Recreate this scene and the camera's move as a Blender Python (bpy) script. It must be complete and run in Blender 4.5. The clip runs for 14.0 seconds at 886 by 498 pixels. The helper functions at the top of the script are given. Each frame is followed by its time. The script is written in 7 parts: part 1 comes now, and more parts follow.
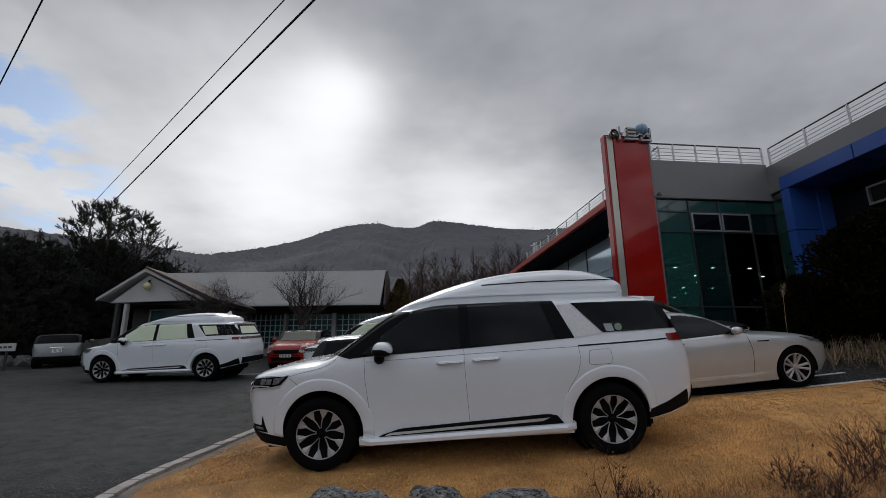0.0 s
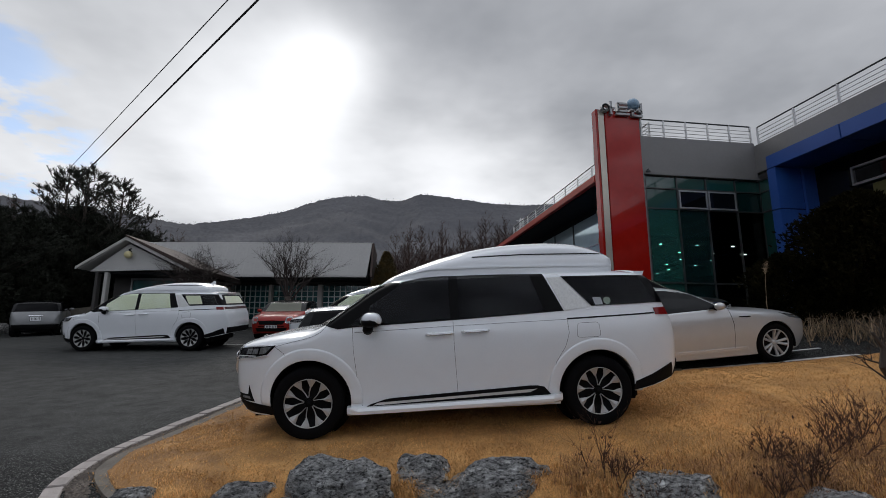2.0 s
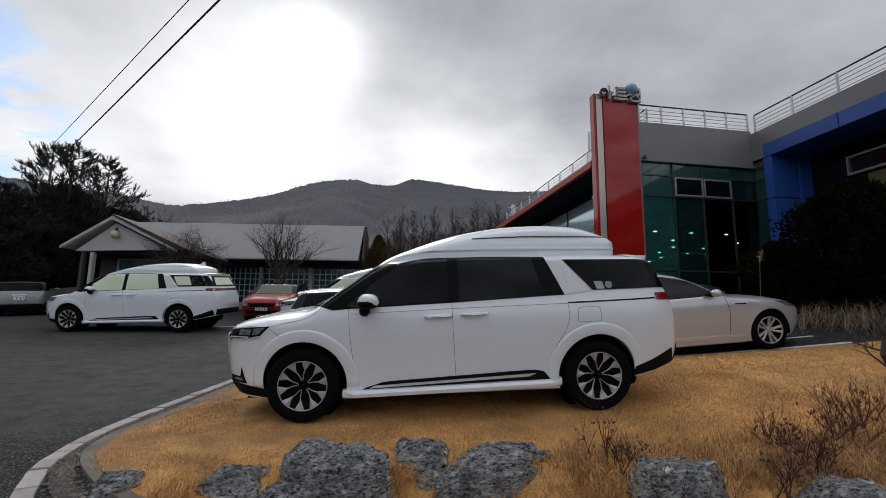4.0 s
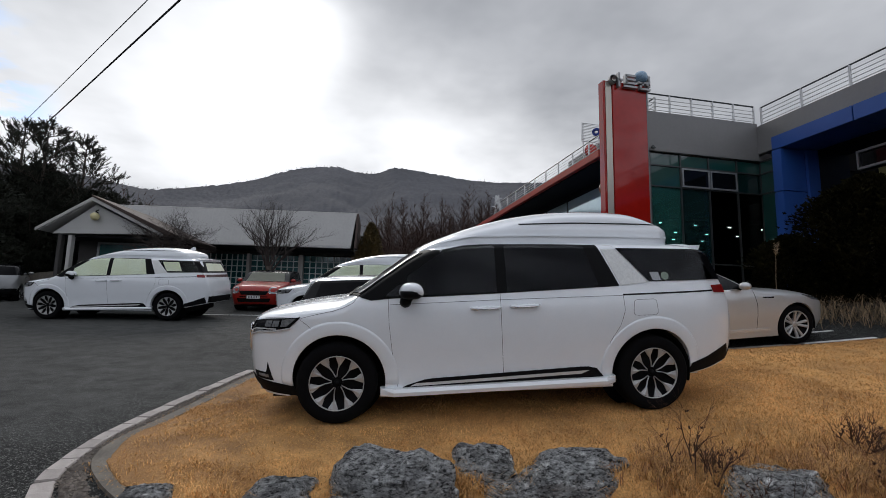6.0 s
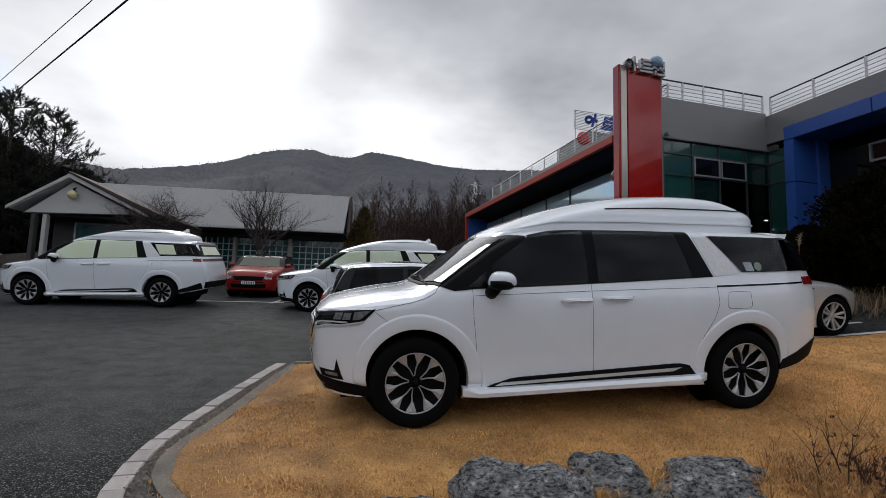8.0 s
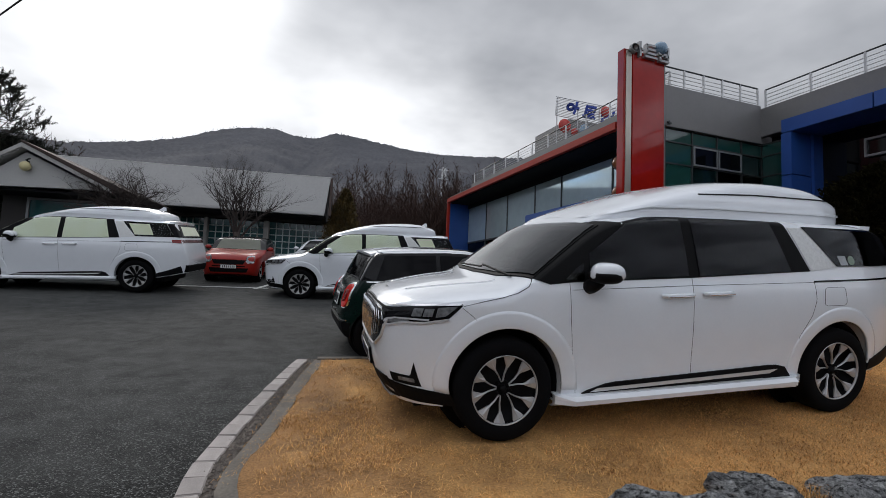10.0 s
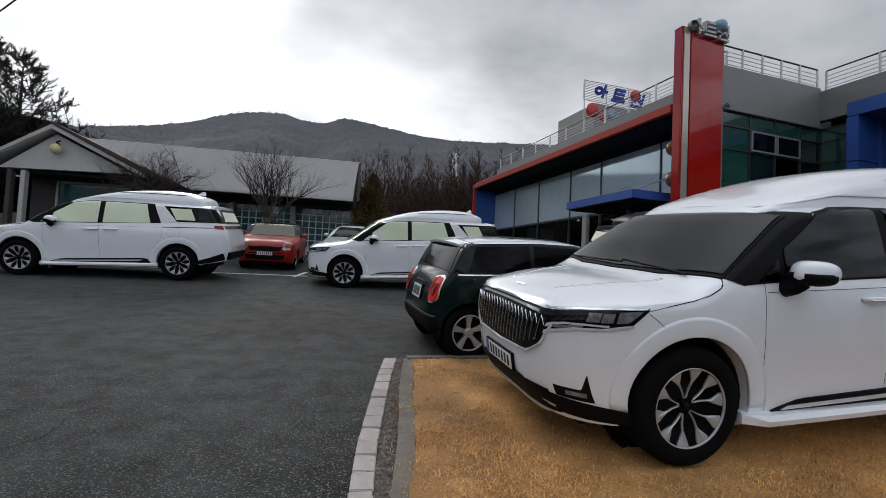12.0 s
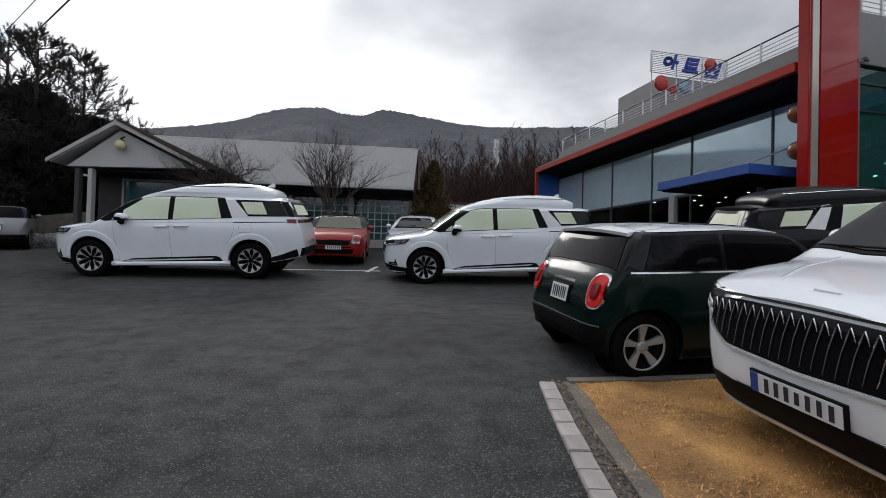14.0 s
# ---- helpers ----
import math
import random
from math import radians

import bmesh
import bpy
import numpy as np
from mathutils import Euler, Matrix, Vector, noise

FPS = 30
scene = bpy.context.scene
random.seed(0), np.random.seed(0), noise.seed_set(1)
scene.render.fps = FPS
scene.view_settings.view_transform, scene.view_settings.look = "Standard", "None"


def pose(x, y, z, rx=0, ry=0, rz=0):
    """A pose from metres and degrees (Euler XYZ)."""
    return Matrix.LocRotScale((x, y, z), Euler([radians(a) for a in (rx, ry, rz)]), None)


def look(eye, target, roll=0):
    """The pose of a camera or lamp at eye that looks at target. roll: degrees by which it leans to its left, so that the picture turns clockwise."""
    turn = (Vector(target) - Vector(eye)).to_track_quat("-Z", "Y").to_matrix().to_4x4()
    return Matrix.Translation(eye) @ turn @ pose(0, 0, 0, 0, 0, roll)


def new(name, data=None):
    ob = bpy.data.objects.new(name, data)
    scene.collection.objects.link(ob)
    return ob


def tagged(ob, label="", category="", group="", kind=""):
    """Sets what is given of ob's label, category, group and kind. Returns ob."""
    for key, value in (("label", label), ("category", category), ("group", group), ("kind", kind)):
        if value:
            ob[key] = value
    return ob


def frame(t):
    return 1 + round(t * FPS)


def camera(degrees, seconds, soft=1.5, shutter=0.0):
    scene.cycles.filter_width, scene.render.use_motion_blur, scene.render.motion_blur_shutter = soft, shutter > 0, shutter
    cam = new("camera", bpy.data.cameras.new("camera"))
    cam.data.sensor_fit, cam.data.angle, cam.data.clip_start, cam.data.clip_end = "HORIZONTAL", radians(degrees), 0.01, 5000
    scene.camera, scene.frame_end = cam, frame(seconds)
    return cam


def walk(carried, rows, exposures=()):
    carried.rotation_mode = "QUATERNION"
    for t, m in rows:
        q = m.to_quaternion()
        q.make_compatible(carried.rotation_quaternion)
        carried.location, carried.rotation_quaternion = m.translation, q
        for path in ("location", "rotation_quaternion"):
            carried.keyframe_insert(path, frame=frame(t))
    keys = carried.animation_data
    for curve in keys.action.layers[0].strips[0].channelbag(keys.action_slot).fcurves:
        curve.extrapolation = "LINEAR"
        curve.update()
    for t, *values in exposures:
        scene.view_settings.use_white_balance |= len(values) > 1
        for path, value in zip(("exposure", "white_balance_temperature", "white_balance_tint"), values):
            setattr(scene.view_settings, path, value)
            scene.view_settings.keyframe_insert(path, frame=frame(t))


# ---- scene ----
cam = camera(86.8, 14.0, 0.5)
PATH = [
    (0, (0.22, 0.095, 1.535), (0.445, 2.025, 2.009), -0.5),
    (0.5, (0.21, 0.118, 1.523), (0.451, 2.053, 1.966), -0.6),
    (1, (0.21, 0.136, 1.532), (0.469, 2.076, 1.944), -0.5),
    (1.5, (0.202, 0.154, 1.53), (0.475, 2.098, 1.915), -0.3),
    (2, (0.182, 0.176, 1.518), (0.468, 2.122, 1.884), 0.1),
    (2.5, (0.176, 0.191, 1.504), (0.471, 2.138, 1.856), 0.3),
    (3, (0.153, 0.198, 1.496), (0.457, 2.146, 1.832), 0.5),
    (5.5, (-0.196, 0.74, 1.491), (0.186, 2.684, 1.763), 1.1),
    (6, (-0.441, 0.885, 1.503), (-0.034, 2.825, 1.767), 1.3),
    (6.5, (-0.625, 1.065, 1.479), (-0.197, 3.002, 1.732), 1.4),
    (7, (-0.814, 1.262, 1.506), (-0.357, 3.194, 1.745), 1.6),
    (7.5, (-1.044, 1.403, 1.519), (-0.557, 3.33, 1.74), 1.7),
    (8, (-1.283, 1.559, 1.525), (-0.769, 3.481, 1.734), 1.7),
    (10.5, (-2.211, 2.544, 1.558), (-1.522, 4.417, 1.695), 2.6),
    (11, (-2.414, 2.689, 1.565), (-1.716, 4.559, 1.687), 2.8),
    (11.5, (-2.628, 2.862, 1.581), (-1.948, 4.74, 1.687), 2.7),
    (12, (-2.839, 3.152, 1.589), (-2.199, 5.044, 1.681), 2.8),
    (12.5, (-3.051, 3.459, 1.611), (-2.44, 5.362, 1.687), 2.7),
    (13, (-3.269, 3.781, 1.617), (-2.698, 5.697, 1.677), 2.4),
    (13.5, (-3.41, 4.155, 1.612), (-2.888, 6.085, 1.657), 2.0),
    (14, (-3.521, 4.539, 1.635), (-3.042, 6.481, 1.673), 1.6),
]

EXPOSURES = [(0.0, -0.40), (1.5, -0.25), (3.0, -0.10), (6.5, 0.0), (8.0, 0.0), (11.0, 0.10), (14.0, 0.20)]
walk(cam, [(t, look(eye, target, roll)) for t, eye, target, roll in PATH], EXPOSURES)

# ---- sky, sun ----
SUN = Vector((-0.1065, 0.843, 0.527)).normalized()
world = bpy.data.worlds.new("overcast_sky")
scene.world = world
world.use_nodes = True
wt = world.node_tree
wt.nodes.clear()


def wn(kind):
    return wt.nodes.new(kind)


def wl(a, b):
    wt.links.new(a, b)


def wmath(op, a, b=None, clamp=False):
    node = wn("ShaderNodeMath")
    node.operation, node.use_clamp = op, clamp
    for n, v in enumerate((a, b)):
        if v is None:
            continue
        if isinstance(v, (int, float)):
            node.inputs[n].default_value = v
        else:
            wl(v, node.inputs[n])
    return node.outputs[0]


def wramp(value, lo, hi, to0=0.0, to1=1.0, smooth=True):
    node = wn("ShaderNodeMapRange")
    node.interpolation_type = "SMOOTHSTEP" if smooth else "LINEAR"
    wl(value, node.inputs["Value"])
    for key, v in (("From Min", lo), ("From Max", hi), ("To Min", to0), ("To Max", to1)):
        node.inputs[key].default_value = v
    return node.outputs[0]


def wmix(fac, a, b):
    node = wn("ShaderNodeMix")
    node.data_type = "RGBA"
    wl(fac, node.inputs[0])
    for slot, v in ((6, a), (7, b)):
        if isinstance(v, tuple):
            node.inputs[slot].default_value = (*v, 1)
        else:
            wl(v, node.inputs[slot])
    return node.outputs[2]


coord = wn("ShaderNodeTexCoord")
direction = coord.outputs["Generated"]
sep = wn("ShaderNodeSeparateXYZ")
wl(direction, sep.inputs[0])
height = sep.outputs[2]
# cloud sheet: the view direction laid on a flat layer overhead
lift = wmath("MAXIMUM", wmath("ADD", height, 0.16), 0.05)
flat = wn("ShaderNodeCombineXYZ")
wl(wmath("DIVIDE", sep.outputs[0], lift), flat.inputs[0])
wl(wmath("DIVIDE", sep.outputs[1], lift), flat.inputs[1])


def cloud(scale, detail, offset):
    shift = wn("ShaderNodeVectorMath")
    shift.operation = "ADD"
    wl(flat.outputs[0], shift.inputs[0])
    shift.inputs[1].default_value = offset
    node = wn("ShaderNodeTexNoise")
    wl(shift.outputs[0], node.inputs["Vector"])
    node.inputs["Scale"].default_value = scale
    node.inputs["Detail"].default_value = detail
    node.inputs["Roughness"].default_value = 0.55
    return node.outputs[0]


def around(az, el, spread, amount):
    """Brightness that falls off round a direction (degrees from +y to the right, degrees up)."""
    a, e = radians(az), radians(el)
    dot = wn("ShaderNodeVectorMath")
    dot.operation = "DOT_PRODUCT"
    wl(direction, dot.inputs[0])
    dot.inputs[1].default_value = (math.sin(a) * math.cos(e), math.cos(a) * math.cos(e), math.sin(e))
    off = wmath("SUBTRACT", 1.0, dot.outputs["Value"])
    fall = wmath("EXPONENT", wmath("MULTIPLY", off, -1.0 / (1 - math.cos(radians(spread)))))
    return wmath("MULTIPLY", fall, amount)


big = cloud(0.55, 4, (3.1, 1.7, 0))
fine = cloud(1.5, 4, (0.4, 5.2, 0))
wisps = cloud(3.6, 6, (2.3, 8.1, 0))
lumps = wmath("ADD", wmath("ADD", wmath("MULTIPLY", big, 0.50), wmath("MULTIPLY", fine, 0.38)), wmath("MULTIPLY", wisps, 0.12))
# thin cloud: brightest before the sun and in the low west, thick grey elsewhere
light = around(-7.0, 31.0, 5.0, 0.78)
for part_of in ((-13.0, 21.0, 12.0, 1.18), (-36.0, 18.0, 13.0, 0.60), (-34.0, 30.0, 15.0, 0.28), (8.0, 18.5, 9.0, 0.80), (20.0, 15.0, 9.0, 0.62), (32.0, 13.0, 8.0, 0.25), (-15.0, 38.0, 9.0, 0.12)):
    light = wmath("ADD", light, around(*part_of))
light = wmath("ADD", light, wmath("MULTIPLY", wmath("SUBTRACT", lumps, 0.5), 1.9))
thin = wramp(light, -0.12, 1.45)
grey = wmix(wramp(lumps, 0.36, 0.66), (0.285, 0.302, 0.335), (0.435, 0.453, 0.495))
clouds = wmix(thin, grey, (1.29, 1.31, 1.35))
sky = wn("ShaderNodeTexSky")
sky.sky_type, sky.sun_disc, sky.sun_elevation, sky.sun_rotation = "NISHITA", False, radians(31.8), radians(-7.2)
sky.altitude, sky.dust_density = 200, 1.5
blue = wn("ShaderNodeMix")
blue.data_type, blue.blend_type = "RGBA", "MULTIPLY"
blue.inputs[0].default_value = 1
wl(sky.outputs[0], blue.inputs[6])
blue.inputs[7].default_value = (0.080, 0.112, 0.150, 1)
# a gap in the cloud, low in the west
open_sky = wmath("ADD", around(-41.0, 23.0, 7.0, 0.9), around(-34.0, 16.0, 4.5, 0.7))
streaks = wramp(cloud(3.2, 5, (7.4, 2.2, 0)), 0.40, 0.60)
gap = wramp(wmath("MULTIPLY", open_sky, streaks), 0.12, 0.60, 0.0, 0.65)
high = wmix(wramp(lumps, 0.38, 0.62), (0.86, 0.90, 0.985), (1.48, 1.52, 1.61))
zenith = wmix(wramp(height, 0.66, 0.95), clouds, high)
# the cloud is thinner overhead and to the south-east, behind the walk
rear = wmath("ADD", wmath("MULTIPLY", cloud(3.4, 5, (5.5, 0.7, 0)), 0.6), wmath("MULTIPLY", cloud(9.0, 5, (1.5, 3.7, 0)), 0.4))
behind = wmix(wramp(rear, 0.40, 0.60), (0.36, 0.385, 0.445), (1.04, 1.10, 1.225))
zenith = wmix(wramp(sep.outputs[1], 0.10, -0.45), zenith, behind)
final = wmix(gap, zenith, blue.outputs[2])
back = wn("ShaderNodeBackground")
back.inputs["Strength"].default_value = 1.0
wl(final, back.inputs["Color"])
wl(back.outputs[0], wn("ShaderNodeOutputWorld").inputs[0])

sun = new("sun", bpy.data.lights.new("sun", "SUN"))
sun.data.energy, sun.data.angle, sun.data.color = 0.9, radians(20), (1.0, 0.965, 0.92)
sun.matrix_world = look(SUN * 100, (0, 0, 0))

# ---- materials ----
def mat(name, base, rough=0.6, metal=0.0, vary=0.12, scale=6.0, fine=60.0, bump=0.0, coat=0.0, spec=0.5, second=None, island=False, bump_scale=None, wide=(0.65, 1.3)):
    """A surface with variation at two scales: base colour, roughness and a fine relief."""
    m = bpy.data.materials.new(name)
    m.use_nodes = True
    nt = m.node_tree
    b = nt.nodes["Principled BSDF"]
    b.inputs["Metallic"].default_value = metal
    b.inputs["Specular IOR Level"].default_value = spec
    b.inputs["Coat Weight"].default_value = coat
    b.inputs["Coat Roughness"].default_value = 0.04
    tc = nt.nodes.new("ShaderNodeTexCoord")

    def noise_node(sc, detail):
        n = nt.nodes.new("ShaderNodeTexNoise")
        n.inputs["Scale"].default_value = sc
        n.inputs["Detail"].default_value = detail
        nt.links.new(tc.outputs["Object"], n.inputs["Vector"])
        return n

    n1, n2 = noise_node(scale, 5), noise_node(fine, 4)
    add = nt.nodes.new("ShaderNodeMath")
    add.operation = "MULTIPLY_ADD"
    nt.links.new(n1.outputs[0], add.inputs[0])
    add.inputs[1].default_value = 0.6
    half = nt.nodes.new("ShaderNodeMath")
    half.operation = "MULTIPLY"
    nt.links.new(n2.outputs[0], half.inputs[0])
    half.inputs[1].default_value = 0.4
    nt.links.new(half.outputs[0], add.inputs[2])
    value = add.outputs[0]
    ramp = nt.nodes.new("ShaderNodeMapRange")
    nt.links.new(value, ramp.inputs["Value"])
    ramp.inputs["From Min"].default_value, ramp.inputs["From Max"].default_value = 0.32, 0.68
    mix = nt.nodes.new("ShaderNodeMix")
    mix.data_type = "RGBA"
    lo = tuple(c * (1 - vary) for c in base)
    hi = second or tuple(min(1, c * (1 + vary)) for c in base)
    mix.inputs[6].default_value, mix.inputs[7].default_value = (*lo, 1), (*hi, 1)
    nt.links.new(ramp.outputs[0], mix.inputs[0])
    colour = mix.outputs[2]
    if island:
        info = nt.nodes.new("ShaderNodeNewGeometry") if island == "island" else nt.nodes.new("ShaderNodeObjectInfo")
        hsv = nt.nodes.new("ShaderNodeHueSaturation")
        mr = nt.nodes.new("ShaderNodeMapRange")
        nt.links.new(info.outputs["Random Per Island" if island == "island" else "Random"], mr.inputs["Value"])
        mr.inputs["To Min"].default_value, mr.inputs["To Max"].default_value = wide
        nt.links.new(mr.outputs[0], hsv.inputs["Value"])
        nt.links.new(colour, hsv.inputs["Color"])
        colour = hsv.outputs[0]
    nt.links.new(colour, b.inputs["Base Color"])
    rr = nt.nodes.new("ShaderNodeMapRange")
    nt.links.new(value, rr.inputs["Value"])
    rr.inputs["To Min"].default_value, rr.inputs["To Max"].default_value = max(0.02, rough * 0.85), min(1, rough * 1.15)
    nt.links.new(rr.outputs[0], b.inputs["Roughness"])
    if bump:
        bp = nt.nodes.new("ShaderNodeBump")
        bp.inputs["Strength"].default_value = bump
        bp.inputs["Distance"].default_value = bump_scale or 0.01
        nt.links.new(value, bp.inputs["Height"])
        nt.links.new(bp.outputs[0], b.inputs["Normal"])
    return m


def glass(name, tint, rough=0.01, ior=1.2):
    m = bpy.data.materials.new(name)
    m.use_nodes = True
    b = m.node_tree.nodes["Principled BSDF"]
    b.inputs["Base Color"].default_value = (*tint, 1)
    b.inputs["Transmission Weight"].default_value = 1.0
    b.inputs["Roughness"].default_value = rough
    b.inputs["IOR"].default_value = ior
    return m


def lamp_mat(name, colour, strength):
    m = bpy.data.materials.new(name)
    m.use_nodes = True
    b = m.node_tree.nodes["Principled BSDF"]
    b.inputs["Base Color"].default_value = (*colour, 1)
    b.inputs["Emission Color"].default_value = (*colour, 1)
    b.inputs["Emission Strength"].default_value = strength
    return m


def asphalt():
    """Worn asphalt: pale and dark stones in a dark binder, broad patches, thin wandering cracks."""
    m = mat("asphalt", (0.05, 0.05, 0.05), 0.85)
    nt = m.node_tree
    b = nt.nodes["Principled BSDF"]
    b.inputs["Specular IOR Level"].default_value = 0.25
    tc = nt.nodes.new("ShaderNodeTexCoord")

    def tex(kind, scale):
        n = nt.nodes.new(kind)
        n.inputs["Scale"].default_value = scale
        nt.links.new(tc.outputs["Object"], n.inputs["Vector"])
        return n

    def ramp(value, lo, hi, to0, to1):
        n = nt.nodes.new("ShaderNodeMapRange")
        nt.links.new(value, n.inputs["Value"])
        for key, v in (("From Min", lo), ("From Max", hi), ("To Min", to0), ("To Max", to1)):
            n.inputs[key].default_value = v
        return n.outputs[0]

    def calc(op, x, y):
        n = nt.nodes.new("ShaderNodeMath")
        n.operation = op
        for k, v in enumerate((x, y)):
            if isinstance(v, float):
                n.inputs[k].default_value = v
            else:
                nt.links.new(v, n.inputs[k])
        return n.outputs[0]

    stones = tex("ShaderNodeTexVoronoi", 112.0)
    pick = nt.nodes.new("ShaderNodeSeparateColor")
    nt.links.new(stones.outputs["Color"], pick.inputs[0])
    stone = calc("POWER", pick.outputs[0], 7.0)
    patch = tex("ShaderNodeTexNoise", 0.45)
    patch.inputs["Detail"].default_value = 6
    mottle = tex("ShaderNodeTexNoise", 4.0)
    axes = nt.nodes.new("ShaderNodeSeparateXYZ")
    nt.links.new(tc.outputs["Object"], axes.inputs[0])
    edge = calc("SUBTRACT", calc("ADD", axes.outputs[1], calc("MULTIPLY", patch.outputs[0], 5.0)), calc("MULTIPLY", calc("ADD", axes.outputs[0], 2.6), 0.85))
    coarse = ramp(edge, 10.2, 8.4, 0.0, 1.0)
    base = calc("MULTIPLY", ramp(patch.outputs[0], 0.3, 0.7, 0.017, 0.030), ramp(mottle.outputs[0], 0.3, 0.7, 0.6, 1.4))
    base = calc("MULTIPLY", base, ramp(coarse, 0.0, 1.0, 1.62, 0.09))
    grey = calc("ADD", base, calc("MULTIPLY", calc("MULTIPLY", stone, 0.225), ramp(coarse, 0.0, 1.0, 0.40, 1.0)))
    wob = nt.nodes.new("ShaderNodeVectorMath")
    wob.operation = "ADD"
    wobble = tex("ShaderNodeTexNoise", 1.3)
    wobble.inputs["Detail"].default_value = 5
    nt.links.new(tc.outputs["Object"], wob.inputs[0])
    nt.links.new(wobble.outputs["Color"], wob.inputs[1])
    crack = nt.nodes.new("ShaderNodeTexVoronoi")
    crack.feature = "DISTANCE_TO_EDGE"
    crack.inputs["Scale"].default_value = 0.42
    nt.links.new(wob.outputs[0], crack.inputs["Vector"])
    line = ramp(crack.outputs["Distance"], 0.0, 0.008, 0.45, 1.0)
    where = ramp(patch.outputs[0], 0.46, 0.53, 0.0, 1.0)
    keep = calc("MAXIMUM", line, where)
    grey = calc("MULTIPLY", grey, keep)
    comb = nt.nodes.new("ShaderNodeCombineColor")
    for k, f in enumerate((0.845, 0.87, 0.835)):
        nt.links.new(calc("MULTIPLY", grey, f), comb.inputs[k])
    nt.links.new(comb.outputs[0], b.inputs["Base Color"])
    bump = nt.nodes.new("ShaderNodeBump")
    bump.inputs["Strength"].default_value, bump.inputs["Distance"].default_value = 0.8, 0.006
    nt.links.new(calc("ADD", stones.outputs["Distance"], calc("MULTIPLY", keep, 0.6)), bump.inputs["Height"])
    nt.links.new(bump.outputs[0], b.inputs["Normal"])
    return m


ASPHALT = asphalt()
STRAW = mat("dry_lawn", (0.47, 0.243, 0.083), 0.95, vary=0.60, scale=1.5, fine=70, bump=1.0, bump_scale=0.03, second=(0.88, 0.485, 0.165))


def soil_and_nose_shade(m):
    """Bare brown soil where the lawn is trodden, by the kerb corner; also darkens in the shade of the parked nose."""
    nt = m.node_tree
    b = nt.nodes["Principled BSDF"]
    tc = nt.nodes.new("ShaderNodeTexCoord")
    axes = nt.nodes.new("ShaderNodeSeparateXYZ")
    nt.links.new(tc.outputs["Object"], axes.inputs[0])
    worn = nt.nodes.new("ShaderNodeTexNoise")
    worn.inputs["Scale"].default_value, worn.inputs["Detail"].default_value = 2.2, 6
    nt.links.new(tc.outputs["Object"], worn.inputs["Vector"])
    lift = nt.nodes.new("ShaderNodeMath")
    lift.operation = "MULTIPLY_ADD"
    nt.links.new(worn.outputs[0], lift.inputs[0])
    lift.inputs[1].default_value = 4.5
    nt.links.new(axes.outputs[0], lift.inputs[2])
    span = nt.nodes.new("ShaderNodeMapRange")
    span.interpolation_type = "SMOOTHSTEP"
    nt.links.new(lift.outputs[0], span.inputs["Value"])
    for key, v in (("From Min", 0.3), ("From Max", 2.2), ("To Min", 1.0), ("To Max", 0.0)):
        span.inputs[key].default_value = v
    mix = nt.nodes.new("ShaderNodeMix")
    mix.data_type, mix.blend_type = "RGBA", "MULTIPLY"
    nt.links.new(span.outputs[0], mix.inputs[0])
    nt.links.new(b.inputs["Base Color"].links[0].from_socket, mix.inputs[6])
    # brown of bare soil and the van's shade, both in this one tint
    mix.inputs[7].default_value = (0.56, 0.52, 0.52, 1)
    nt.links.new(mix.outputs[2], b.inputs["Base Color"])


soil_and_nose_shade(STRAW)
BLADE = mat("dry_grass_blade", (0.60, 0.30, 0.098), 0.9, vary=0.35, scale=2.2, island="island", second=(0.86, 0.505, 0.19), wide=(0.58, 1.38))
REED = mat("dry_reed", (0.30, 0.215, 0.135), 0.9, vary=0.3, island="island", wide=(0.25, 1.7))
KERB = mat("kerb_stone", (0.37, 0.332, 0.310), 0.85, vary=0.2, scale=9, fine=120, bump=0.4, island="object", wide=(0.84, 1.12))
EDGING = mat("edging_concrete", (0.135, 0.118, 0.097), 0.9, vary=0.45, scale=5, bump=0.4)
RUBBLE = mat("rubble_strip", (0.085, 0.066, 0.053), 0.95, vary=0.55, scale=14, fine=120, bump=1.0, bump_scale=0.03)
GRAVEL = mat("loose_gravel", (0.14, 0.118, 0.10), 0.9, vary=0.4, island="island")
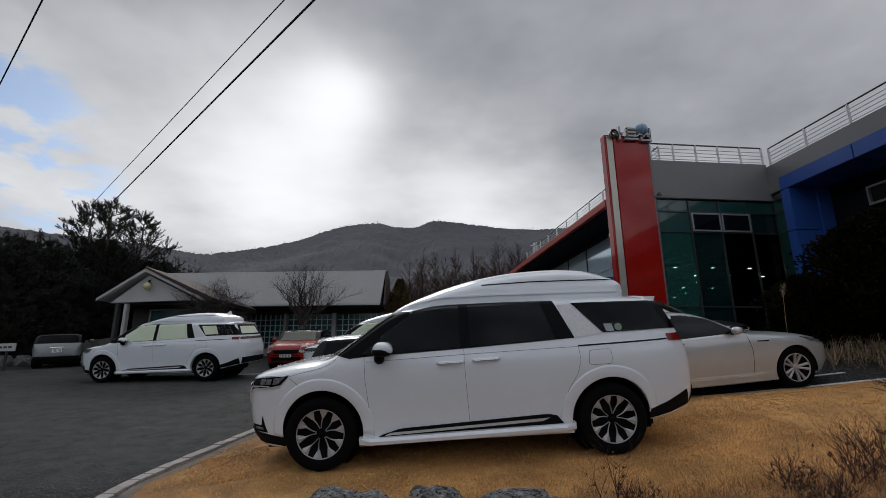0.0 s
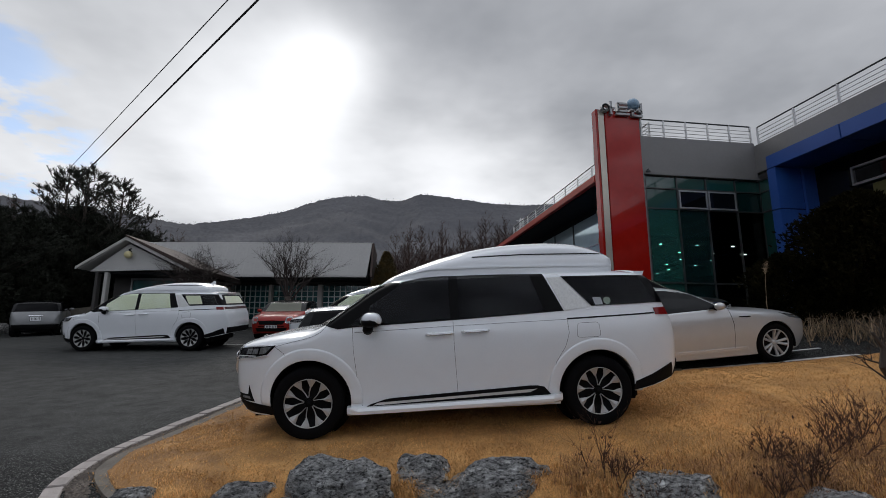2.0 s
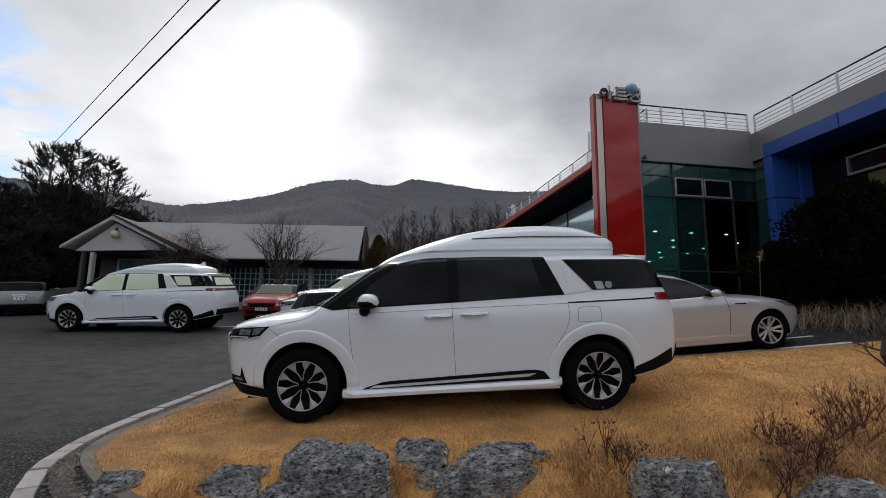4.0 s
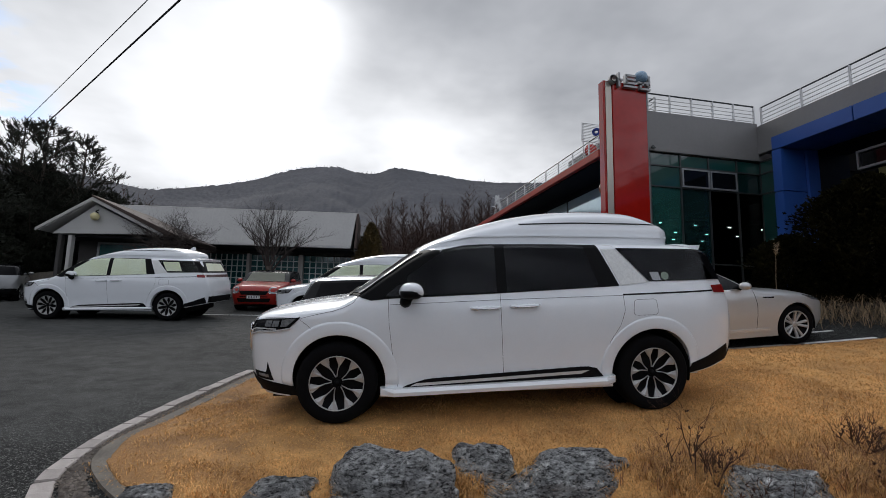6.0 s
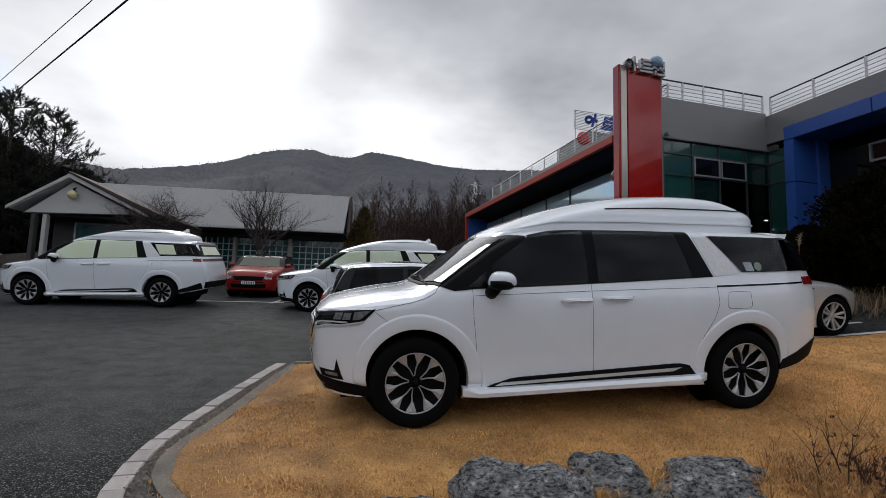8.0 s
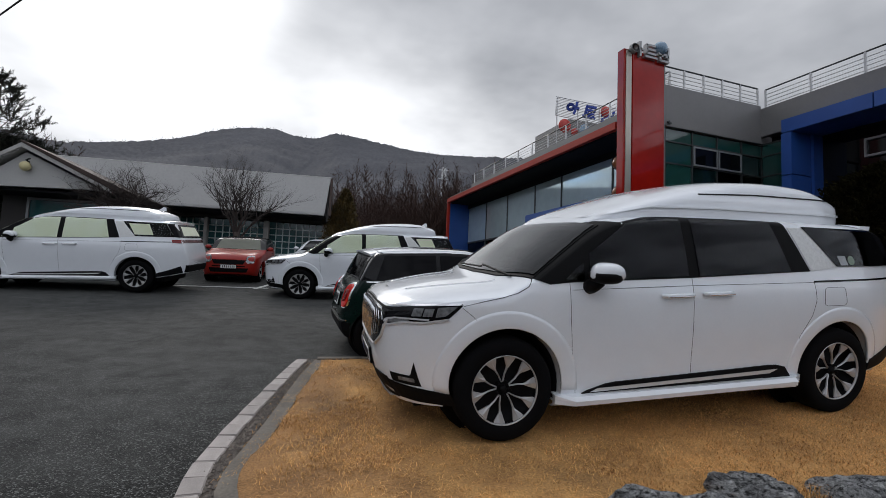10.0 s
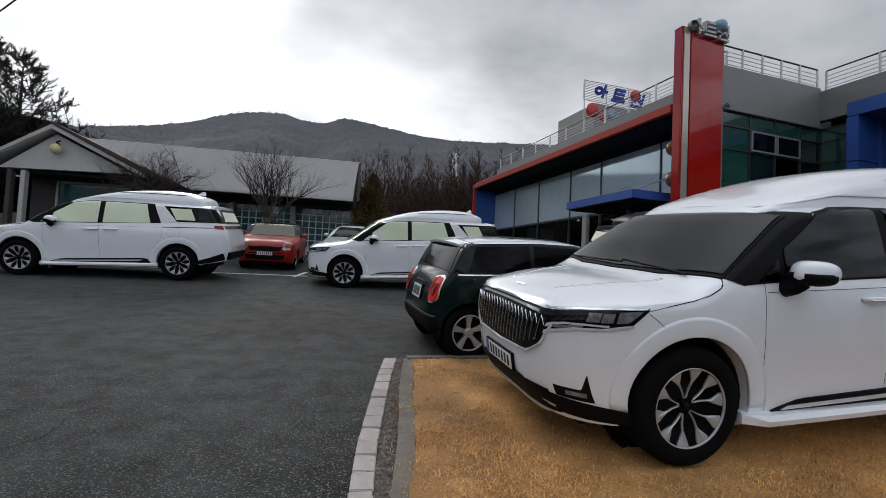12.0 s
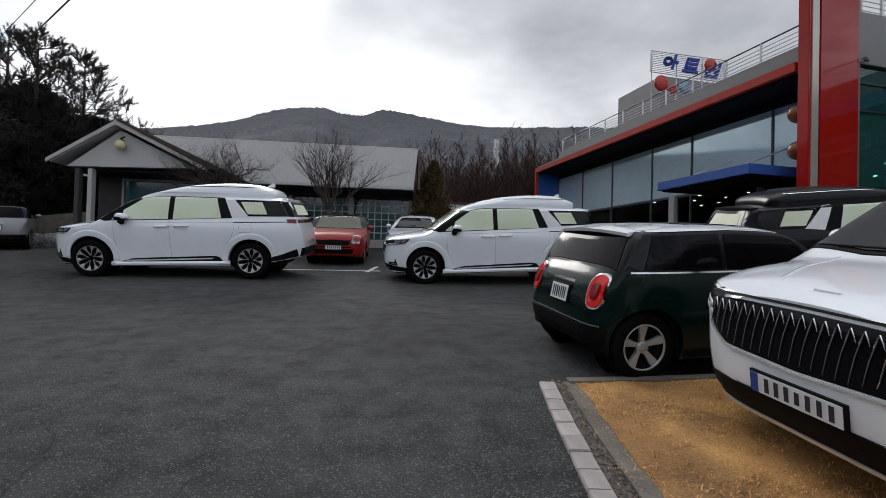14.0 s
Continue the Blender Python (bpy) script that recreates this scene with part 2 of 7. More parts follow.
def rock():
    """Layered grey stone: pale grain broken by dark pits and thin cracks along the beds."""
    m = mat("grey_boulder", (0.21, 0.212, 0.213), 0.9, vary=0.55, scale=7, fine=70, second=(0.46, 0.46, 0.455), spec=0.2)
    nt = m.node_tree
    b = nt.nodes["Principled BSDF"]
    tc = nt.nodes.new("ShaderNodeTexCoord")
    mp = nt.nodes.new("ShaderNodeMapping")
    mp.inputs["Scale"].default_value = (1.0, 1.2, 2.3)
    mp.inputs["Rotation"].default_value = (0.35, 0.5, 0.3)
    nt.links.new(tc.outputs["Object"], mp.inputs[0])

    def grain(scale, detail, rough, low, high, a, z):
        n = nt.nodes.new("ShaderNodeTexNoise")
        n.inputs["Scale"].default_value, n.inputs["Detail"].default_value, n.inputs["Roughness"].default_value = scale, detail, rough
        nt.links.new(mp.outputs[0], n.inputs["Vector"])
        span = nt.nodes.new("ShaderNodeMapRange")
        nt.links.new(n.outputs[0], span.inputs["Value"])
        for key, v in (("From Min", low), ("From Max", high), ("To Min", a), ("To Max", z)):
            span.inputs[key].default_value = v
        return span.outputs[0]

    def math_node(kind, p, q):
        n = nt.nodes.new("ShaderNodeMath")
        n.operation = kind
        nt.links.new(p, n.inputs[0])
        nt.links.new(q, n.inputs[1])
        return n.outputs[0]

    pale = grain(11.0, 8, 0.75, 0.46, 0.60, 0.0, 0.8)
    pits = grain(24.0, 6, 0.7, 0.38, 0.50, 0.10, 1.0)
    beds = grain(4.5, 9, 0.8, 0.38, 0.47, 0.40, 1.0)
    mix = nt.nodes.new("ShaderNodeMix")
    mix.data_type = "RGBA"
    nt.links.new(pale, mix.inputs[0])
    nt.links.new(b.inputs["Base Color"].links[0].from_socket, mix.inputs[6])
    mix.inputs[7].default_value = (0.68, 0.68, 0.67, 1)
    hsv = nt.nodes.new("ShaderNodeHueSaturation")
    nt.links.new(mix.outputs[2], hsv.inputs["Color"])
    holes = math_node("MULTIPLY", pits, beds)
    nt.links.new(holes, hsv.inputs["Value"])
    nt.links.new(hsv.outputs[0], b.inputs["Base Color"])
    bump = nt.nodes.new("ShaderNodeBump")
    bump.inputs["Strength"].default_value, bump.inputs["Distance"].default_value = 0.9, 0.022
    nt.links.new(math_node("ADD", holes, pale), bump.inputs["Height"])
    nt.links.new(bump.outputs[0], b.inputs["Normal"])
    return m


ROCK = rock()
WHITELINE = mat("line_paint", (0.55, 0.55, 0.53), 0.8, vary=0.25, scale=6)
W_PAINT = mat("white_car_paint", (0.80, 0.825, 0.855), 0.22, vary=0.02, coat=0.8, spec=0.5)
K_PAINT = mat("black_car_paint", (0.004, 0.004, 0.005), 0.3, vary=0.1, coat=0.12, spec=0.2)
G_PAINT = mat("green_car_paint", (0.0011, 0.0098, 0.0075), 0.22, vary=0.1, coat=0.2, spec=0.12)
R_PAINT = mat("red_car_paint", (0.27, 0.013, 0.008), 0.3, vary=0.06, coat=0.12, spec=0.3)
S_PAINT = mat("silver_car_paint", (0.52, 0.53, 0.54), 0.30, metal=0.3, vary=0.04, coat=0.8)
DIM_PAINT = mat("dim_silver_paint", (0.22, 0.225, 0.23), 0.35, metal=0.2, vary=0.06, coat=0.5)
BLACK = mat("black_plastic", (0.004, 0.004, 0.0045), 0.65, vary=0.2, spec=0.12)
GLOSSBLACK = mat("gloss_black", (0.004, 0.004, 0.005), 0.2, vary=0.2, coat=0.1, spec=0.2)
RUBBER = mat("tyre_rubber", (0.004, 0.004, 0.0045), 0.85, vary=0.3, bump=0.2, spec=0.08)
CHROME = mat("chrome", (0.75, 0.75, 0.76), 0.12, metal=1.0, vary=0.04)
ALLOY = mat("machined_alloy", (0.46, 0.46, 0.46), 0.3, metal=0.45, vary=0.06)
BRIGHTTRIM = mat("bright_trim", (0.66, 0.66, 0.66), 0.25, metal=0.3, vary=0.04)
SATIN = mat("satin_silver_panel", (0.58, 0.58, 0.57), 0.35, metal=0.35, vary=0.10, scale=30, bump=0.15)
TINT = glass("tinted_glass", (0.14, 0.16, 0.19), 0.01, 1.25)
SCREEN = glass("tinted_screen", (0.12, 0.13, 0.14), 0.01, 1.28)
CLEAR = glass("clear_glass", (0.86, 0.90, 0.88))
# near-black for sheets that stand in for the unlit cabin
CABIN = mat("cabin_shade", (0.006, 0.006, 0.007), 0.9, vary=0.3, scale=3, spec=0.03)
CREAM = mat("cream_window_cover", (0.78, 0.80, 0.56), 0.9, vary=0.06, scale=2, second=(0.86, 0.88, 0.74))
SUNSHADE = mat("dull_sunshade", (0.13, 0.135, 0.105), 0.6, vary=0.15, scale=4)
REDLAMP = mat("red_lamp_lens", (0.20, 0.008, 0.008), 0.2, vary=0.3, scale=40, coat=0.3, spec=0.3)
HATCHLAMP = mat("bright_red_lens", (0.70, 0.022, 0.014), 0.25, vary=0.12, scale=30, coat=0.2, spec=0.3)
STICKER = mat("pale_sticker", (0.36, 0.38, 0.40), 0.5, vary=0.15, scale=60)
GREENDISC = mat("pale_green_sticker", (0.22, 0.28, 0.22), 0.5, vary=0.2, scale=80)
DARKRED = mat("dark_red_lens", (0.06, 0.004, 0.004), 0.2, vary=0.2, coat=0.3, spec=0.3)
LAMPGLASS = mat("headlamp_lens", (0.15, 0.155, 0.16), 0.08, vary=0.5, scale=25, coat=1.0)
PLATE = mat("plate_white", (0.72, 0.73, 0.74), 0.45, vary=0.04)
PLATE_BLUE = mat("plate_blue", (0.02, 0.06, 0.30), 0.45, vary=0.1)
INK = mat("plate_ink", (0.02, 0.02, 0.03), 0.6, vary=0.1)
RED_PANEL = mat("red_panel", (0.36, 0.013, 0.008), 0.07, vary=0.14, scale=0.7, fine=6, coat=0.0, spec=0.45)
RED_BAND = mat("red_fascia", (0.40, 0.035, 0.020), 0.5, vary=0.1, scale=1.5, spec=0.2)
BEIGE = mat("beige_strip", (0.50, 0.46, 0.40), 0.22, metal=0.35, vary=0.08, scale=2)
GREYWALL = mat("grey_metal_cladding", (0.185, 0.18, 0.178), 0.45, vary=0.07, scale=1.2, fine=14)
BLUEWALL = mat("blue_metal_cladding", (0.024, 0.086, 0.335), 0.35, vary=0.12, scale=1.3)
STEEL = mat("white_steel_rail", (0.60, 0.60, 0.60), 0.4, metal=0.2, vary=0.06)
MULLION = mat("dark_mullion", (0.05, 0.055, 0.055), 0.4, metal=0.4, vary=0.1)
WINFRAME = mat("aluminium_window_frame", (0.33, 0.34, 0.35), 0.4, metal=0.5, vary=0.08)
DEEPTEAL = mat("deep_teal_glass", (0.004, 0.020, 0.020), 0.03, vary=0.3, scale=0.7, spec=0.5)
TEALGLASS = mat("teal_curtain_glass", (0.012, 0.060, 0.051), 0.03, vary=0.15, scale=0.7, spec=0.7, coat=0.3)
DARKGLASS = mat("dark_glass", (0.004, 0.005, 0.006), 0.03, vary=0.2, scale=0.6, spec=0.25)
# pale blue base holds part of the reflected sky's brightness
BLUEGLASS = mat("sky_toned_glass", (0.62, 0.77, 0.82), 0.05, metal=0.45, vary=0.10, scale=0.5, fine=3)
HATCHGLASS = mat("black_car_glass", (0.003, 0.003, 0.004), 0.06, vary=0.2, spec=0.10)
TEALSEE = glass("teal_tinted_glass", (0.06, 0.23, 0.20), 0.02, 1.3)
TEALSEE.node_tree.nodes["Principled BSDF"].inputs["Transmission Weight"].default_value = 0.72
DUSKSEE = glass("dusky_teal_glass", (0.03, 0.10, 0.10), 0.02, 1.25)
DUSKSEE.node_tree.nodes["Principled BSDF"].inputs["Transmission Weight"].default_value = 0.8
# near-black that stands in for shade indoors, in recesses and under roofs
SHADE_BLACK = mat("shade_black", (0.010, 0.010, 0.011), 0.8, vary=0.2, spec=0.15)
SMOKE = glass("smoked_glass", (0.10, 0.14, 0.14))
WHITEWALL = mat("white_render_wall", (0.46, 0.455, 0.44), 0.85, vary=0.08, scale=0.9, fine=22, bump=0.15)
WHITEROOF = mat("white_roof_sheet", (0.40, 0.395, 0.385), 0.6, vary=0.10, scale=0.5, fine=10)
BROWNTILE = mat("brown_roof_edge", (0.052, 0.033, 0.027), 0.8, vary=0.25, scale=4)
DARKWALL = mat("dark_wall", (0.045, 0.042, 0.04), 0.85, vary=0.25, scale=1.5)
POSTPAINT = mat("pale_post", (0.42, 0.41, 0.39), 0.8, vary=0.12, scale=2)
HUTGLASS = mat("teal_window_glass", (0.022, 0.090, 0.094), 0.06, vary=0.35, scale=0.8, spec=0.6)
LATTICE = mat("pale_lattice_bar", (0.55, 0.64, 0.63), 0.6, vary=0.12)
BARK = mat("bark", (0.055, 0.042, 0.034), 0.95, vary=0.35, scale=12, bump=0.5)
TWIG = mat("bare_twig", (0.032, 0.023, 0.020), 0.95, vary=0.3, scale=6)
BRUSH = mat("dry_brush", (0.085, 0.040, 0.024), 0.95, vary=0.3, island="island")
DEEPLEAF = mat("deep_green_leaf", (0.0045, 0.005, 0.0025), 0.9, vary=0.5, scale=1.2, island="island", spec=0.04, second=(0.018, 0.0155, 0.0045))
WEED = mat("dead_weed", (0.27, 0.135, 0.062), 0.95, vary=0.4, scale=3, island="island")
NEEDLE = mat("pine_needles", (0.014, 0.017, 0.009), 0.85, vary=0.35, scale=2, island="island")
CONIFER = mat("rusty_conifer", (0.045, 0.040, 0.012), 0.9, vary=0.4, scale=3, island="island", second=(0.13, 0.080, 0.018))
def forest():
    """Bare winter woods seen from afar: crowns, upright grain, broad patches; haze is mixed into the pale colour."""
    # pale bluish base and low contrast stand in for air haze
    m = mat("hazed_forest", (0.093, 0.095, 0.106), 0.95, vary=0.20, scale=0.018, fine=0.11, second=(0.112, 0.113, 0.124), spec=0.1)
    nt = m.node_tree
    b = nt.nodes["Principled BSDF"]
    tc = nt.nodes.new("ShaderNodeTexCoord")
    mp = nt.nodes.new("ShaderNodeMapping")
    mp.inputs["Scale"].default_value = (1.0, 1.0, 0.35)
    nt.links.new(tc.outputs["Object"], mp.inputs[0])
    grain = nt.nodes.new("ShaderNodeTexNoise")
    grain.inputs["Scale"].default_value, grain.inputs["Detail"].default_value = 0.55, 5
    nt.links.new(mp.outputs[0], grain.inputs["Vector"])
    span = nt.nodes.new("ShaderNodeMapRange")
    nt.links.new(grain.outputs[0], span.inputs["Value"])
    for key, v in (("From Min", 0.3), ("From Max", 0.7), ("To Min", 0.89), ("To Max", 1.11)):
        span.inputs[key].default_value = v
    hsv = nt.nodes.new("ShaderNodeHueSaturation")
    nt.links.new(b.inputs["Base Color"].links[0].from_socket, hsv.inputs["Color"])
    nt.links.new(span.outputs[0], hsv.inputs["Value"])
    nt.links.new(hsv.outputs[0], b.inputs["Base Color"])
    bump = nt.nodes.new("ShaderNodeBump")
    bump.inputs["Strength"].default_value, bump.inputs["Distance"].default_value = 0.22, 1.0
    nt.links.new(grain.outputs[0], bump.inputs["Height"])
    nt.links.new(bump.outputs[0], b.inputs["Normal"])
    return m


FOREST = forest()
WOODS = mat("near_bare_woods", (0.050, 0.026, 0.019), 0.95, vary=0.35, island="island")
WIRE = mat("cable_black", (0.01, 0.01, 0.01), 0.7, vary=0.1)
BRIGHT = lamp_mat("downlight", (1.0, 0.94, 0.84), 45.0)
BLUESIGN = mat("blue_letter", (0.012, 0.045, 0.32), 0.4, vary=0.08)
REDSIGN = mat("red_letter", (0.45, 0.04, 0.03), 0.4, vary=0.08)
GREYSIGN = mat("grey_letter", (0.34, 0.345, 0.35), 0.4, metal=0.3, vary=0.1)
BROWNBALL = mat("brown_ball", (0.16, 0.045, 0.012), 0.3, vary=0.7, scale=7, second=(0.30, 0.10, 0.025))
BALLBLUE = mat("blue_ball", (0.10, 0.22, 0.40), 0.25, vary=0.45, scale=3, second=(0.35, 0.50, 0.62))

# ---- mesh helpers ----
def mesh_of(name, bm, material, smooth=False):
    me = bpy.data.meshes.new(name)
    bmesh.ops.recalc_face_normals(bm, faces=bm.faces)
    bm.to_mesh(me)
    bm.free()
    me.materials.append(material)
    if smooth:
        me.polygons.foreach_set("use_smooth", [True] * len(me.polygons))
    return me


def part(name, bm, material, parent=None, label="", smooth=False):
    ob = new(name, mesh_of(name, bm, material, smooth))
    ob.parent = parent
    return tagged(ob, label)


def thing(name, m, label, category, group=""):
    ob = new(name)
    ob.empty_display_size = 0.2
    ob.matrix_world = m
    return tagged(ob, label, category, group)


def structure(name, bm, material, label, smooth=False):
    return tagged(part(name, bm, material, None, label, smooth), label, "", "", "structure")


def box(x0, x1, y0, y1, z0, z1, bevel=0.0, bm=None):
    one = bmesh.new()
    bmesh.ops.create_cube(one, size=1)
    for v in one.verts:
        v.co = Vector(((x0, x1)[v.co.x > 0], (y0, y1)[v.co.y > 0], (z0, z1)[v.co.z > 0]))
    if bevel:
        bmesh.ops.bevel(one, geom=one.edges[:], offset=bevel, segments=2, affect="EDGES", clamp_overlap=True)
    return one if bm is None else join(bm, one)


def join(bm, other):
    me = bpy.data.meshes.new("joined")
    other.to_mesh(me)
    other.free()
    bm.from_mesh(me)
    bpy.data.meshes.remove(me)
    return bm


def tube(pts, radii, n=8, bm=None, closed_ends=True):
    """A round bar through the points; radii a number or one for each point."""
    bm = bm or bmesh.new()
    pts = [Vector(p) for p in pts]
    radii = [radii] * len(pts) if isinstance(radii, (int, float)) else radii
    rings, side = [], None
    for i, p in enumerate(pts):
        d = (pts[min(i + 1, len(pts) - 1)] - pts[max(i - 1, 0)]).normalized()
        if side is None:
            side = d.orthogonal().normalized()
        side = (side - d * side.dot(d)).normalized()
        other = d.cross(side)
        rings.append([bm.verts.new(p + radii[i] * (math.cos(2 * math.pi * k / n) * side + math.sin(2 * math.pi * k / n) * other)) for k in range(n)])
    for a, b in zip(rings, rings[1:]):
        for k in range(n):
            bm.faces.new((a[k], a[(k + 1) % n], b[(k + 1) % n], b[k]))
    if closed_ends:
        bm.faces.new(rings[0][::-1])
        bm.faces.new(rings[-1])
    return bm


def lathe(profile, n=32, bm=None, centre=(0, 0, 0), ring=False):
    """Turns a closed profile of (radius, y) round the y axis."""
    bm = bm or bmesh.new()
    c = Vector(centre)
    rings = [[bm.verts.new(c + Vector((r * math.cos(2 * math.pi * k / n), y, r * math.sin(2 * math.pi * k / n)))) for k in range(n)] for r, y in profile]
    for a, b in zip(rings, rings[1:] + rings[:1] if ring else rings[1:]):
        for k in range(n):
            bm.faces.new((a[k], a[(k + 1) % n], b[(k + 1) % n], b[k]))
    for end in () if ring else (rings[0], rings[-1]):
        bm.faces.new(end)
    return bm


def slab(outer, inner, bm=None):
    """A closed plate between two grids of points of the same size."""
    bm = bm or bmesh.new()
    a = [[bm.verts.new(p) for p in row] for row in outer]
    b = [[bm.verts.new(p) for p in row] for row in inner]
    rows, cols = len(a), len(a[0])
    for i in range(rows - 1):
        for j in range(cols - 1):
            bm.faces.new((a[i][j], a[i][j + 1], a[i + 1][j + 1], a[i + 1][j]))
            bm.faces.new((b[i][j], b[i + 1][j], b[i + 1][j + 1], b[i][j + 1]))
    rim = [(0, j) for j in range(cols)] + [(i, cols - 1) for i in range(1, rows)] + [(rows - 1, j) for j in range(cols - 2, -1, -1)] + [(i, 0) for i in range(rows - 2, 0, -1)]
    for (i, j), (k, l) in zip(rim, rim[1:] + rim[:1]):
        bm.faces.new((a[i][j], b[i][j], b[k][l], a[k][l]))
    return bm


def prism(outline, axis, lo, hi, bm=None):
    """An outline of (u, v) pushed from lo to hi along an axis: x takes (y, z), y takes (x, z), z takes (x, y)."""
    bm = bm or bmesh.new()

    def at(u, v, w):
        return {"x": (w, u, v), "y": (u, w, v), "z": (u, v, w)}[axis]

    a = [bm.verts.new(at(u, v, lo)) for u, v in outline]
    b = [bm.verts.new(at(u, v, hi)) for u, v in outline]
    bm.faces.new(a)
    bm.faces.new(b[::-1])
    for i in range(len(a)):
        j = (i + 1) % len(a)
        bm.faces.new((a[i], a[j], b[j], b[i]))
    return bm


def curve_at(table):
    """A smooth curve through (x, value) rows that does not overshoot."""
    xs, ys = np.array(table, float).T
    h, d = np.diff(xs), np.diff(ys) / np.diff(xs)
    m = np.zeros(len(xs))
    m[0], m[-1] = d[0], d[-1]
    for i in range(1, len(xs) - 1):
        m[i] = 0 if d[i - 1] * d[i] <= 0 else 2 * d[i - 1] * d[i] / (d[i - 1] + d[i])

    def value(x):
        x = min(max(x, xs[0]), xs[-1])
        i = min(max(int(np.searchsorted(xs, x)) - 1, 0), len(h) - 1)
        t = (x - xs[i]) / h[i]
        return float((2 * t**3 - 3 * t**2 + 1) * ys[i] + (t**3 - 2 * t**2 + t) * h[i] * m[i] + (3 * t**2 - 2 * t**3) * ys[i + 1] + (t**3 - t**2) * h[i] * m[i + 1])

    return value


def resample(pts, n):
    """n points at even steps along a line of points."""
    p = np.array(pts, float)
    s = np.r_[0, np.cumsum(np.linalg.norm(np.diff(p, axis=0), axis=1))]
    at = np.linspace(0, s[-1], n)
    return np.stack([np.interp(at, s, p[:, k]) for k in range(p.shape[1])], 1)


def scatter_mesh(name, verts, faces, material, label, category, kind="stuff"):
    """One mesh of many small loose pieces."""
    me = bpy.data.meshes.new(name)
    me.from_pydata(verts.tolist() if hasattr(verts, "tolist") else verts, [], faces.tolist() if hasattr(faces, "tolist") else faces)
    me.materials.append(material)
    ob = new(name, me)
    return tagged(ob, label, category, "", kind)


def smooth(a, b, x):
    t = min(max((x - a) / (b - a), 0), 1)
    return t * t * (3 - 2 * t)


def bank(x, y):
    """The fall in front of the boulders that hold up the lawn."""
    line = float(np.interp(x, [-2, 0.6, 1.22, 2.45, 3.25, 5.0], [4.32, 4.30, 4.14, 3.66, 3.20, 2.8]))
    return -0.42 * smooth(-1.3, -0.3, x) * smooth(0.05, -0.6, y - line)


def ground_z(x, y):
    u = min(x, 14.0) + 1
    yy = y if y < 26 else 26 + 6 * math.tanh((y - 26) / 6)
    yy = yy if yy > -12 else -12 + 10 * math.tanh((yy + 12) / 10)
    u = u if u > -16 else -16 + 6 * math.tanh((u + 16) / 6)
    return bank(x, y) - 0.075 * math.exp(-((x - 0.2) / 3.2) ** 2 - ((y - 14.3) / 2.2) ** 2) - 0.07 * math.exp(-((x - 4.8) / 1.8) ** 2 - ((y - 10.8) / 1.2) ** 2) + 0.577 + 0.0183 * u + 0.084 * (yy - 8) + (0.0064 * u * u if u > 0 else 0)

# ---- ground, lawn, kerb ----
def soft_axis(inner, step, outer, grow=1.35):
    xs, s = list(np.arange(-inner, inner + 1e-6, step)), step
    while xs[-1] < outer:
        s *= grow
        xs = [xs[0] - s, *xs, xs[-1] + s]
    return xs


def ground_mesh():
    bm = bmesh.new()
    xs, ys = [x - 2 for x in soft_axis(22, 0.5, 900)], [y + 10 for y in soft_axis(22, 0.5, 900)]
    grid = [[bm.verts.new((x, y, ground_z(x, y) + 0.012 * noise.noise((x * 0.6, y * 0.6, 0)))) for x in xs] for y in ys]
    for a, b in zip(grid, grid[1:]):
        for i in range(len(a) - 1):
            bm.faces.new((a[i], a[i + 1], b[i + 1], b[i]))
    return bm


structure("ground", ground_mesh(), ASPHALT, "worn dark grey asphalt car park on a slope", True)

# the lawn: outline of a raised bed of short dry grass
LAWN = [(-1.43, 8.11), (-1.71, 7.12), (-1.91, 6.30), (-2.045, 5.85), (-2.135, 5.55), (-2.16, 5.30), (-2.13, 5.10), (-2.04, 4.88), (-1.85, 4.60), (-1.58, 4.30), (-1.15, 3.95), (-0.6, 3.62), (0.4, 3.45), (1.4, 3.3), (2.4, 3.0), (3.4, 2.6), (4.6, 2.3), (6.5, 2.2), (9.5, 2.4), (9.6, 6.6), (8.1, 6.95), (5.4, 7.66), (2.0, 7.9)]


def inside(x, y, poly):
    hit = False
    for (x0, y0), (x1, y1) in zip(poly, poly[1:] + poly[:1]):
        if (y0 > y) != (y1 > y) and x < (x1 - x0) * (y - y0) / (y1 - y0) + x0:
            hit = not hit
    return hit


def edge_distance(x, y, poly):
    best = 9.0
    for (ax, ay), (bx, by) in zip(poly, poly[1:] + poly[:1]):
        dx, dy = bx - ax, by - ay
        t = min(max(((x - ax) * dx + (y - ay) * dy) / (dx * dx + dy * dy), 0.0), 1.0)
        best = min(best, math.hypot(x - ax - t * dx, y - ay - t * dy))
    return best


def lawn_z(x, y):
    d = min(edge_distance(x, y, LAWN), 0.5) / 0.5
    return ground_z(x, y) + 0.032 + 0.05 * d + 0.012 * noise.noise((x * 2.2, y * 2.2, 3)) + 0.006 * noise.noise((x * 9, y * 9, 5))


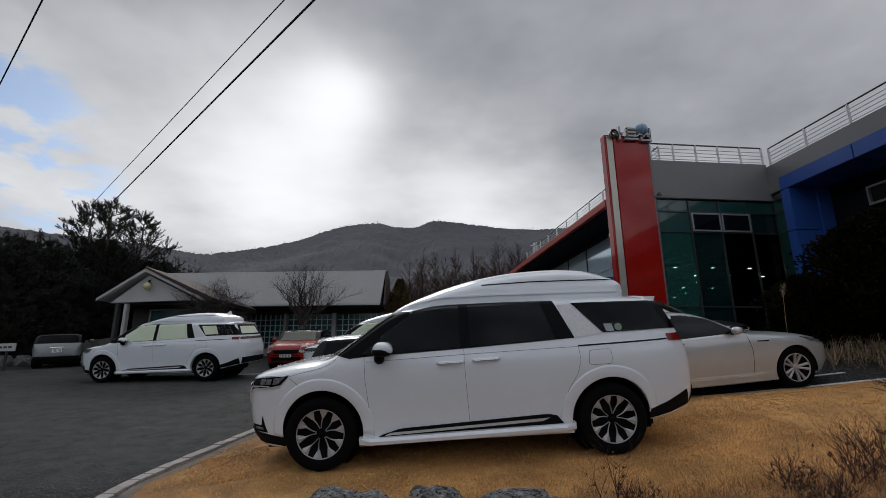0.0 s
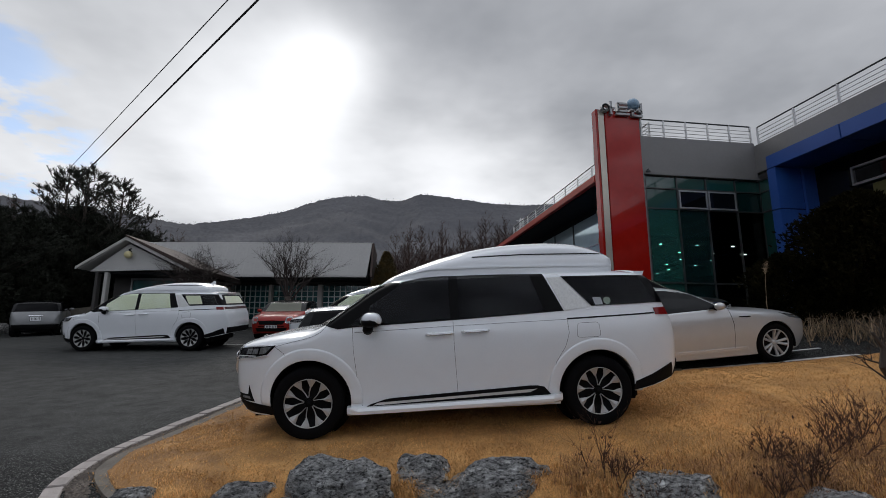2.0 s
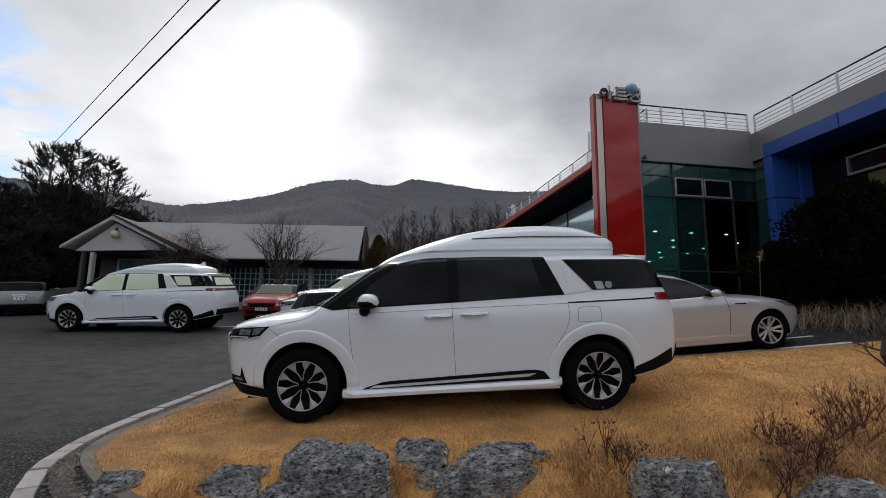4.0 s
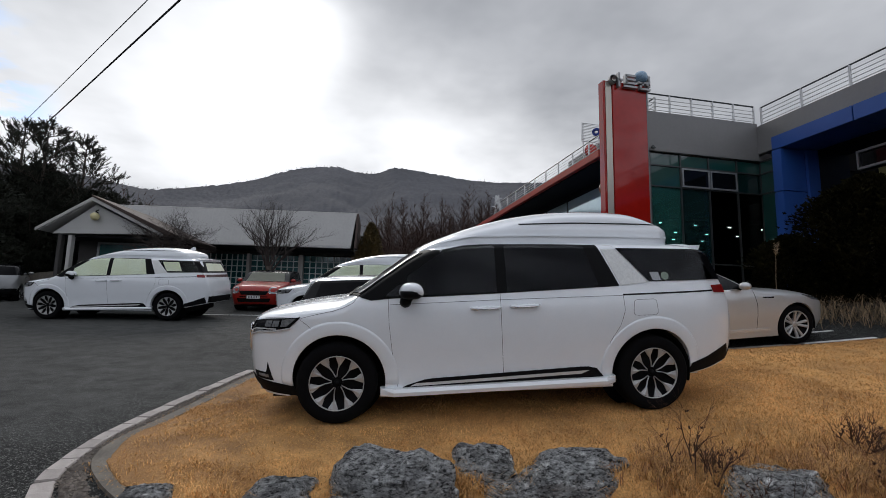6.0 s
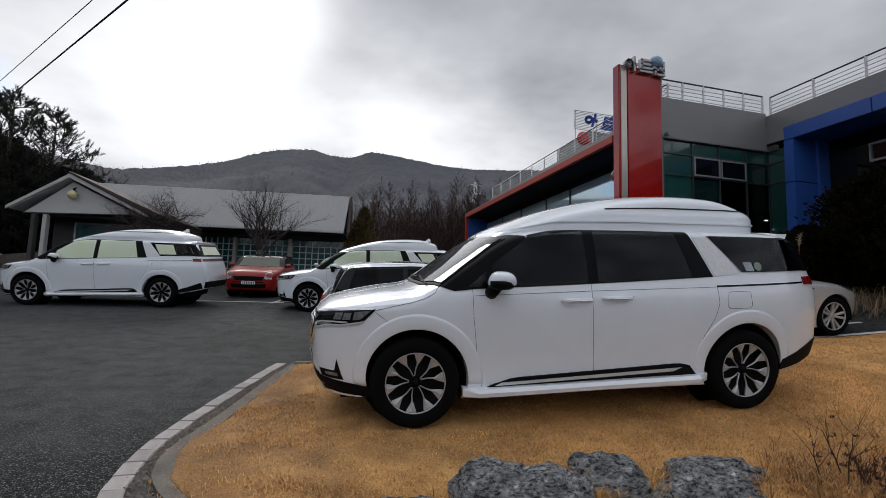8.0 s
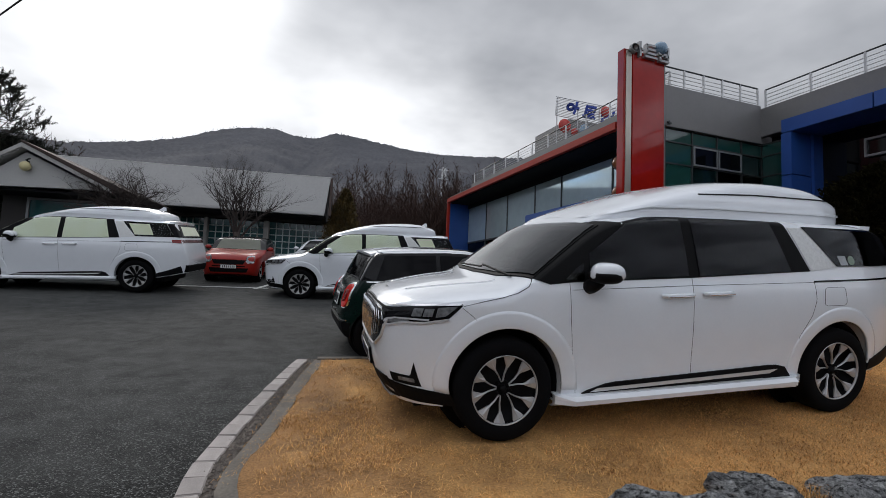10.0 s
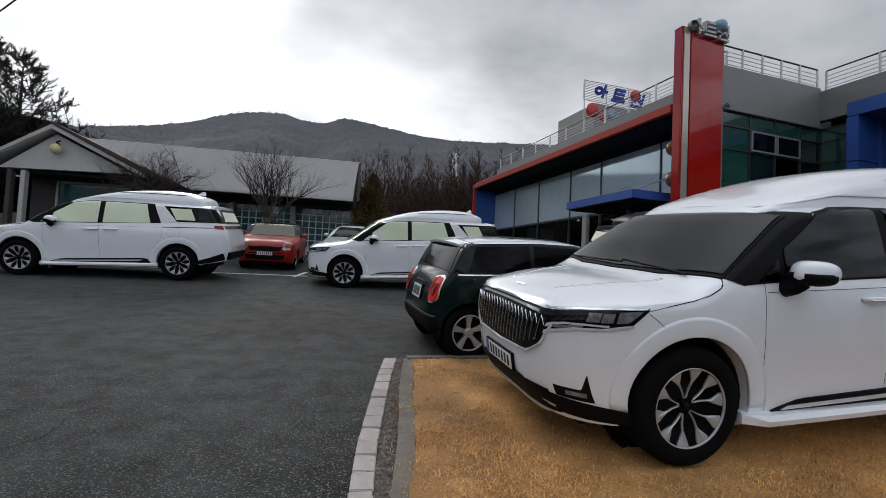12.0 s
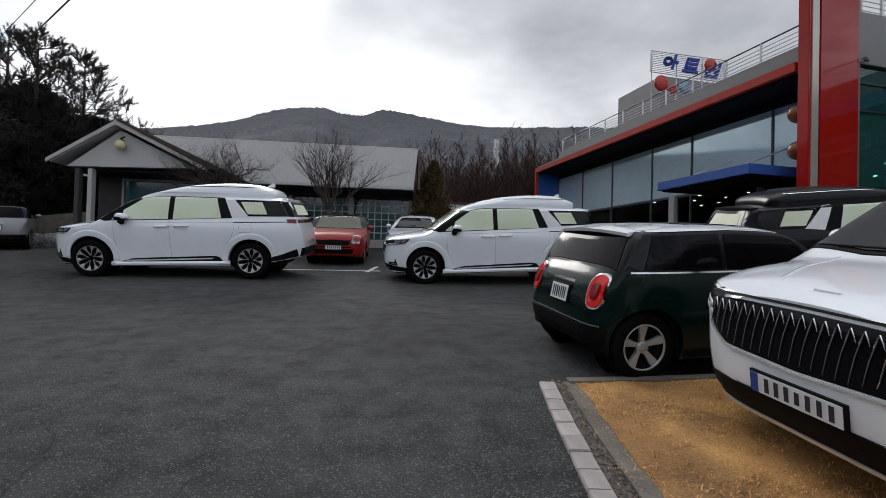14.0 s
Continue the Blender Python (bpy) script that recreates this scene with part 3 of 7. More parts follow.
def lawn_mesh():
    outline = resample(LAWN + LAWN[:1], 261)[:-1]
    bm = bmesh.new()
    rim = [bm.verts.new((x + 0.05 * noise.noise((x * 5, y * 5, 1)), y + 0.05 * noise.noise((x * 5, y * 5, 8)), 0)) for x, y in outline]
    bm.faces.new(rim)
    bmesh.ops.triangulate(bm, faces=bm.faces[:])
    for c, n in (((1, 0, 0), 90), ((0, 1, 0), 46)):
        lo, hi = (-2.1, 9.7) if c[0] else (2.1, 8.2)
        for k in range(1, n):
            at = lo + (hi - lo) * k / n
            bmesh.ops.bisect_plane(bm, geom=bm.verts[:] + bm.edges[:] + bm.faces[:], plane_co=Vector(c) * at, plane_no=Vector(c))
    bmesh.ops.remove_doubles(bm, verts=bm.verts[:], dist=0.003)
    skirt = [v for v in bm.verts if v.is_boundary]
    for v in bm.verts:
        v.co.z = lawn_z(v.co.x, v.co.y)
    ring = bmesh.ops.extrude_edge_only(bm, edges=[e for e in bm.edges if e.is_boundary])
    for v in ring["geom"]:
        if isinstance(v, bmesh.types.BMVert):
            v.co.z -= 0.25
    return bm


structure("lawn", lawn_mesh(), STRAW, "short dry straw-coloured winter lawn on a raised bed", True)


def ribbon(line, width, lift, depth, n, z_of=ground_z):
    """A band of that width along a line of (x, y), standing lift above the ground."""
    pts = resample(line, n)
    d = np.gradient(pts, axis=0)
    d /= np.linalg.norm(d, axis=1)[:, None]
    side = np.stack([-d[:, 1], d[:, 0]], 1)
    rows_top, rows_low = [], []
    for k in (-0.5, 0, 0.5):
        q = pts + side * width * k
        rows_top.append([(x, y, z_of(x, y) + lift) for x, y in q])
        rows_low.append([(x, y, z_of(x, y) + lift - depth) for x, y in q])
    return slab(rows_top, rows_low)


EDGE_LINE = [(-1.47, 8.15), (-1.64, 7.60), (-1.77, 7.12), (-1.87, 6.70), (-1.97, 6.3), (-2.10, 5.85), (-2.19, 5.55), (-2.215, 5.30), (-2.18, 5.08), (-2.08, 4.87), (-1.89, 4.60), (-1.62, 4.28), (-1.18, 3.92), (-0.6, 3.58), (0.4, 3.36)]
FAR_LINE = [(-1.50, 8.17), (-0.76, 8.09), (-0.2, 8.04), (2.0, 7.95), (5.4, 7.72)]
tagged(structure("lawn_edging", ribbon(EDGE_LINE, 0.12, 0.030, 0.3, 60), EDGING, "grey concrete edging strip along the dry lawn"), "", "edging")
tagged(structure("lawn_edging", ribbon(FAR_LINE, 0.09, 0.05, 0.3, 40), EDGING, "grey concrete edging strip along the dry lawn"), "", "edging")
KERB_LINE = [(-1.67, 8.22), (-1.83, 7.72), (-1.99, 7.17), (-2.14, 6.64), (-2.235, 6.30), (-2.33, 5.90), (-2.39, 5.60), (-2.41, 5.25), (-2.40, 4.95), (-2.344, 4.68), (-2.15, 4.20), (-1.68, 3.68), (-0.9, 3.32), (0.3, 3.13)]
RUBBLE_LINE = [(a[0] * 0.52 + b[0] * 0.48, a[1] * 0.52 + b[1] * 0.48) for a, b in zip(resample(KERB_LINE, 20), resample(EDGE_LINE, 20))]
structure("rubble_strip", ribbon(RUBBLE_LINE, 0.15, 0.012, 0.1, 70), RUBBLE, "strip of dark rubble and broken mortar between kerb and edging", True)
# far side of the lawn: pale kerb line beside the parked silver car
structure("parking_line", ribbon([(5.3, 7.86), (6.7, 7.55), (8.3, 7.16)], 0.10, 0.006, 0.05, 30), WHITELINE, "worn white parking line on asphalt")
structure("parking_line", ribbon([(5.3, 8.72), (7.0, 8.3), (8.4, 7.95)], 0.09, 0.006, 0.05, 30), WHITELINE, "worn white parking line on asphalt")
structure("parking_line", ribbon([(-5.6, 16.75), (-2.2, 16.5)], 0.10, 0.006, 0.05, 20), WHITELINE, "worn white parking line on asphalt")
structure("parking_line", ribbon([(-2.55, 16.3), (-2.2, 17.4)], 0.10, 0.007, 0.05, 20), WHITELINE, "worn white parking line on asphalt")

# ---- main building ----
def wall(name, bm, material, label):
    return structure(name, bm, material, label)


# gallery block: long front along y, end wall facing the lawn
YF, YB = 12.62, 27.6
XG, XR = 8.0, 11.96
# room shell coloured near-black so that it reads as unlit
wall("wall_gallery_back", box(16.0, 16.2, 12.7, YB, 1.0, 6.3), SHADE_BLACK, "inner wall of the glazed building, coloured near-black as unlit")
wall("wall_gallery_far", box(8.06, 16.0, YB - 0.8, YB, 1.0, 6.3), SHADE_BLACK, "end wall of the glazed building, coloured near-black as unlit")
wall("floor_gallery", box(8.06, 16.0, 12.66, YB - 0.8, 1.2, 1.45), SHADE_BLACK, "showroom floor coloured near-black as unlit")
wall("ceiling_gallery", box(8.06, 16.0, 12.68, YB - 0.8, 6.20, 6.30), SHADE_BLACK, "showroom ceiling coloured near-black as unlit")
wall("ceiling_gallery_low", box(8.12, 16.0, 12.75, YB - 0.8, 4.36, 4.48), SHADE_BLACK, "lower showroom ceiling coloured near-black as unlit")
for i in range(4):
    for j in range(8):
        x, y = 9.0 + 1.25 * i + 0.3 * (j % 2), 13.4 + 1.3 * j
        light = thing("downlight", pose(x, y, 4.355), "small warm ceiling downlight in the showroom", "lamp", "showroom downlights")
        part("lens", lathe([(0.004, -0.10), (0.038, -0.085), (0.055, -0.05), (0.05, 0.0), (0.004, 0.0)], 12), BRIGHT, light).matrix_basis = pose(0, 0, 0, -90, 0, 0)
wall("roof_gallery", box(8.5, 20, 12.8, YB - 0.05, 6.32, 7.0), GREYWALL, "flat grey roof of the glazed building")
parapet = structure("parapet_front", box(8.5, 8.7, 12.62, YB, 6.45, 7.55, 0.01), GREYWALL, "grey metal-clad parapet along the roof edge")
structure("parapet_end", box(8.08, 11.98, 12.595, 12.795, 6.30, 7.55, 0.01), GREYWALL, "grey metal-clad parapet over the glazed end wall")
structure("parapet_wing", box(11.955, 12.16, 0.0, 12.80, 6.55, 7.45, 0.01), GREYWALL, "grey metal-clad parapet over the blue portal")
structure("wall_wing", box(12.45, 20, 0.0, 12.6, 1.0, 6.6), SHADE_BLACK, "recessed wall of the wing with shade in its near-black colour")
structure("roof_wing", box(12.16, 20, 0.0, 12.6, 6.6, 6.9), GREYWALL, "flat grey roof of the wing")
structure("drip_ledge", box(8.10, 12.0, 12.52, 12.60, 6.30, 6.37, 0.01), GREYWALL, "thin grey ledge under the parapet")

# red fascia on the long front; soffit and head panel carry their shade as near-black
structure("red_fascia", box(6.70, 6.86, 12.95, 26.6, 6.12, 6.34, 0.01), RED_BAND, "red painted fascia board along the eaves")
structure("red_fascia_end", box(6.70, 6.86, 26.6, 26.72, 1.6, 6.34, 0.01), RED_BAND, "red painted fascia board turned down at the corner")
structure("eaves", box(6.86, 8.5, 12.95, 26.7, 6.16, 6.45), GREYWALL, "grey sloping eaves behind the red fascia")
structure("soffit", box(6.87, 8.05, 12.95, 26.7, 6.08, 6.155), SHADE_BLACK, "soffit under the eaves with shade in its near-black colour")
structure("window_head", box(7.94, 8.1, 12.95, 26.6, 5.86, 6.078), SHADE_BLACK, "head panel over the upper panes, near-black for the eaves' shade")
structure("blue_return_wall", box(6.86, 8.0, 26.62, 26.75, 1.6, 6.08), BLUEWALL, "blue metal-clad return wall at the far end")

# large panes above, pale with a coloured-in sky reflection; dark glass below
front_glass = thing("window_front", Matrix(), "long row of upper window panes with sky reflection in their pale colour", "window")
tagged(front_glass, kind="structure")
cuts = [13.0, 14.58, 17.45, 19.38, 21.86, 24.2, 26.6]
for a, b in zip(cuts, cuts[1:]):
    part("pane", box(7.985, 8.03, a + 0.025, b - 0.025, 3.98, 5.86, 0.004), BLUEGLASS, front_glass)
for y in cuts[1:-1]:
    part("mullion", box(7.95, 8.04, y - 0.024, y + 0.024, 3.95, 5.86), MULLION, front_glass)
part("rail", box(7.96, 8.05, 13.0, 26.6, 3.90, 3.975), MULLION, front_glass)
low_glass = thing("window_lower", Matrix(), "dark ground-floor shop glazing with pale posts", "window")
tagged(low_glass, kind="structure")
for a, b in zip(cuts, cuts[1:]):
    part("pane", box(8.0, 8.04, a + 0.03, b - 0.03, 1.5, 3.89, 0.004), SMOKE, low_glass).visible_shadow = True
    part("post", box(7.93, 8.05, a - 0.03, a + 0.03, 1.4, 3.9), MULLION, low_glass)
part("post", box(7.85, 8.1, 18.1, 18.35, 1.4, 3.95, 0.01), POSTPAINT, low_glass, "pale grey-green post")

# blue entrance canopy
canopy = thing("entrance_canopy", Matrix(), "flat blue metal entrance canopy hung on thin stays", "canopy")
part("deck", box(5.85, 7.95, 13.3, 16.4, 3.78, 4.02, 0.015), BLUEWALL, canopy)
# shade under the deck, as a near-black sheet
part("underside", box(5.95, 7.9, 13.4, 16.3, 3.74, 3.776), SHADE_BLACK, canopy)
for y in (14.2, 15.9):
    part("stay", tube([(6.2, y, 4.03), (7.98, y, 4.72)], 0.02), STEEL, canopy)

# red sign pylon
pylon = thing("sign_pylon", Matrix(), "tall glossy red sign pylon with a pale strip and rooftop letters", "sign")
part("core", box(6.68, 8.06, 12.60, 12.86, 1.2, 8.32, 0.01), RED_PANEL, pylon)
part("strip", box(6.74, 6.93, 12.57, 12.596, 1.2, 8.28, 0.005), BEIGE, pylon, "pale beige metal strip")
part("face", box(6.95, 8.06, 12.55, 12.596, 1.2, 8.26, 0.008), RED_PANEL, pylon)
part("edge", box(8.062, 8.11, 12.56, 12.9, 1.2, 8.2, 0.005), GREYWALL, pylon, "grey edge trim")
for z in (4.36, 5.22):
    bm = bmesh.new()
    bmesh.ops.create_uvsphere(bm, u_segments=20, v_segments=12, radius=0.22, matrix=Matrix.Translation((7.02, 13.1, z)))
    part("ball", bm, BROWNBALL, pylon, "brown striped ball", True)


def letter_strokes(strokes, thick, depth, m, material, parent, name="letter"):
    """A letter of straight and round strokes in its own plane (u right, v up)."""
    bm = bmesh.new()
    for s in strokes:
        if s[0] == "o":
            _, u, v, r = s
            ring = [(u + r * math.cos(a), 0, v + r * math.sin(a)) for a in np.linspace(0, 2 * math.pi, 21)]
            for p, q in zip(ring, ring[1:]):
                stroke_box(bm, (p[0], p[2]), (q[0], q[2]), thick, depth)
        else:
            stroke_box(bm, s[0], s[1], thick, depth)
    bm.transform(m)
    return part(name, bm, material, parent)


def stroke_box(bm, a, b, thick, depth):
    a, b = Vector(a), Vector(b)
    d = (b - a).normalized() if (b - a).length > 1e-6 else Vector((1, 0))
    n = Vector((-d.y, d.x)) * thick / 2
    e = d * thick * 0.25
    quad = [a - e + n, b + e + n, b + e - n, a - e - n]
    prism([(q.x, q.y) for q in quad], "y", -depth / 2, depth / 2, bm)


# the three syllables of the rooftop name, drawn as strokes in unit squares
SYLLABLES = [
    [("o", 0.30, 0.5, 0.24), ((0.70, 0.0), (0.70, 1.0)), ((0.70, 0.5), (0.95, 0.5))],
    [((0.15, 0.92), (0.85, 0.92)), ((0.15, 0.62), (0.85, 0.62)), ((0.15, 0.32), (0.85, 0.32)), ((0.15, 0.32), (0.15, 0.92)), ((0.02, 0.06), (0.98, 0.06))],
    [("o", 0.36, 0.78, 0.2), ((0.05, 0.48), (0.72, 0.48)), ((0.36, 0.48), (0.36, 0.32)), ((0.86, 0.22), (0.86, 1.0)), ((0.66, 0.36), (0.86, 0.36)), ((0.18, 0.22), (0.18, 0.0)), ((0.18, 0.0), (0.9, 0.0))],
]
for n, strokes in enumerate(SYLLABLES):
    letter_strokes(strokes, 0.15, 0.3, pose(6.82 + 0.46 * n, 12.50, 8.12) @ Matrix.Diagonal((0.42, 0.42, 0.40, 1)), GREYSIGN, pylon)
bm = bmesh.new()
bmesh.ops.create_uvsphere(bm, u_segments=20, v_segments=12, radius=0.20, matrix=Matrix.Translation((7.87, 12.52, 8.50)))
part("ball", bm, BALLBLUE, pylon, "pale blue ball", True)

# glazed end wall between pylon and wing
end_glass = thing("window_end", Matrix(), "teal glass curtain wall with two opening lights", "window")
tagged(end_glass, kind="structure")
COLS, ROWS_Z = [8.13, 9.15, 10.12, 11.12, 12.0], [1.4, 3.05, 5.27, 5.90, 6.28]
for i, (a, b) in enumerate(zip(COLS, COLS[1:])):
    for j, (lo, hi) in enumerate(zip(ROWS_Z, ROWS_Z[1:])):
        dark = (TEALGLASS if j > 1 else TEALSEE) if i == 0 else (TEALGLASS if j == 3 else DEEPTEAL) if j > 1 else DUSKSEE if i == 1 else SMOKE
        part("pane", box(a + 0.02, b - 0.02, 12.62, 12.65, lo + 0.02, hi - 0.02, 0.003), dark, end_glass)
for x in COLS:
    part("mullion", box(x - 0.022, x + 0.022, 12.58, 12.66, 1.4, 6.28), MULLION, end_glass)
for z in ROWS_Z[1:-1]:
    part("transom", box(8.13, 12.0, 12.585, 12.655, z - 0.02, z + 0.02), MULLION, end_glass)


return_glass = thing("window_return", Matrix(), "teal glass return wall between the end wall and the portal", "window")
tagged(return_glass, kind="structure")
for j, (lo, hi) in enumerate(zip(ROWS_Z, ROWS_Z[1:])):
    part("pane", box(11.955, 11.985, 11.49, 12.55, lo + 0.02, hi - 0.02, 0.003), TEALGLASS, return_glass)
    part("transom", box(11.93, 11.99, 11.47, 12.57, hi - 0.02, hi + 0.02), MULLION, return_glass)


def frame_bars(x0, x1, z0, z1, w, y0, y1):
    bm = bmesh.new()
    for b in ((x0, x1, z0, z0 + w), (x0, x1, z1 - w, z1), (x0, x0 + w, z0 + w, z1 - w), (x1 - w, x1, z0 + w, z1 - w)):
        box(b[0], b[1], y0, y1, b[2], b[3], 0.0, bm)
    return bm


for a in (9.17, 10.14):
    sash = part("opening_light", frame_bars(a, a + 0.93, 5.29, 5.86, 0.045, 12.54, 12.60), WINFRAME, end_glass, "grey aluminium opening light")
    part("pane", box(a + 0.045, a + 0.885, 12.56, 12.575, 5.335, 5.815), DARKGLASS, sash)

# small wall camera under the parapet
cctv = thing("wall_camera", pose(8.22, 12.60, 6.42), "small dark wall camera under the parapet", "camera")
part("bracket", tube([(0, 0, 0.04), (0, -0.09, 0.04), (0, -0.12, -0.02)], 0.014, 6), MULLION, cctv)
part("housing", box(-0.09, 0.04, -0.14, -0.09, -0.065, -0.02, 0.010), MULLION, cctv)
part("lens", tube([(-0.092, -0.115, -0.043), (-0.105, -0.115, -0.043)], 0.016, 10), GLOSSBLACK, cctv)

# blue portal of the wing, facing the forecourt
portal = thing("blue_portal", Matrix(), "blue metal-clad portal frame round a dark recessed front", "portal")
tagged(portal, kind="structure")
for a, b in ((9.28, 11.46), (7.2, 9.27), (5.1, 7.19), (3.0, 5.09), (1.0, 2.99)):
    part("head_panel", box(11.2, 12.4, a, b - 0.012, 6.22, 6.60, 0.008), BLUEWALL, portal)
for a, b in ((1.4, 3.65), (3.66, 5.0), (5.01, 6.215)):
    part("jamb_panel", box(11.2, 12.0, 11.18, 11.46, a, b - 0.01, 0.008), BLUEWALL, portal)
part("inner_jamb", box(12.0, 12.44, 11.1, 11.18, 1.4, 6.2), BLUEWALL, portal)
structure("portal_back_glass", box(12.38, 12.44, 1.0, 11.1, 1.4, 6.2), DARKGLASS, "dark recessed glass wall behind the blue portal")
wing_window = thing("window_wing", Matrix(), "aluminium-framed window in the dark recess", "window")
tagged(wing_window, kind="structure")
for a in (8.0, 6.0, 4.0):
    bm = bmesh.new()
    for b in ((a, a + 2.05, 5.32, 5.38), (a, a + 2.05, 5.76, 5.82), (a, a + 0.05, 5.38, 5.76), (a + 2.0, a + 2.05, 5.38, 5.76)):
        box(12.26, 12.37, b[0], b[1], b[2], b[3], 0, bm)
    part("window_frame", bm, WINFRAME, wing_window)
    part("pane", box(12.33, 12.36, a + 0.06, a + 1.99, 5.39, 5.75), DARKGLASS, wing_window)
structure("yellow_panel", box(12.30, 12.37, 5.5, 9.6, 4.55, 5.25), mat("olive_panel", (0.12, 0.11, 0.035), 0.7), "olive yellow panel under the window")

# roof railings
def railing(a, b, posts, label):
    a, b = Vector(a), Vector(b)
    rail = thing("roof_railing", Matrix(), label, "railing")
    for k in range(posts):
        p = a.lerp(b, k / (posts - 1))
        part("post", box(p.x - 0.025, p.x + 0.025, p.y - 0.025, p.y + 0.025, p.z, p.z + 0.60, 0.004), STEEL, rail)
    part("top_rail", tube([a + Vector((0, 0, 0.60)), b + Vector((0, 0, 0.60))], 0.024, 8), MULLION, rail, "dark top rail")
    for k in range(4):
        h = Vector((0, 0, 0.10 + 0.115 * k))
        part("bar", tube([a + h, b + h], 0.011, 6), STEEL, rail)
    return rail


railing((8.60, 12.9, 7.55), (8.60, 27.4, 7.55), 12, "white steel roof railing along the long front")
railing((8.20, 12.70, 7.55), (11.98, 12.70, 7.55), 6, "white steel roof railing over the glazed end wall")
railing((12.06, 12.5, 7.45), (12.06, 0.6, 7.45), 10, "white steel roof railing over the wing")

# roof house and lattice sign
structure("roof_house", box(16.89, 22.59, 30.20, 34.76, 1.5, 13.70, 0.01), GREYWALL, "grey plant room on the roof")
roof_sign = thing("roof_sign", Matrix(), "white lattice roof sign with blue and red letters and balls", "sign")
SIGN_A, SIGN_B = Vector((14.499, 28.146, 12.884)), Vector((17.805, 25.946, 11.801))
SIGN_H = 1.25
part("frame", tube([SIGN_A, SIGN_A + Vector((0, 0, SIGN_H)), SIGN_B + Vector((0, 0, SIGN_H)), SIGN_B, SIGN_A], 0.03, 6), STEEL, roof_sign)
for k in range(1, 12):
    h = Vector((0, 0, SIGN_H * k / 12))
    part("slat", tube([SIGN_A + h, SIGN_B + h], 0.020, 5), STEEL, roof_sign)
for f in (0.02, 0.35, 0.68, 0.98):
    q = SIGN_A.lerp(SIGN_B, f)
    part("leg", tube([(q.x, q.y, 7.0), (q.x, q.y, q.z + SIGN_H)], 0.035, 6), STEEL, roof_sign)
SIGN_DIR = math.degrees(math.atan2(-1.93, 2.9))
for n, strokes in enumerate(SYLLABLES):
    at = SIGN_A.lerp(SIGN_B, 0.15 + 0.265 * n) + Vector((-0.11, -0.18, 0.27 - 0.06 * n))
    letter_strokes(strokes, 0.19, 0.2, pose(at.x, at.y, at.z, 0, 15, SIGN_DIR) @ Matrix.Diagonal((0.80, 0.80, 0.75, 1)), BLUESIGN, roof_sign)
for x, y, z, r, m_ in ((16.95, 26.27, 12.84, 0.38, REDSIGN), (15.92, 27.01, 11.74, 0.38, BALLBLUE), (14.86, 27.63, 12.06, 0.46, REDSIGN), (15.41, 27.35, 11.65, 0.27, REDSIGN)):
    bm = bmesh.new()
    bmesh.ops.create_uvsphere(bm, u_segments=20, v_segments=12, radius=r, matrix=Matrix.Translation((x, y, z)) @ Matrix.Diagonal((1, 0.5, 1, 1)))
    part("ball", bm, m_, roof_sign, "coloured ball", True)

# ---- low white building across the car park ----
before_hut = set(bpy.data.objects)
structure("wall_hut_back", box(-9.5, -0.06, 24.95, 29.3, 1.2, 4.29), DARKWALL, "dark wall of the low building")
RIDGE_Y, RIDGE_Z, RIDGE_X = 23.72, 6.12, 0.06
structure("roof_hut", slab([[(-12.6, 23.2, 4.46), (-0.10, 23.2, 4.46)], [(-12.6, RIDGE_Y, RIDGE_Z), (RIDGE_X, RIDGE_Y, RIDGE_Z)]], [[(-12.6, 23.32, 4.42), (-0.10, 23.32, 4.42)], [(-12.6, RIDGE_Y + 0.12, RIDGE_Z - 0.04), (RIDGE_X, RIDGE_Y + 0.12, RIDGE_Z - 0.04)]]), WHITEROOF, "very steep white sheet-metal roof front")
for k in range(24):
    x = -12.3 + 0.51 * k
    structure("roof_seam", slab([[(x, 23.192, 4.47), (x + 0.012, 23.192, 4.47)], [(x, RIDGE_Y - 0.008, RIDGE_Z - 0.01), (x + 0.012, RIDGE_Y - 0.008, RIDGE_Z - 0.01)]], [[(x, 23.22, 4.47), (x + 0.012, 23.22, 4.47)], [(x, RIDGE_Y + 0.02, RIDGE_Z - 0.01), (x + 0.012, RIDGE_Y + 0.02, RIDGE_Z - 0.01)]]), WHITEROOF, "thin standing seam of the white roof")
structure("roof_hut_back", slab([[(-12.6, RIDGE_Y + 0.13, RIDGE_Z), (RIDGE_X, RIDGE_Y + 0.13, RIDGE_Z)], [(-12.6, 29.5, 4.46), (0.0, 29.5, 4.46)]], [[(-12.6, RIDGE_Y + 0.13, RIDGE_Z - 0.1), (RIDGE_X, RIDGE_Y + 0.13, RIDGE_Z - 0.1)], [(-12.6, 29.4, 4.36), (0.0, 29.4, 4.36)]]), WHITEROOF, "white sheet-metal roof back")
structure("roof_hut_ridge", tube([(-12.6, RIDGE_Y + 0.03, RIDGE_Z + 0.01), (RIDGE_X + 0.04, RIDGE_Y + 0.03, RIDGE_Z + 0.01)], 0.035, 8), POSTPAINT, "thin dark ridge capping")
structure("gutter_hut", box(-12.6, -0.10, 23.08, 23.19, 4.33, 4.45, 0.01), WHITEWALL, "pale gutter along the eaves")
structure("roof_hut_verge", prism([(23.16, 4.36), (24.0, 4.36), (24.9, 5.72), (RIDGE_Y + 0.02, RIDGE_Z + 0.02)], "x", 0.065, 0.16), BROWNTILE, "dark verge board of the low building")
structure("wall_hut_gable", prism([(23.5, 4.3), (29.4, 4.3), (RIDGE_Y + 0.3, RIDGE_Z - 0.16)], "x", -0.18, -0.07), DARKWALL, "dark gable wall of the low building")
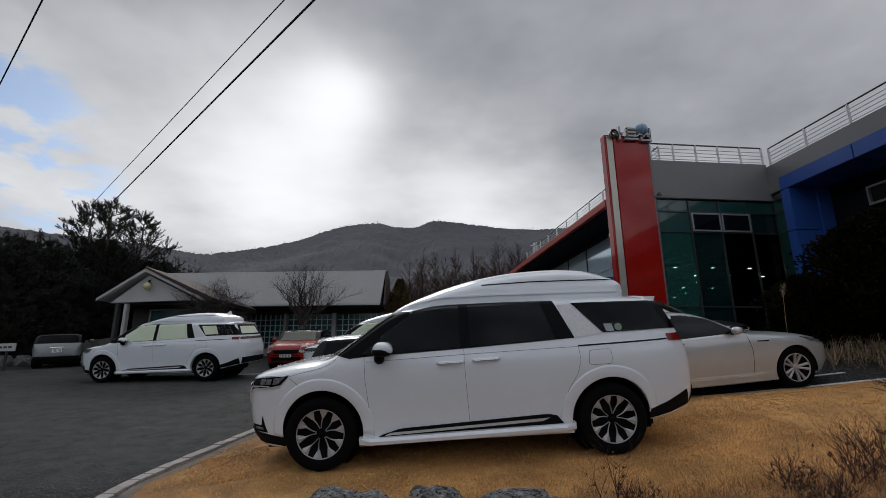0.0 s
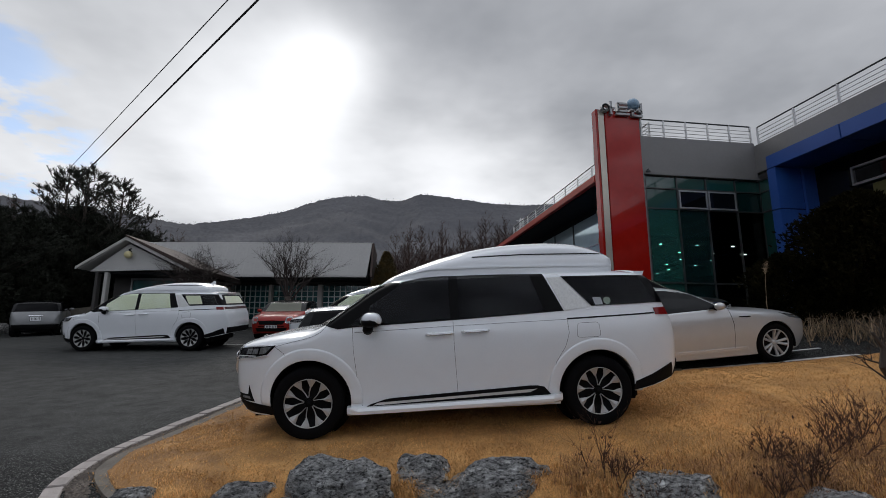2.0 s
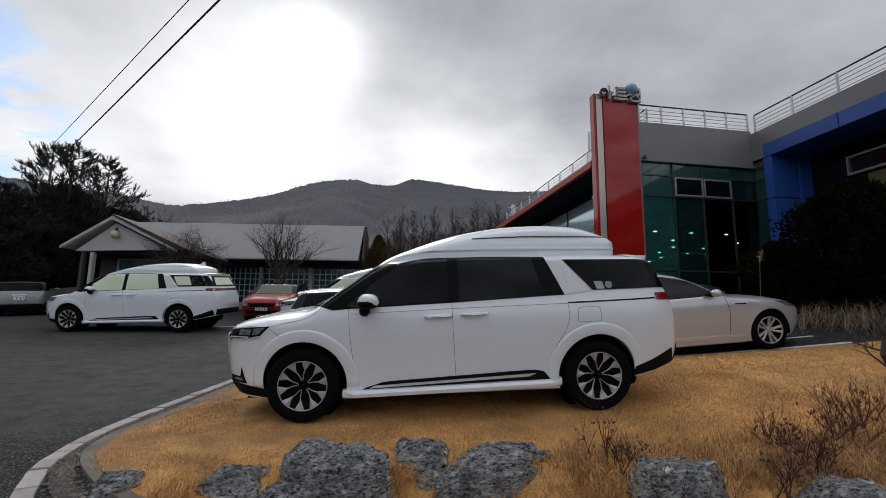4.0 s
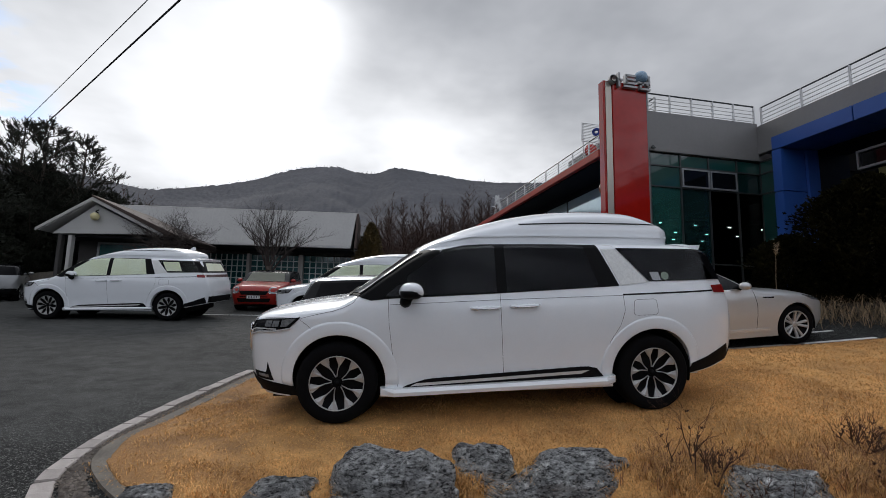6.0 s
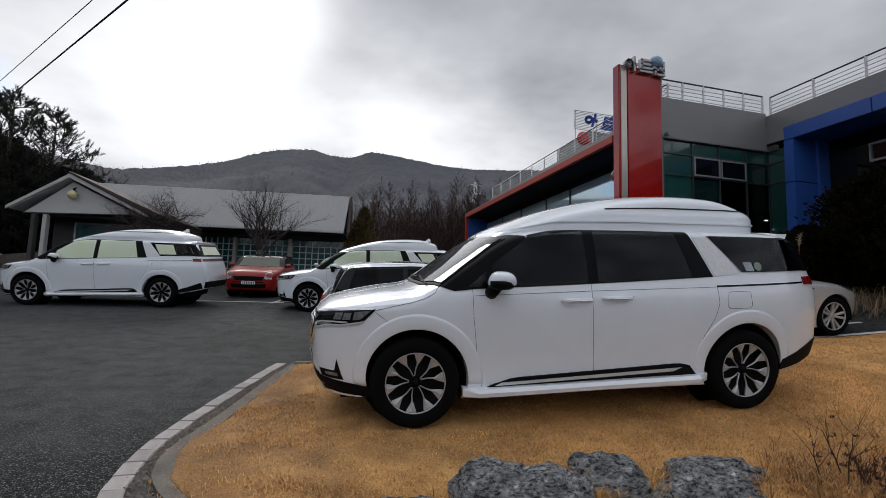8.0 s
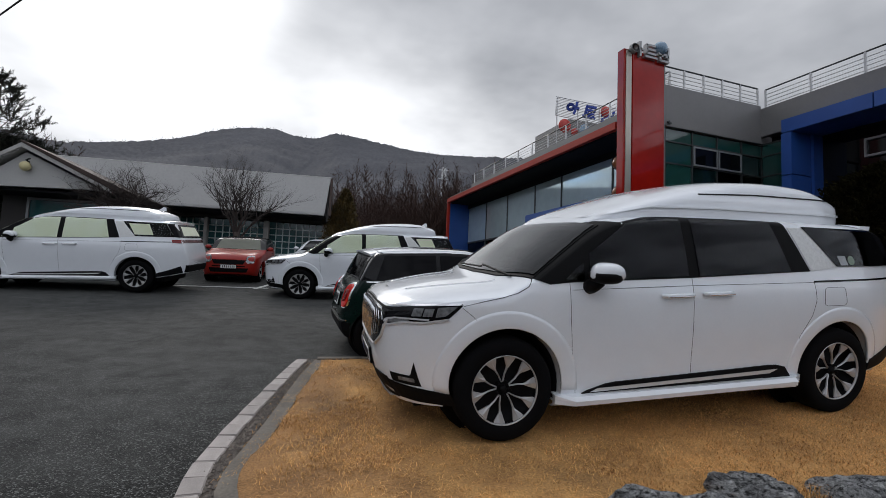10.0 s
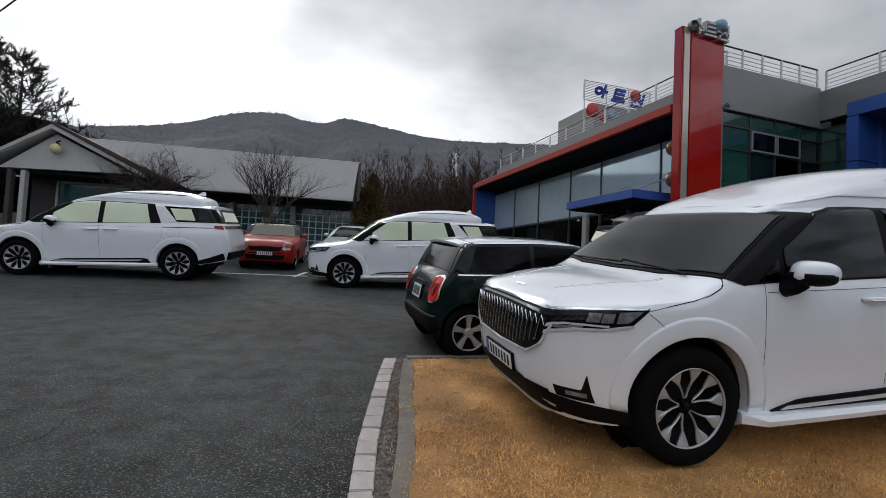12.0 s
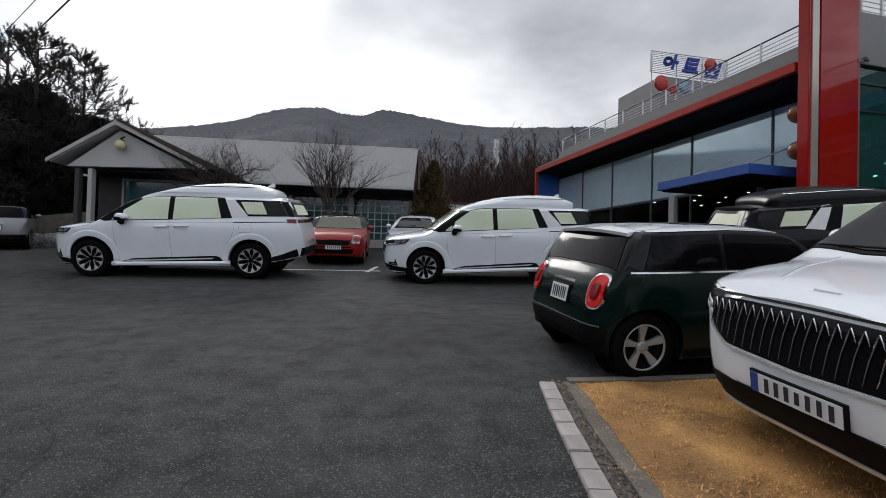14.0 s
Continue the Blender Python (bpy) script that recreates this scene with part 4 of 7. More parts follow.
structure("eaves_hut", box(-12.0, -0.1, 23.3, 24.95, 4.27, 4.33), SHADE_BLACK, "underside of the roof with shade in its near-black colour")
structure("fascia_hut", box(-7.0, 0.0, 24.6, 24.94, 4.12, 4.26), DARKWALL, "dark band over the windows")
hut_posts = [(-7.55, -7.4), (-5.3, -5.16), (-2.8, -2.58), (-0.22, -0.05)]
for a, b in hut_posts:
    structure("pillar_hut", box(a, b, 24.55, 24.95, 1.4, 4.12, 0.01), POSTPAINT, "pale painted pillar between lattice windows")
for (_, a), (b, _) in zip(hut_posts, hut_posts[1:]):
    win = thing("window_lattice", Matrix(), "teal window with a pale lattice of thin bars", "window")
    tagged(win, kind="structure")
    part("pane", box(a + 0.01, b - 0.01, 24.86, 24.9, 2.35, 4.1, 0.004), HUTGLASS, win)
    cols = 8
    for k in range(1, cols):
        x = a + (b - a) * k / cols
        part("bar", box(x - 0.022, x + 0.022, 24.82, 24.858, 2.36, 4.09), LATTICE, win)
    for k in range(1, 6):
        z = 2.35 + 1.75 * k / 6
        part("bar", box(a + 0.02, b - 0.02, 24.815, 24.853, z - 0.020, z + 0.020), LATTICE, win)
structure("sill_wall_hut", box(-7.5, -0.05, 24.7, 24.95, 1.3, 2.34), WHITEWALL, "pale wall under the lattice windows")

for ob in set(bpy.data.objects) - before_hut:
    if ob.parent is None:
        ob.matrix_world = pose(0, 24, 0, 0, 0, -8) @ pose(0, -24, 0) @ ob.matrix_world
structure("yard_wall", box(2.8, 4.6, 28.9, 29.1, 1.5, 4.55, 0.01), WHITEWALL, "pale yard wall with a reddish coping")
structure("yard_wall_coping", box(2.75, 4.65, 28.85, 29.15, 4.554, 4.66, 0.01), BROWNTILE, "reddish coping on the yard wall")
structure("ramp_wall", prism([(-15.0, 1.2), (-12.6, 1.2), (-12.6, 3.05), (-15.0, 2.72)], "y", 25.6, 25.9), EDGING, "pale sloping concrete wall beside the pines")
before_porch = set(bpy.data.objects)
# gabled porch
structure("wall_porch_gable", prism([(-11.05, 4.03), (-7.45, 4.12), (-9.6, 5.16)], "y", 20.32, 20.5), WHITEWALL, "white gable wall of the porch")
for name, outline in (("roof_porch_left", [(-11.35, 4.10), (-9.6, 5.24), (-9.6, 5.40), (-11.45, 4.20)]), ("roof_porch_right", [(-9.6, 5.30), (-7.0, 4.02), (-6.9, 4.12), (-9.6, 5.42)])):
    structure(name, prism(outline, "y", 20.1, 24.9), WHITEROOF if "left" in name else BROWNTILE, "sloping porch roof with a pale edge")
structure("verge_porch", prism([(-11.45, 4.08), (-9.6, 5.26), (-7.0, 4.0), (-7.0, 4.10), (-9.6, 5.39), (-11.45, 4.19)], "y", 20.04, 20.098), POSTPAINT, "pale verge board of the porch")
structure("roof_porch_tiles", prism([(-9.6, 5.405), (-6.75, 4.02), (-6.6, 4.12), (-9.6, 5.47)], "y", 20.0, 24.0), BROWNTILE, "brown tiled porch roof edge")
structure("ceiling_porch", box(-11.1, -7.4, 20.5, 24.9, 3.95, 4.02), SHADE_BLACK, "porch ceiling with shade in its near-black colour")
for x in (-10.78, -10.42):
    structure("column_porch", box(x - 0.065, x + 0.065, 20.35, 20.55, 1.3, 4.0, 0.01), POSTPAINT if x > -10.6 else DARKWALL, "square porch column")
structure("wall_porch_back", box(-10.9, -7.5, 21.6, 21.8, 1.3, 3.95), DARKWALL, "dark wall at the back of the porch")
structure("door_frame_porch", frame_bars(-10.15, -7.6, 1.4, 3.9, 0.07, 21.5, 21.6), WINFRAME, "aluminium frame of the glazed porch door")
structure("door_glass_porch", box(-10.07, -7.68, 21.54, 21.57, 1.45, 3.82), HUTGLASS, "teal glass of the porch door")
structure("door_rail_porch", box(-10.0, -6.9, 21.44, 21.5, 2.85, 3.0), POSTPAINT, "pale rail across the porch glazing")
globe = thing("porch_lamp", pose(-9.5, 20.15, 4.68), "pale yellow globe lamp on the porch gable", "lamp")
bm = bmesh.new()
bmesh.ops.create_uvsphere(bm, u_segments=20, v_segments=12, radius=0.15, matrix=Matrix.Translation((0, 0, 0)))
part("globe", bm, mat("cream_globe", (0.62, 0.55, 0.30), 0.35, vary=0.06), globe, "", True)
part("bracket", tube([(0, 0.16, 0.16), (0, 0.02, 0.2), (0.12, -0.02, 0.24)], 0.025, 8), BLACK, globe)
for ob in set(bpy.data.objects) - before_porch:
    if ob.parent is None:
        ob.matrix_world = pose(-9.6, 20.3, 0, 0, 0, -8) @ pose(9.6, -20.3, 0) @ ob.matrix_world

# ---- vehicles ----
class Shell:
    """A car body: at each place along the length a half width, a top and a floor; the flank leans by height. x runs from the nose to the tail."""

    def __init__(self, length, width, top, floor, flank, cap, nose, tail, round_k=2.4):
        self.length, self.k = length, round_k
        self.w, self.t, self.f = curve_at(width), curve_at(top), curve_at(floor)
        self.p, self.r = curve_at(flank), curve_at(cap)
        self.nose, self.tail = curve_at(nose), curve_at(tail)

    def half(self, x, z):
        top, r = self.t(x), self.r(x)
        r = min(r, (top - self.f(x)) * 0.6)
        s = (z - (top - r)) / r
        end = 0.0 if s >= 1 else 1.0 if s <= 0 else (1 - s**self.k) ** (1 / self.k)
        return self.w(x) * self.p(z) * end

    def bent(self, x, y, z):
        a, b = min(max(x / 0.9, 0), 1), min(max((self.length - x) / 0.9, 0), 1)
        a, b = a * a * (3 - 2 * a), b * b * (3 - 2 * b)
        return Vector((x + self.nose(z) * (1 - a) - self.tail(z) * (1 - b), y, z))

    def side(self, x, z, s, off):
        return self.bent(x, s * (self.half(x, z) + off), z)

    def over(self, x, y, off):
        lo, hi = self.t(x) - self.r(x) * 1.5, self.t(x)
        for _ in range(30):
            mid = (lo + hi) / 2
            lo, hi = (mid, hi) if self.half(x, mid) > abs(y) else (lo, mid)
        return self.bent(x, y, lo + off)

    def ahead(self, y, z, off):
        lo, hi = 0.0, 1.3
        for _ in range(30):
            mid = (lo + hi) / 2
            lo, hi = (lo, mid) if self.half(mid, z) > abs(y) else (mid, hi)
        return self.bent(hi, y, z) + Vector((-off, 0, 0))

    def behind(self, y, z, off):
        lo, hi = self.length - 1.3, self.length
        for _ in range(30):
            mid = (lo + hi) / 2
            lo, hi = (mid, hi) if self.half(mid, z) > abs(y) else (lo, mid)
        return self.bent(lo, y, z) + Vector((off, 0, 0))

    def mesh(self, stations=70, rows=18, caps=9):
        bm = bmesh.new()
        xs = [self.length * (0.5 - 0.5 * math.cos(math.pi * i / (stations - 1))) * 0.35 + 0.65 * self.length * i / (stations - 1) for i in range(stations)]
        rings = []
        for x in xs:
            top, low = self.t(x), self.f(x)
            r = min(self.r(x), (top - low) * 0.6)
            zs = [low + (top - r - low) * i / rows for i in range(rows)]
            pts = [(self.half(x, z), z) for z in zs]
            for i in range(caps):
                a = math.pi / 2 * i / caps
                z = top - r + r * math.sin(a) ** (2 / self.k)
                pts.append((self.half(x, z), z))
            ring = [bm.verts.new(self.bent(x, -y, z)) for y, z in pts] + [bm.verts.new(self.bent(x, 0, top))] + [bm.verts.new(self.bent(x, y, z)) for y, z in pts[::-1]]
            rings.append(ring)
        for a, b in zip(rings, rings[1:]):
            n = len(a)
            for i in range(n):
                bm.faces.new((a[i], a[(i + 1) % n], b[(i + 1) % n], b[i]))
        bm.faces.new(rings[0])
        bm.faces.new(rings[-1][::-1])
        bmesh.ops.recalc_face_normals(bm, faces=bm.faces)
        return bm

    def plate(self, how, lo, hi, s=-1, off=0.004, thick=0.012, n=14, m=6):
        """A plate on the body between two lines, given in that side's own two measures."""
        a, b = resample(lo, n), resample(hi, n)
        place = {"side": lambda u, v, o: self.side(u, v, s, o), "over": self.over, "ahead": self.ahead, "behind": self.behind}[how]
        outer = [[place(*(a[j] + (b[j] - a[j]) * i / (m - 1)), off) for j in range(n)] for i in range(m)]
        inner = [[place(*(a[j] + (b[j] - a[j]) * i / (m - 1)), off - thick) for j in range(n)] for i in range(m)]
        return slab(outer, inner)

    def line(self, how, pts, width, s=-1, off=0.002, n=24, thick=0.008):
        p = resample(pts, n)
        d = np.gradient(p, axis=0)
        d /= np.linalg.norm(d, axis=1)[:, None] + 1e-9
        side = np.stack([-d[:, 1], d[:, 0]], 1) * width / 2
        place = {"side": lambda u, v, o: self.side(u, v, s, o), "over": self.over, "ahead": self.ahead, "behind": self.behind}[how]
        outer = [[place(*(p[j] + side[j] * k), off) for j in range(n)] for k in (-1, 1)]
        inner = [[place(*(p[j] + side[j] * k), off - thick) for j in range(n)] for k in (-1, 1)]
        return slab(outer, inner)


def cut_arches(bm, wheels, radius, inner):
    """The body with round wheel arches taken out of both flanks."""
    me = bpy.data.meshes.new("uncut")
    bm.to_mesh(me)
    bm.free()
    ob = new("uncut", me)
    cb = bmesh.new()
    for x, z in wheels:
        for s in (-1, 1):
            lathe([(radius, s * inner), (radius, s * 1.3)], 40, cb, (x, 0, z))
    bmesh.ops.recalc_face_normals(cb, faces=cb.faces)
    cm = bpy.data.meshes.new("cutter")
    cb.to_mesh(cm)
    cb.free()
    cutter = new("cutter", cm)
    mod = ob.modifiers.new("cut", "BOOLEAN")
    mod.operation, mod.object, mod.solver = "DIFFERENCE", cutter, "EXACT"
    done = bpy.data.meshes.new_from_object(ob.evaluated_get(bpy.context.evaluated_depsgraph_get()))
    out = bmesh.new()
    out.from_mesh(done)
    for o in (ob, cutter):
        bpy.data.objects.remove(o)
    for d in (me, cm, done):
        bpy.data.meshes.remove(d)
    return out


def shade_by_angle(ob, degrees=32):
    me = ob.data
    me.polygons.foreach_set("use_smooth", [True] * len(me.polygons))
    bm = bmesh.new()
    bm.from_mesh(me)
    for e in bm.edges:
        if len(e.link_faces) == 2 and e.calc_face_angle(0) > radians(degrees):
            e.smooth = False
    bm.to_mesh(me)
    bm.free()


WHEELS = {}


def wheel_meshes(style, r, rim, width):
    key = (style, r, rim, width)
    if key in WHEELS:
        return WHEELS[key]
    w = width / 2
    tyre = lathe([(rim - 0.01, -w * 0.8), (rim + 0.012, -w), (r - 0.035, -w * 1.02), (r - 0.008, -w * 0.84), (r, -w * 0.55), (r, w * 0.55), (r - 0.008, w * 0.84), (r - 0.035, w * 1.02), (rim + 0.012, w), (rim - 0.01, w * 0.8)], 48, ring=True)
    dish = lathe([(0.02, -w * 0.35), (rim * 0.55, -w * 0.25), (rim * 0.9, -w * 0.12), (rim - 0.004, -w * 0.8), (rim + 0.004, -w * 0.8), (rim + 0.004, w * 0.75), (0.02, w * 0.75)], 40)
    edge = 0.004 if style == "petal" else 0.012
    lip = lathe([(rim - edge, -w * 0.93), (rim + 0.004, -w * 1.0), (rim + 0.008, -w * 0.9), (rim - edge * 0.6, -w * 0.8)], 48, ring=True)
    spokes = bmesh.new()
    count, inner, outer, shape = {"petal": (10, 0.05, 0.0, ((0.0, 0.0045), (0.3, 0.0045), (0.54, 0.006), (0.63, 0.012), (0.97, 0.043), (1.0, 0.043))), "five": (5, 0.03, 0.0, ((0.0, 0.020), (0.3, 0.022), (0.6, 0.029), (0.85, 0.038), (1.0, 0.034))), "twin": (10, 0.04, 0.0, ((0.0, 0.018), (0.5, 0.017), (1.0, 0.022)))}[style]
    for k in range(count):
        a = 2 * math.pi * (k + 0.5) / count
        lean = 0.0
        if style == "petal":
            lean = -0.20 * (1 if k % 2 else -1)
        elif style == "twin":
            a += 0.10 * (1 if k % 2 else -1)
        rows = []
        for f, hw in shape:
            rr = inner + (rim - 0.006 - inner) * f
            b = a + lean * max(0.0, 1 - f / 0.62)
            c, s = math.cos(b), math.sin(b)
            yy = -w * (0.62 + 0.28 * f)
            rows.append([(rr * c - u * s, yy + (0.006 if abs(u) > 0 else 0), rr * s + u * c) for u in (-hw, 0, hw)])
        slab(rows, [[(x, y + (0.010 if style == "petal" else 0.03), z) for x, y, z in row] for row in rows], spokes)
    cap_r = 0.55 if style == "petal" else 1.0
    hub = lathe([(0.008, -w * 0.72), (0.028 * cap_r, -w * 0.70), (0.045 * cap_r, -w * 0.64), (0.055 * cap_r, -w * 0.4), (0.008, -w * 0.3)], 24)
    for k in range(5):
        a = 2 * math.pi * k / 5
        lathe([(0.004, -w * 0.74), (0.009, -w * 0.72), (0.009, -w * 0.4)], 8, hub, (0.052 * math.cos(a), 0, 0.052 * math.sin(a)))
    bright = ALLOY
    made = [("tyre", mesh_of("tyre", tyre, RUBBER, True)), ("barrel", mesh_of("barrel", dish, BLACK, True)), ("lip", mesh_of("lip", lip, bright, True)), ("rim", mesh_of("rim", spokes, bright)), ("hub_cap", mesh_of("hub_cap", hub, BLACK if style == "petal" else bright, True))]
    WHEELS[key] = made
    return made


def add_wheels(car, spots, style, r, rim, width, y):
    for n, (x, z) in enumerate(spots):
        for s in (-1, 1):
            hub = new("wheel")
            hub.empty_display_size = 0.1
            hub.parent = car
            hub.matrix_basis = pose(x, s * y, z, 0, 17 * n + 8, 0) if s < 0 else pose(x, s * y, z, 0, 17 * n, 180)
            for name, me in wheel_meshes(style, r, rim, width):
                ob = new(name, me)
                ob.parent = hub


def liner(x, z, radius, s, y0, y1):
    """Dark half shell inside a wheel arch."""
    angles = np.linspace(-0.25, math.pi + 0.25, 25)
    outer = [[(x + radius * math.cos(a), s * y, z + radius * math.sin(a)) for a in angles] for y in (y0, y1)]
    inner = [[(x + (radius - 0.008) * math.cos(a), s * y, z + (radius - 0.008) * math.sin(a)) for a in angles] for y in (y0, y1)]
    bm = slab(outer, inner)
    back = prism([(x + radius * math.cos(a), z + radius * math.sin(a)) for a in np.linspace(0, 2 * math.pi, 25)[:-1]], "y", s * (y0 - 0.004), s * y0)
    return join(bm, back)


def stand(front, rear, overhang, r, y, facing=-1):
    """The pose of a car whose near wheels have those hubs. facing -1: nose towards -x; +1: nose towards +x."""
    f, b = Vector(front), Vector(rear)
    d = (b - f).normalized()
    across = Vector((0, 1, 0.084)) * (1 if facing < 0 else -1)
    up = d.cross(across).normalized()
    across = up.cross(d)
    m = Matrix((d, across, up)).transposed().to_4x4()
    near = -y
    m.translation = f - (m.to_3x3() @ Vector((overhang, near, r)))
    return m


def bars_on_plate(parent, face, width, height, blue, count=7):
    """A number plate with plain bars for its characters. face: places (u right, v up, off) on the plate."""

    def flat(u0, u1, v0, v1, off, thick, material, name, up):
        q = [face(u, v, o) for o in (off, off - thick) for u, v in ((u0, v0), (u1, v0), (u1, v1), (u0, v1))]
        bm = bmesh.new()
        vs = [bm.verts.new(p) for p in q]
        for idx in ((0, 1, 2, 3), (7, 6, 5, 4), (0, 4, 5, 1), (1, 5, 6, 2), (2, 6, 7, 3), (3, 7, 4, 0)):
            bm.faces.new([vs[i] for i in idx])
        return part(name, bm, material, up)

    w, h = width / 2, height / 2
    back = flat(-w - 0.012, w + 0.012, -h - 0.012, h + 0.012, 0.018, 0.02, BLACK, "number_plate", parent)
    flat(-w, w, -h, h, 0.022, 0.01, PLATE, "plate_face", back)
    if blue:
        flat(-w, -w + 0.045, -h, h, 0.024, 0.006, PLATE_BLUE, "plate_band", back)
    start = -w + (0.07 if blue else 0.03)
    step = (w - 0.02 - start) / count
    for k in range(count):
        tall = 0.30 if k == 3 else 0.36
        flat(start + step * (k + 0.30), start + step * (k + 0.70), -height * tall, height * tall, 0.025, 0.004, INK, "bar", back)


VAN = Shell(
    5.155,
    [(0, 0.42), (0.02, 0.56), (0.06, 0.675), (0.12, 0.76), (0.22, 0.838), (0.35, 0.895), (0.55, 0.950), (0.95, 0.985), (2.0, 0.9975), (3.8, 0.9975), (4.3, 0.975), (4.6, 0.94), (4.85, 0.885), (5.0, 0.83), (5.1, 0.77), (5.155, 0.68)],
    [(0, 0.95), (0.03, 0.980), (0.10, 1.005), (0.30, 1.045), (0.60, 1.085), (0.92, 1.12), (1.02, 1.155), (1.4, 1.40), (1.65, 1.565), (1.85, 1.655), (2.1, 1.69), (2.6, 1.715), (3.5, 1.715), (4.3, 1.70), (4.7, 1.675), (4.82, 1.645), (4.87, 1.57), (4.97, 1.40), (5.06, 1.2), (5.11, 1.05), (5.155, 0.85)],
    [(0, 0.25), (0.15, 0.25), (0.5, 0.25), (1.2, 0.24), (3.6, 0.25), (4.4, 0.34), (4.9, 0.40), (5.155, 0.46)],
    [(0.2, 0.925), (0.35, 0.950), (0.48, 0.958), (0.58, 0.969), (0.70, 0.984), (0.82, 0.995), (0.95, 1.0), (1.06, 0.992), (1.16, 0.972), (1.3, 0.937), (1.5, 0.880), (1.66, 0.825), (1.74, 0.79)],
    [(0, 0.06), (0.1, 0.07), (0.3, 0.10), (0.9, 0.11), (1.1, 0.09), (1.6, 0.09), (2.0, 0.11), (4.6, 0.10), (4.9, 0.12), (5.155, 0.16)],
    [(0.22, 0.20), (0.30, 0.15), (0.36, 0.11), (0.45, 0.08), (0.6, 0.065), (0.75, 0.065), (0.88, 0.08), (0.96, 0.11), (1.05, 0.13)],
    [(0.35, 0.20), (0.5, 0.13), (0.62, 0.10), (1.05, 0.10), (1.2, 0.11), (1.7, 0.12)],
)
VAN_BOX = Shell(
    4.42,
    [(0, 0.5), (1.62, 0.50), (1.72, 0.62), (1.9, 0.70), (2.2, 0.745), (3.0, 0.765), (4.0, 0.745), (4.25, 0.71), (4.36, 0.66), (4.42, 0.55)],
    [(0, 1.5), (1.62, 1.56), (1.75, 1.655), (2.0, 1.76), (2.4, 1.895), (2.8, 1.985), (3.2, 2.035), (3.6, 2.05), (3.95, 2.035), (4.1, 2.005), (4.25, 1.955), (4.36, 1.90), (4.41, 1.82), (4.42, 1.76)],
    [(0, 1.45), (1.62, 1.50), (2.0, 1.62), (4.42, 1.66)],
    [(1.5, 1.02), (1.70, 1.0), (1.80, 0.985), (1.86, 0.955), (1.9, 0.95), (2.05, 0.92)],
    [(0, 0.05), (1.62, 0.05), (2.0, 0.10), (2.6, 0.14), (4.2, 0.14), (4.42, 0.08)],
    [(1.4, 0.0), (2.1, 0.0)],
    [(1.6, 0.02), (1.75, 0.0), (2.1, 0.06)],
)


VAN_BOX_LOW = Shell(
    4.42,
    [(0, 0.5), (1.62, 0.50), (1.72, 0.62), (1.9, 0.70), (2.2, 0.745), (3.0, 0.765), (4.0, 0.745), (4.25, 0.71), (4.36, 0.66), (4.42, 0.55)],
    [(0, 1.5), (1.62, 1.56), (1.75, 1.65), (2.0, 1.735), (2.4, 1.85), (2.8, 1.925), (3.2, 1.965), (3.6, 1.98), (3.95, 1.967), (4.1, 1.945), (4.25, 1.90), (4.36, 1.86), (4.41, 1.80), (4.42, 1.75)],
    [(0, 1.45), (1.62, 1.50), (2.0, 1.62), (4.42, 1.66)],
    [(1.5, 1.02), (1.70, 1.0), (1.80, 0.985), (1.86, 0.955), (1.9, 0.95), (2.05, 0.92)],
    [(0, 0.05), (1.62, 0.05), (2.0, 0.09), (2.6, 0.11), (4.2, 0.11), (4.42, 0.08)],
    [(1.4, 0.0), (2.1, 0.0)],
    [(1.6, 0.02), (1.75, 0.0), (2.1, 0.06)],
)


def box_mesh(shell):
    """The raised roof, from its front lip to its tail."""
    bm = shell.mesh(60, 12, 9)
    bmesh.ops.bisect_plane(bm, geom=bm.verts[:] + bm.edges[:] + bm.faces[:], plane_co=(1.62, 0, 0), plane_no=(1, 0, 0), clear_inner=True)
    bmesh.ops.holes_fill(bm, edges=[e for e in bm.edges if e.is_boundary])
    return bm


FO, WB, TR, TY = 0.935, 3.09, 0.37, 0.955


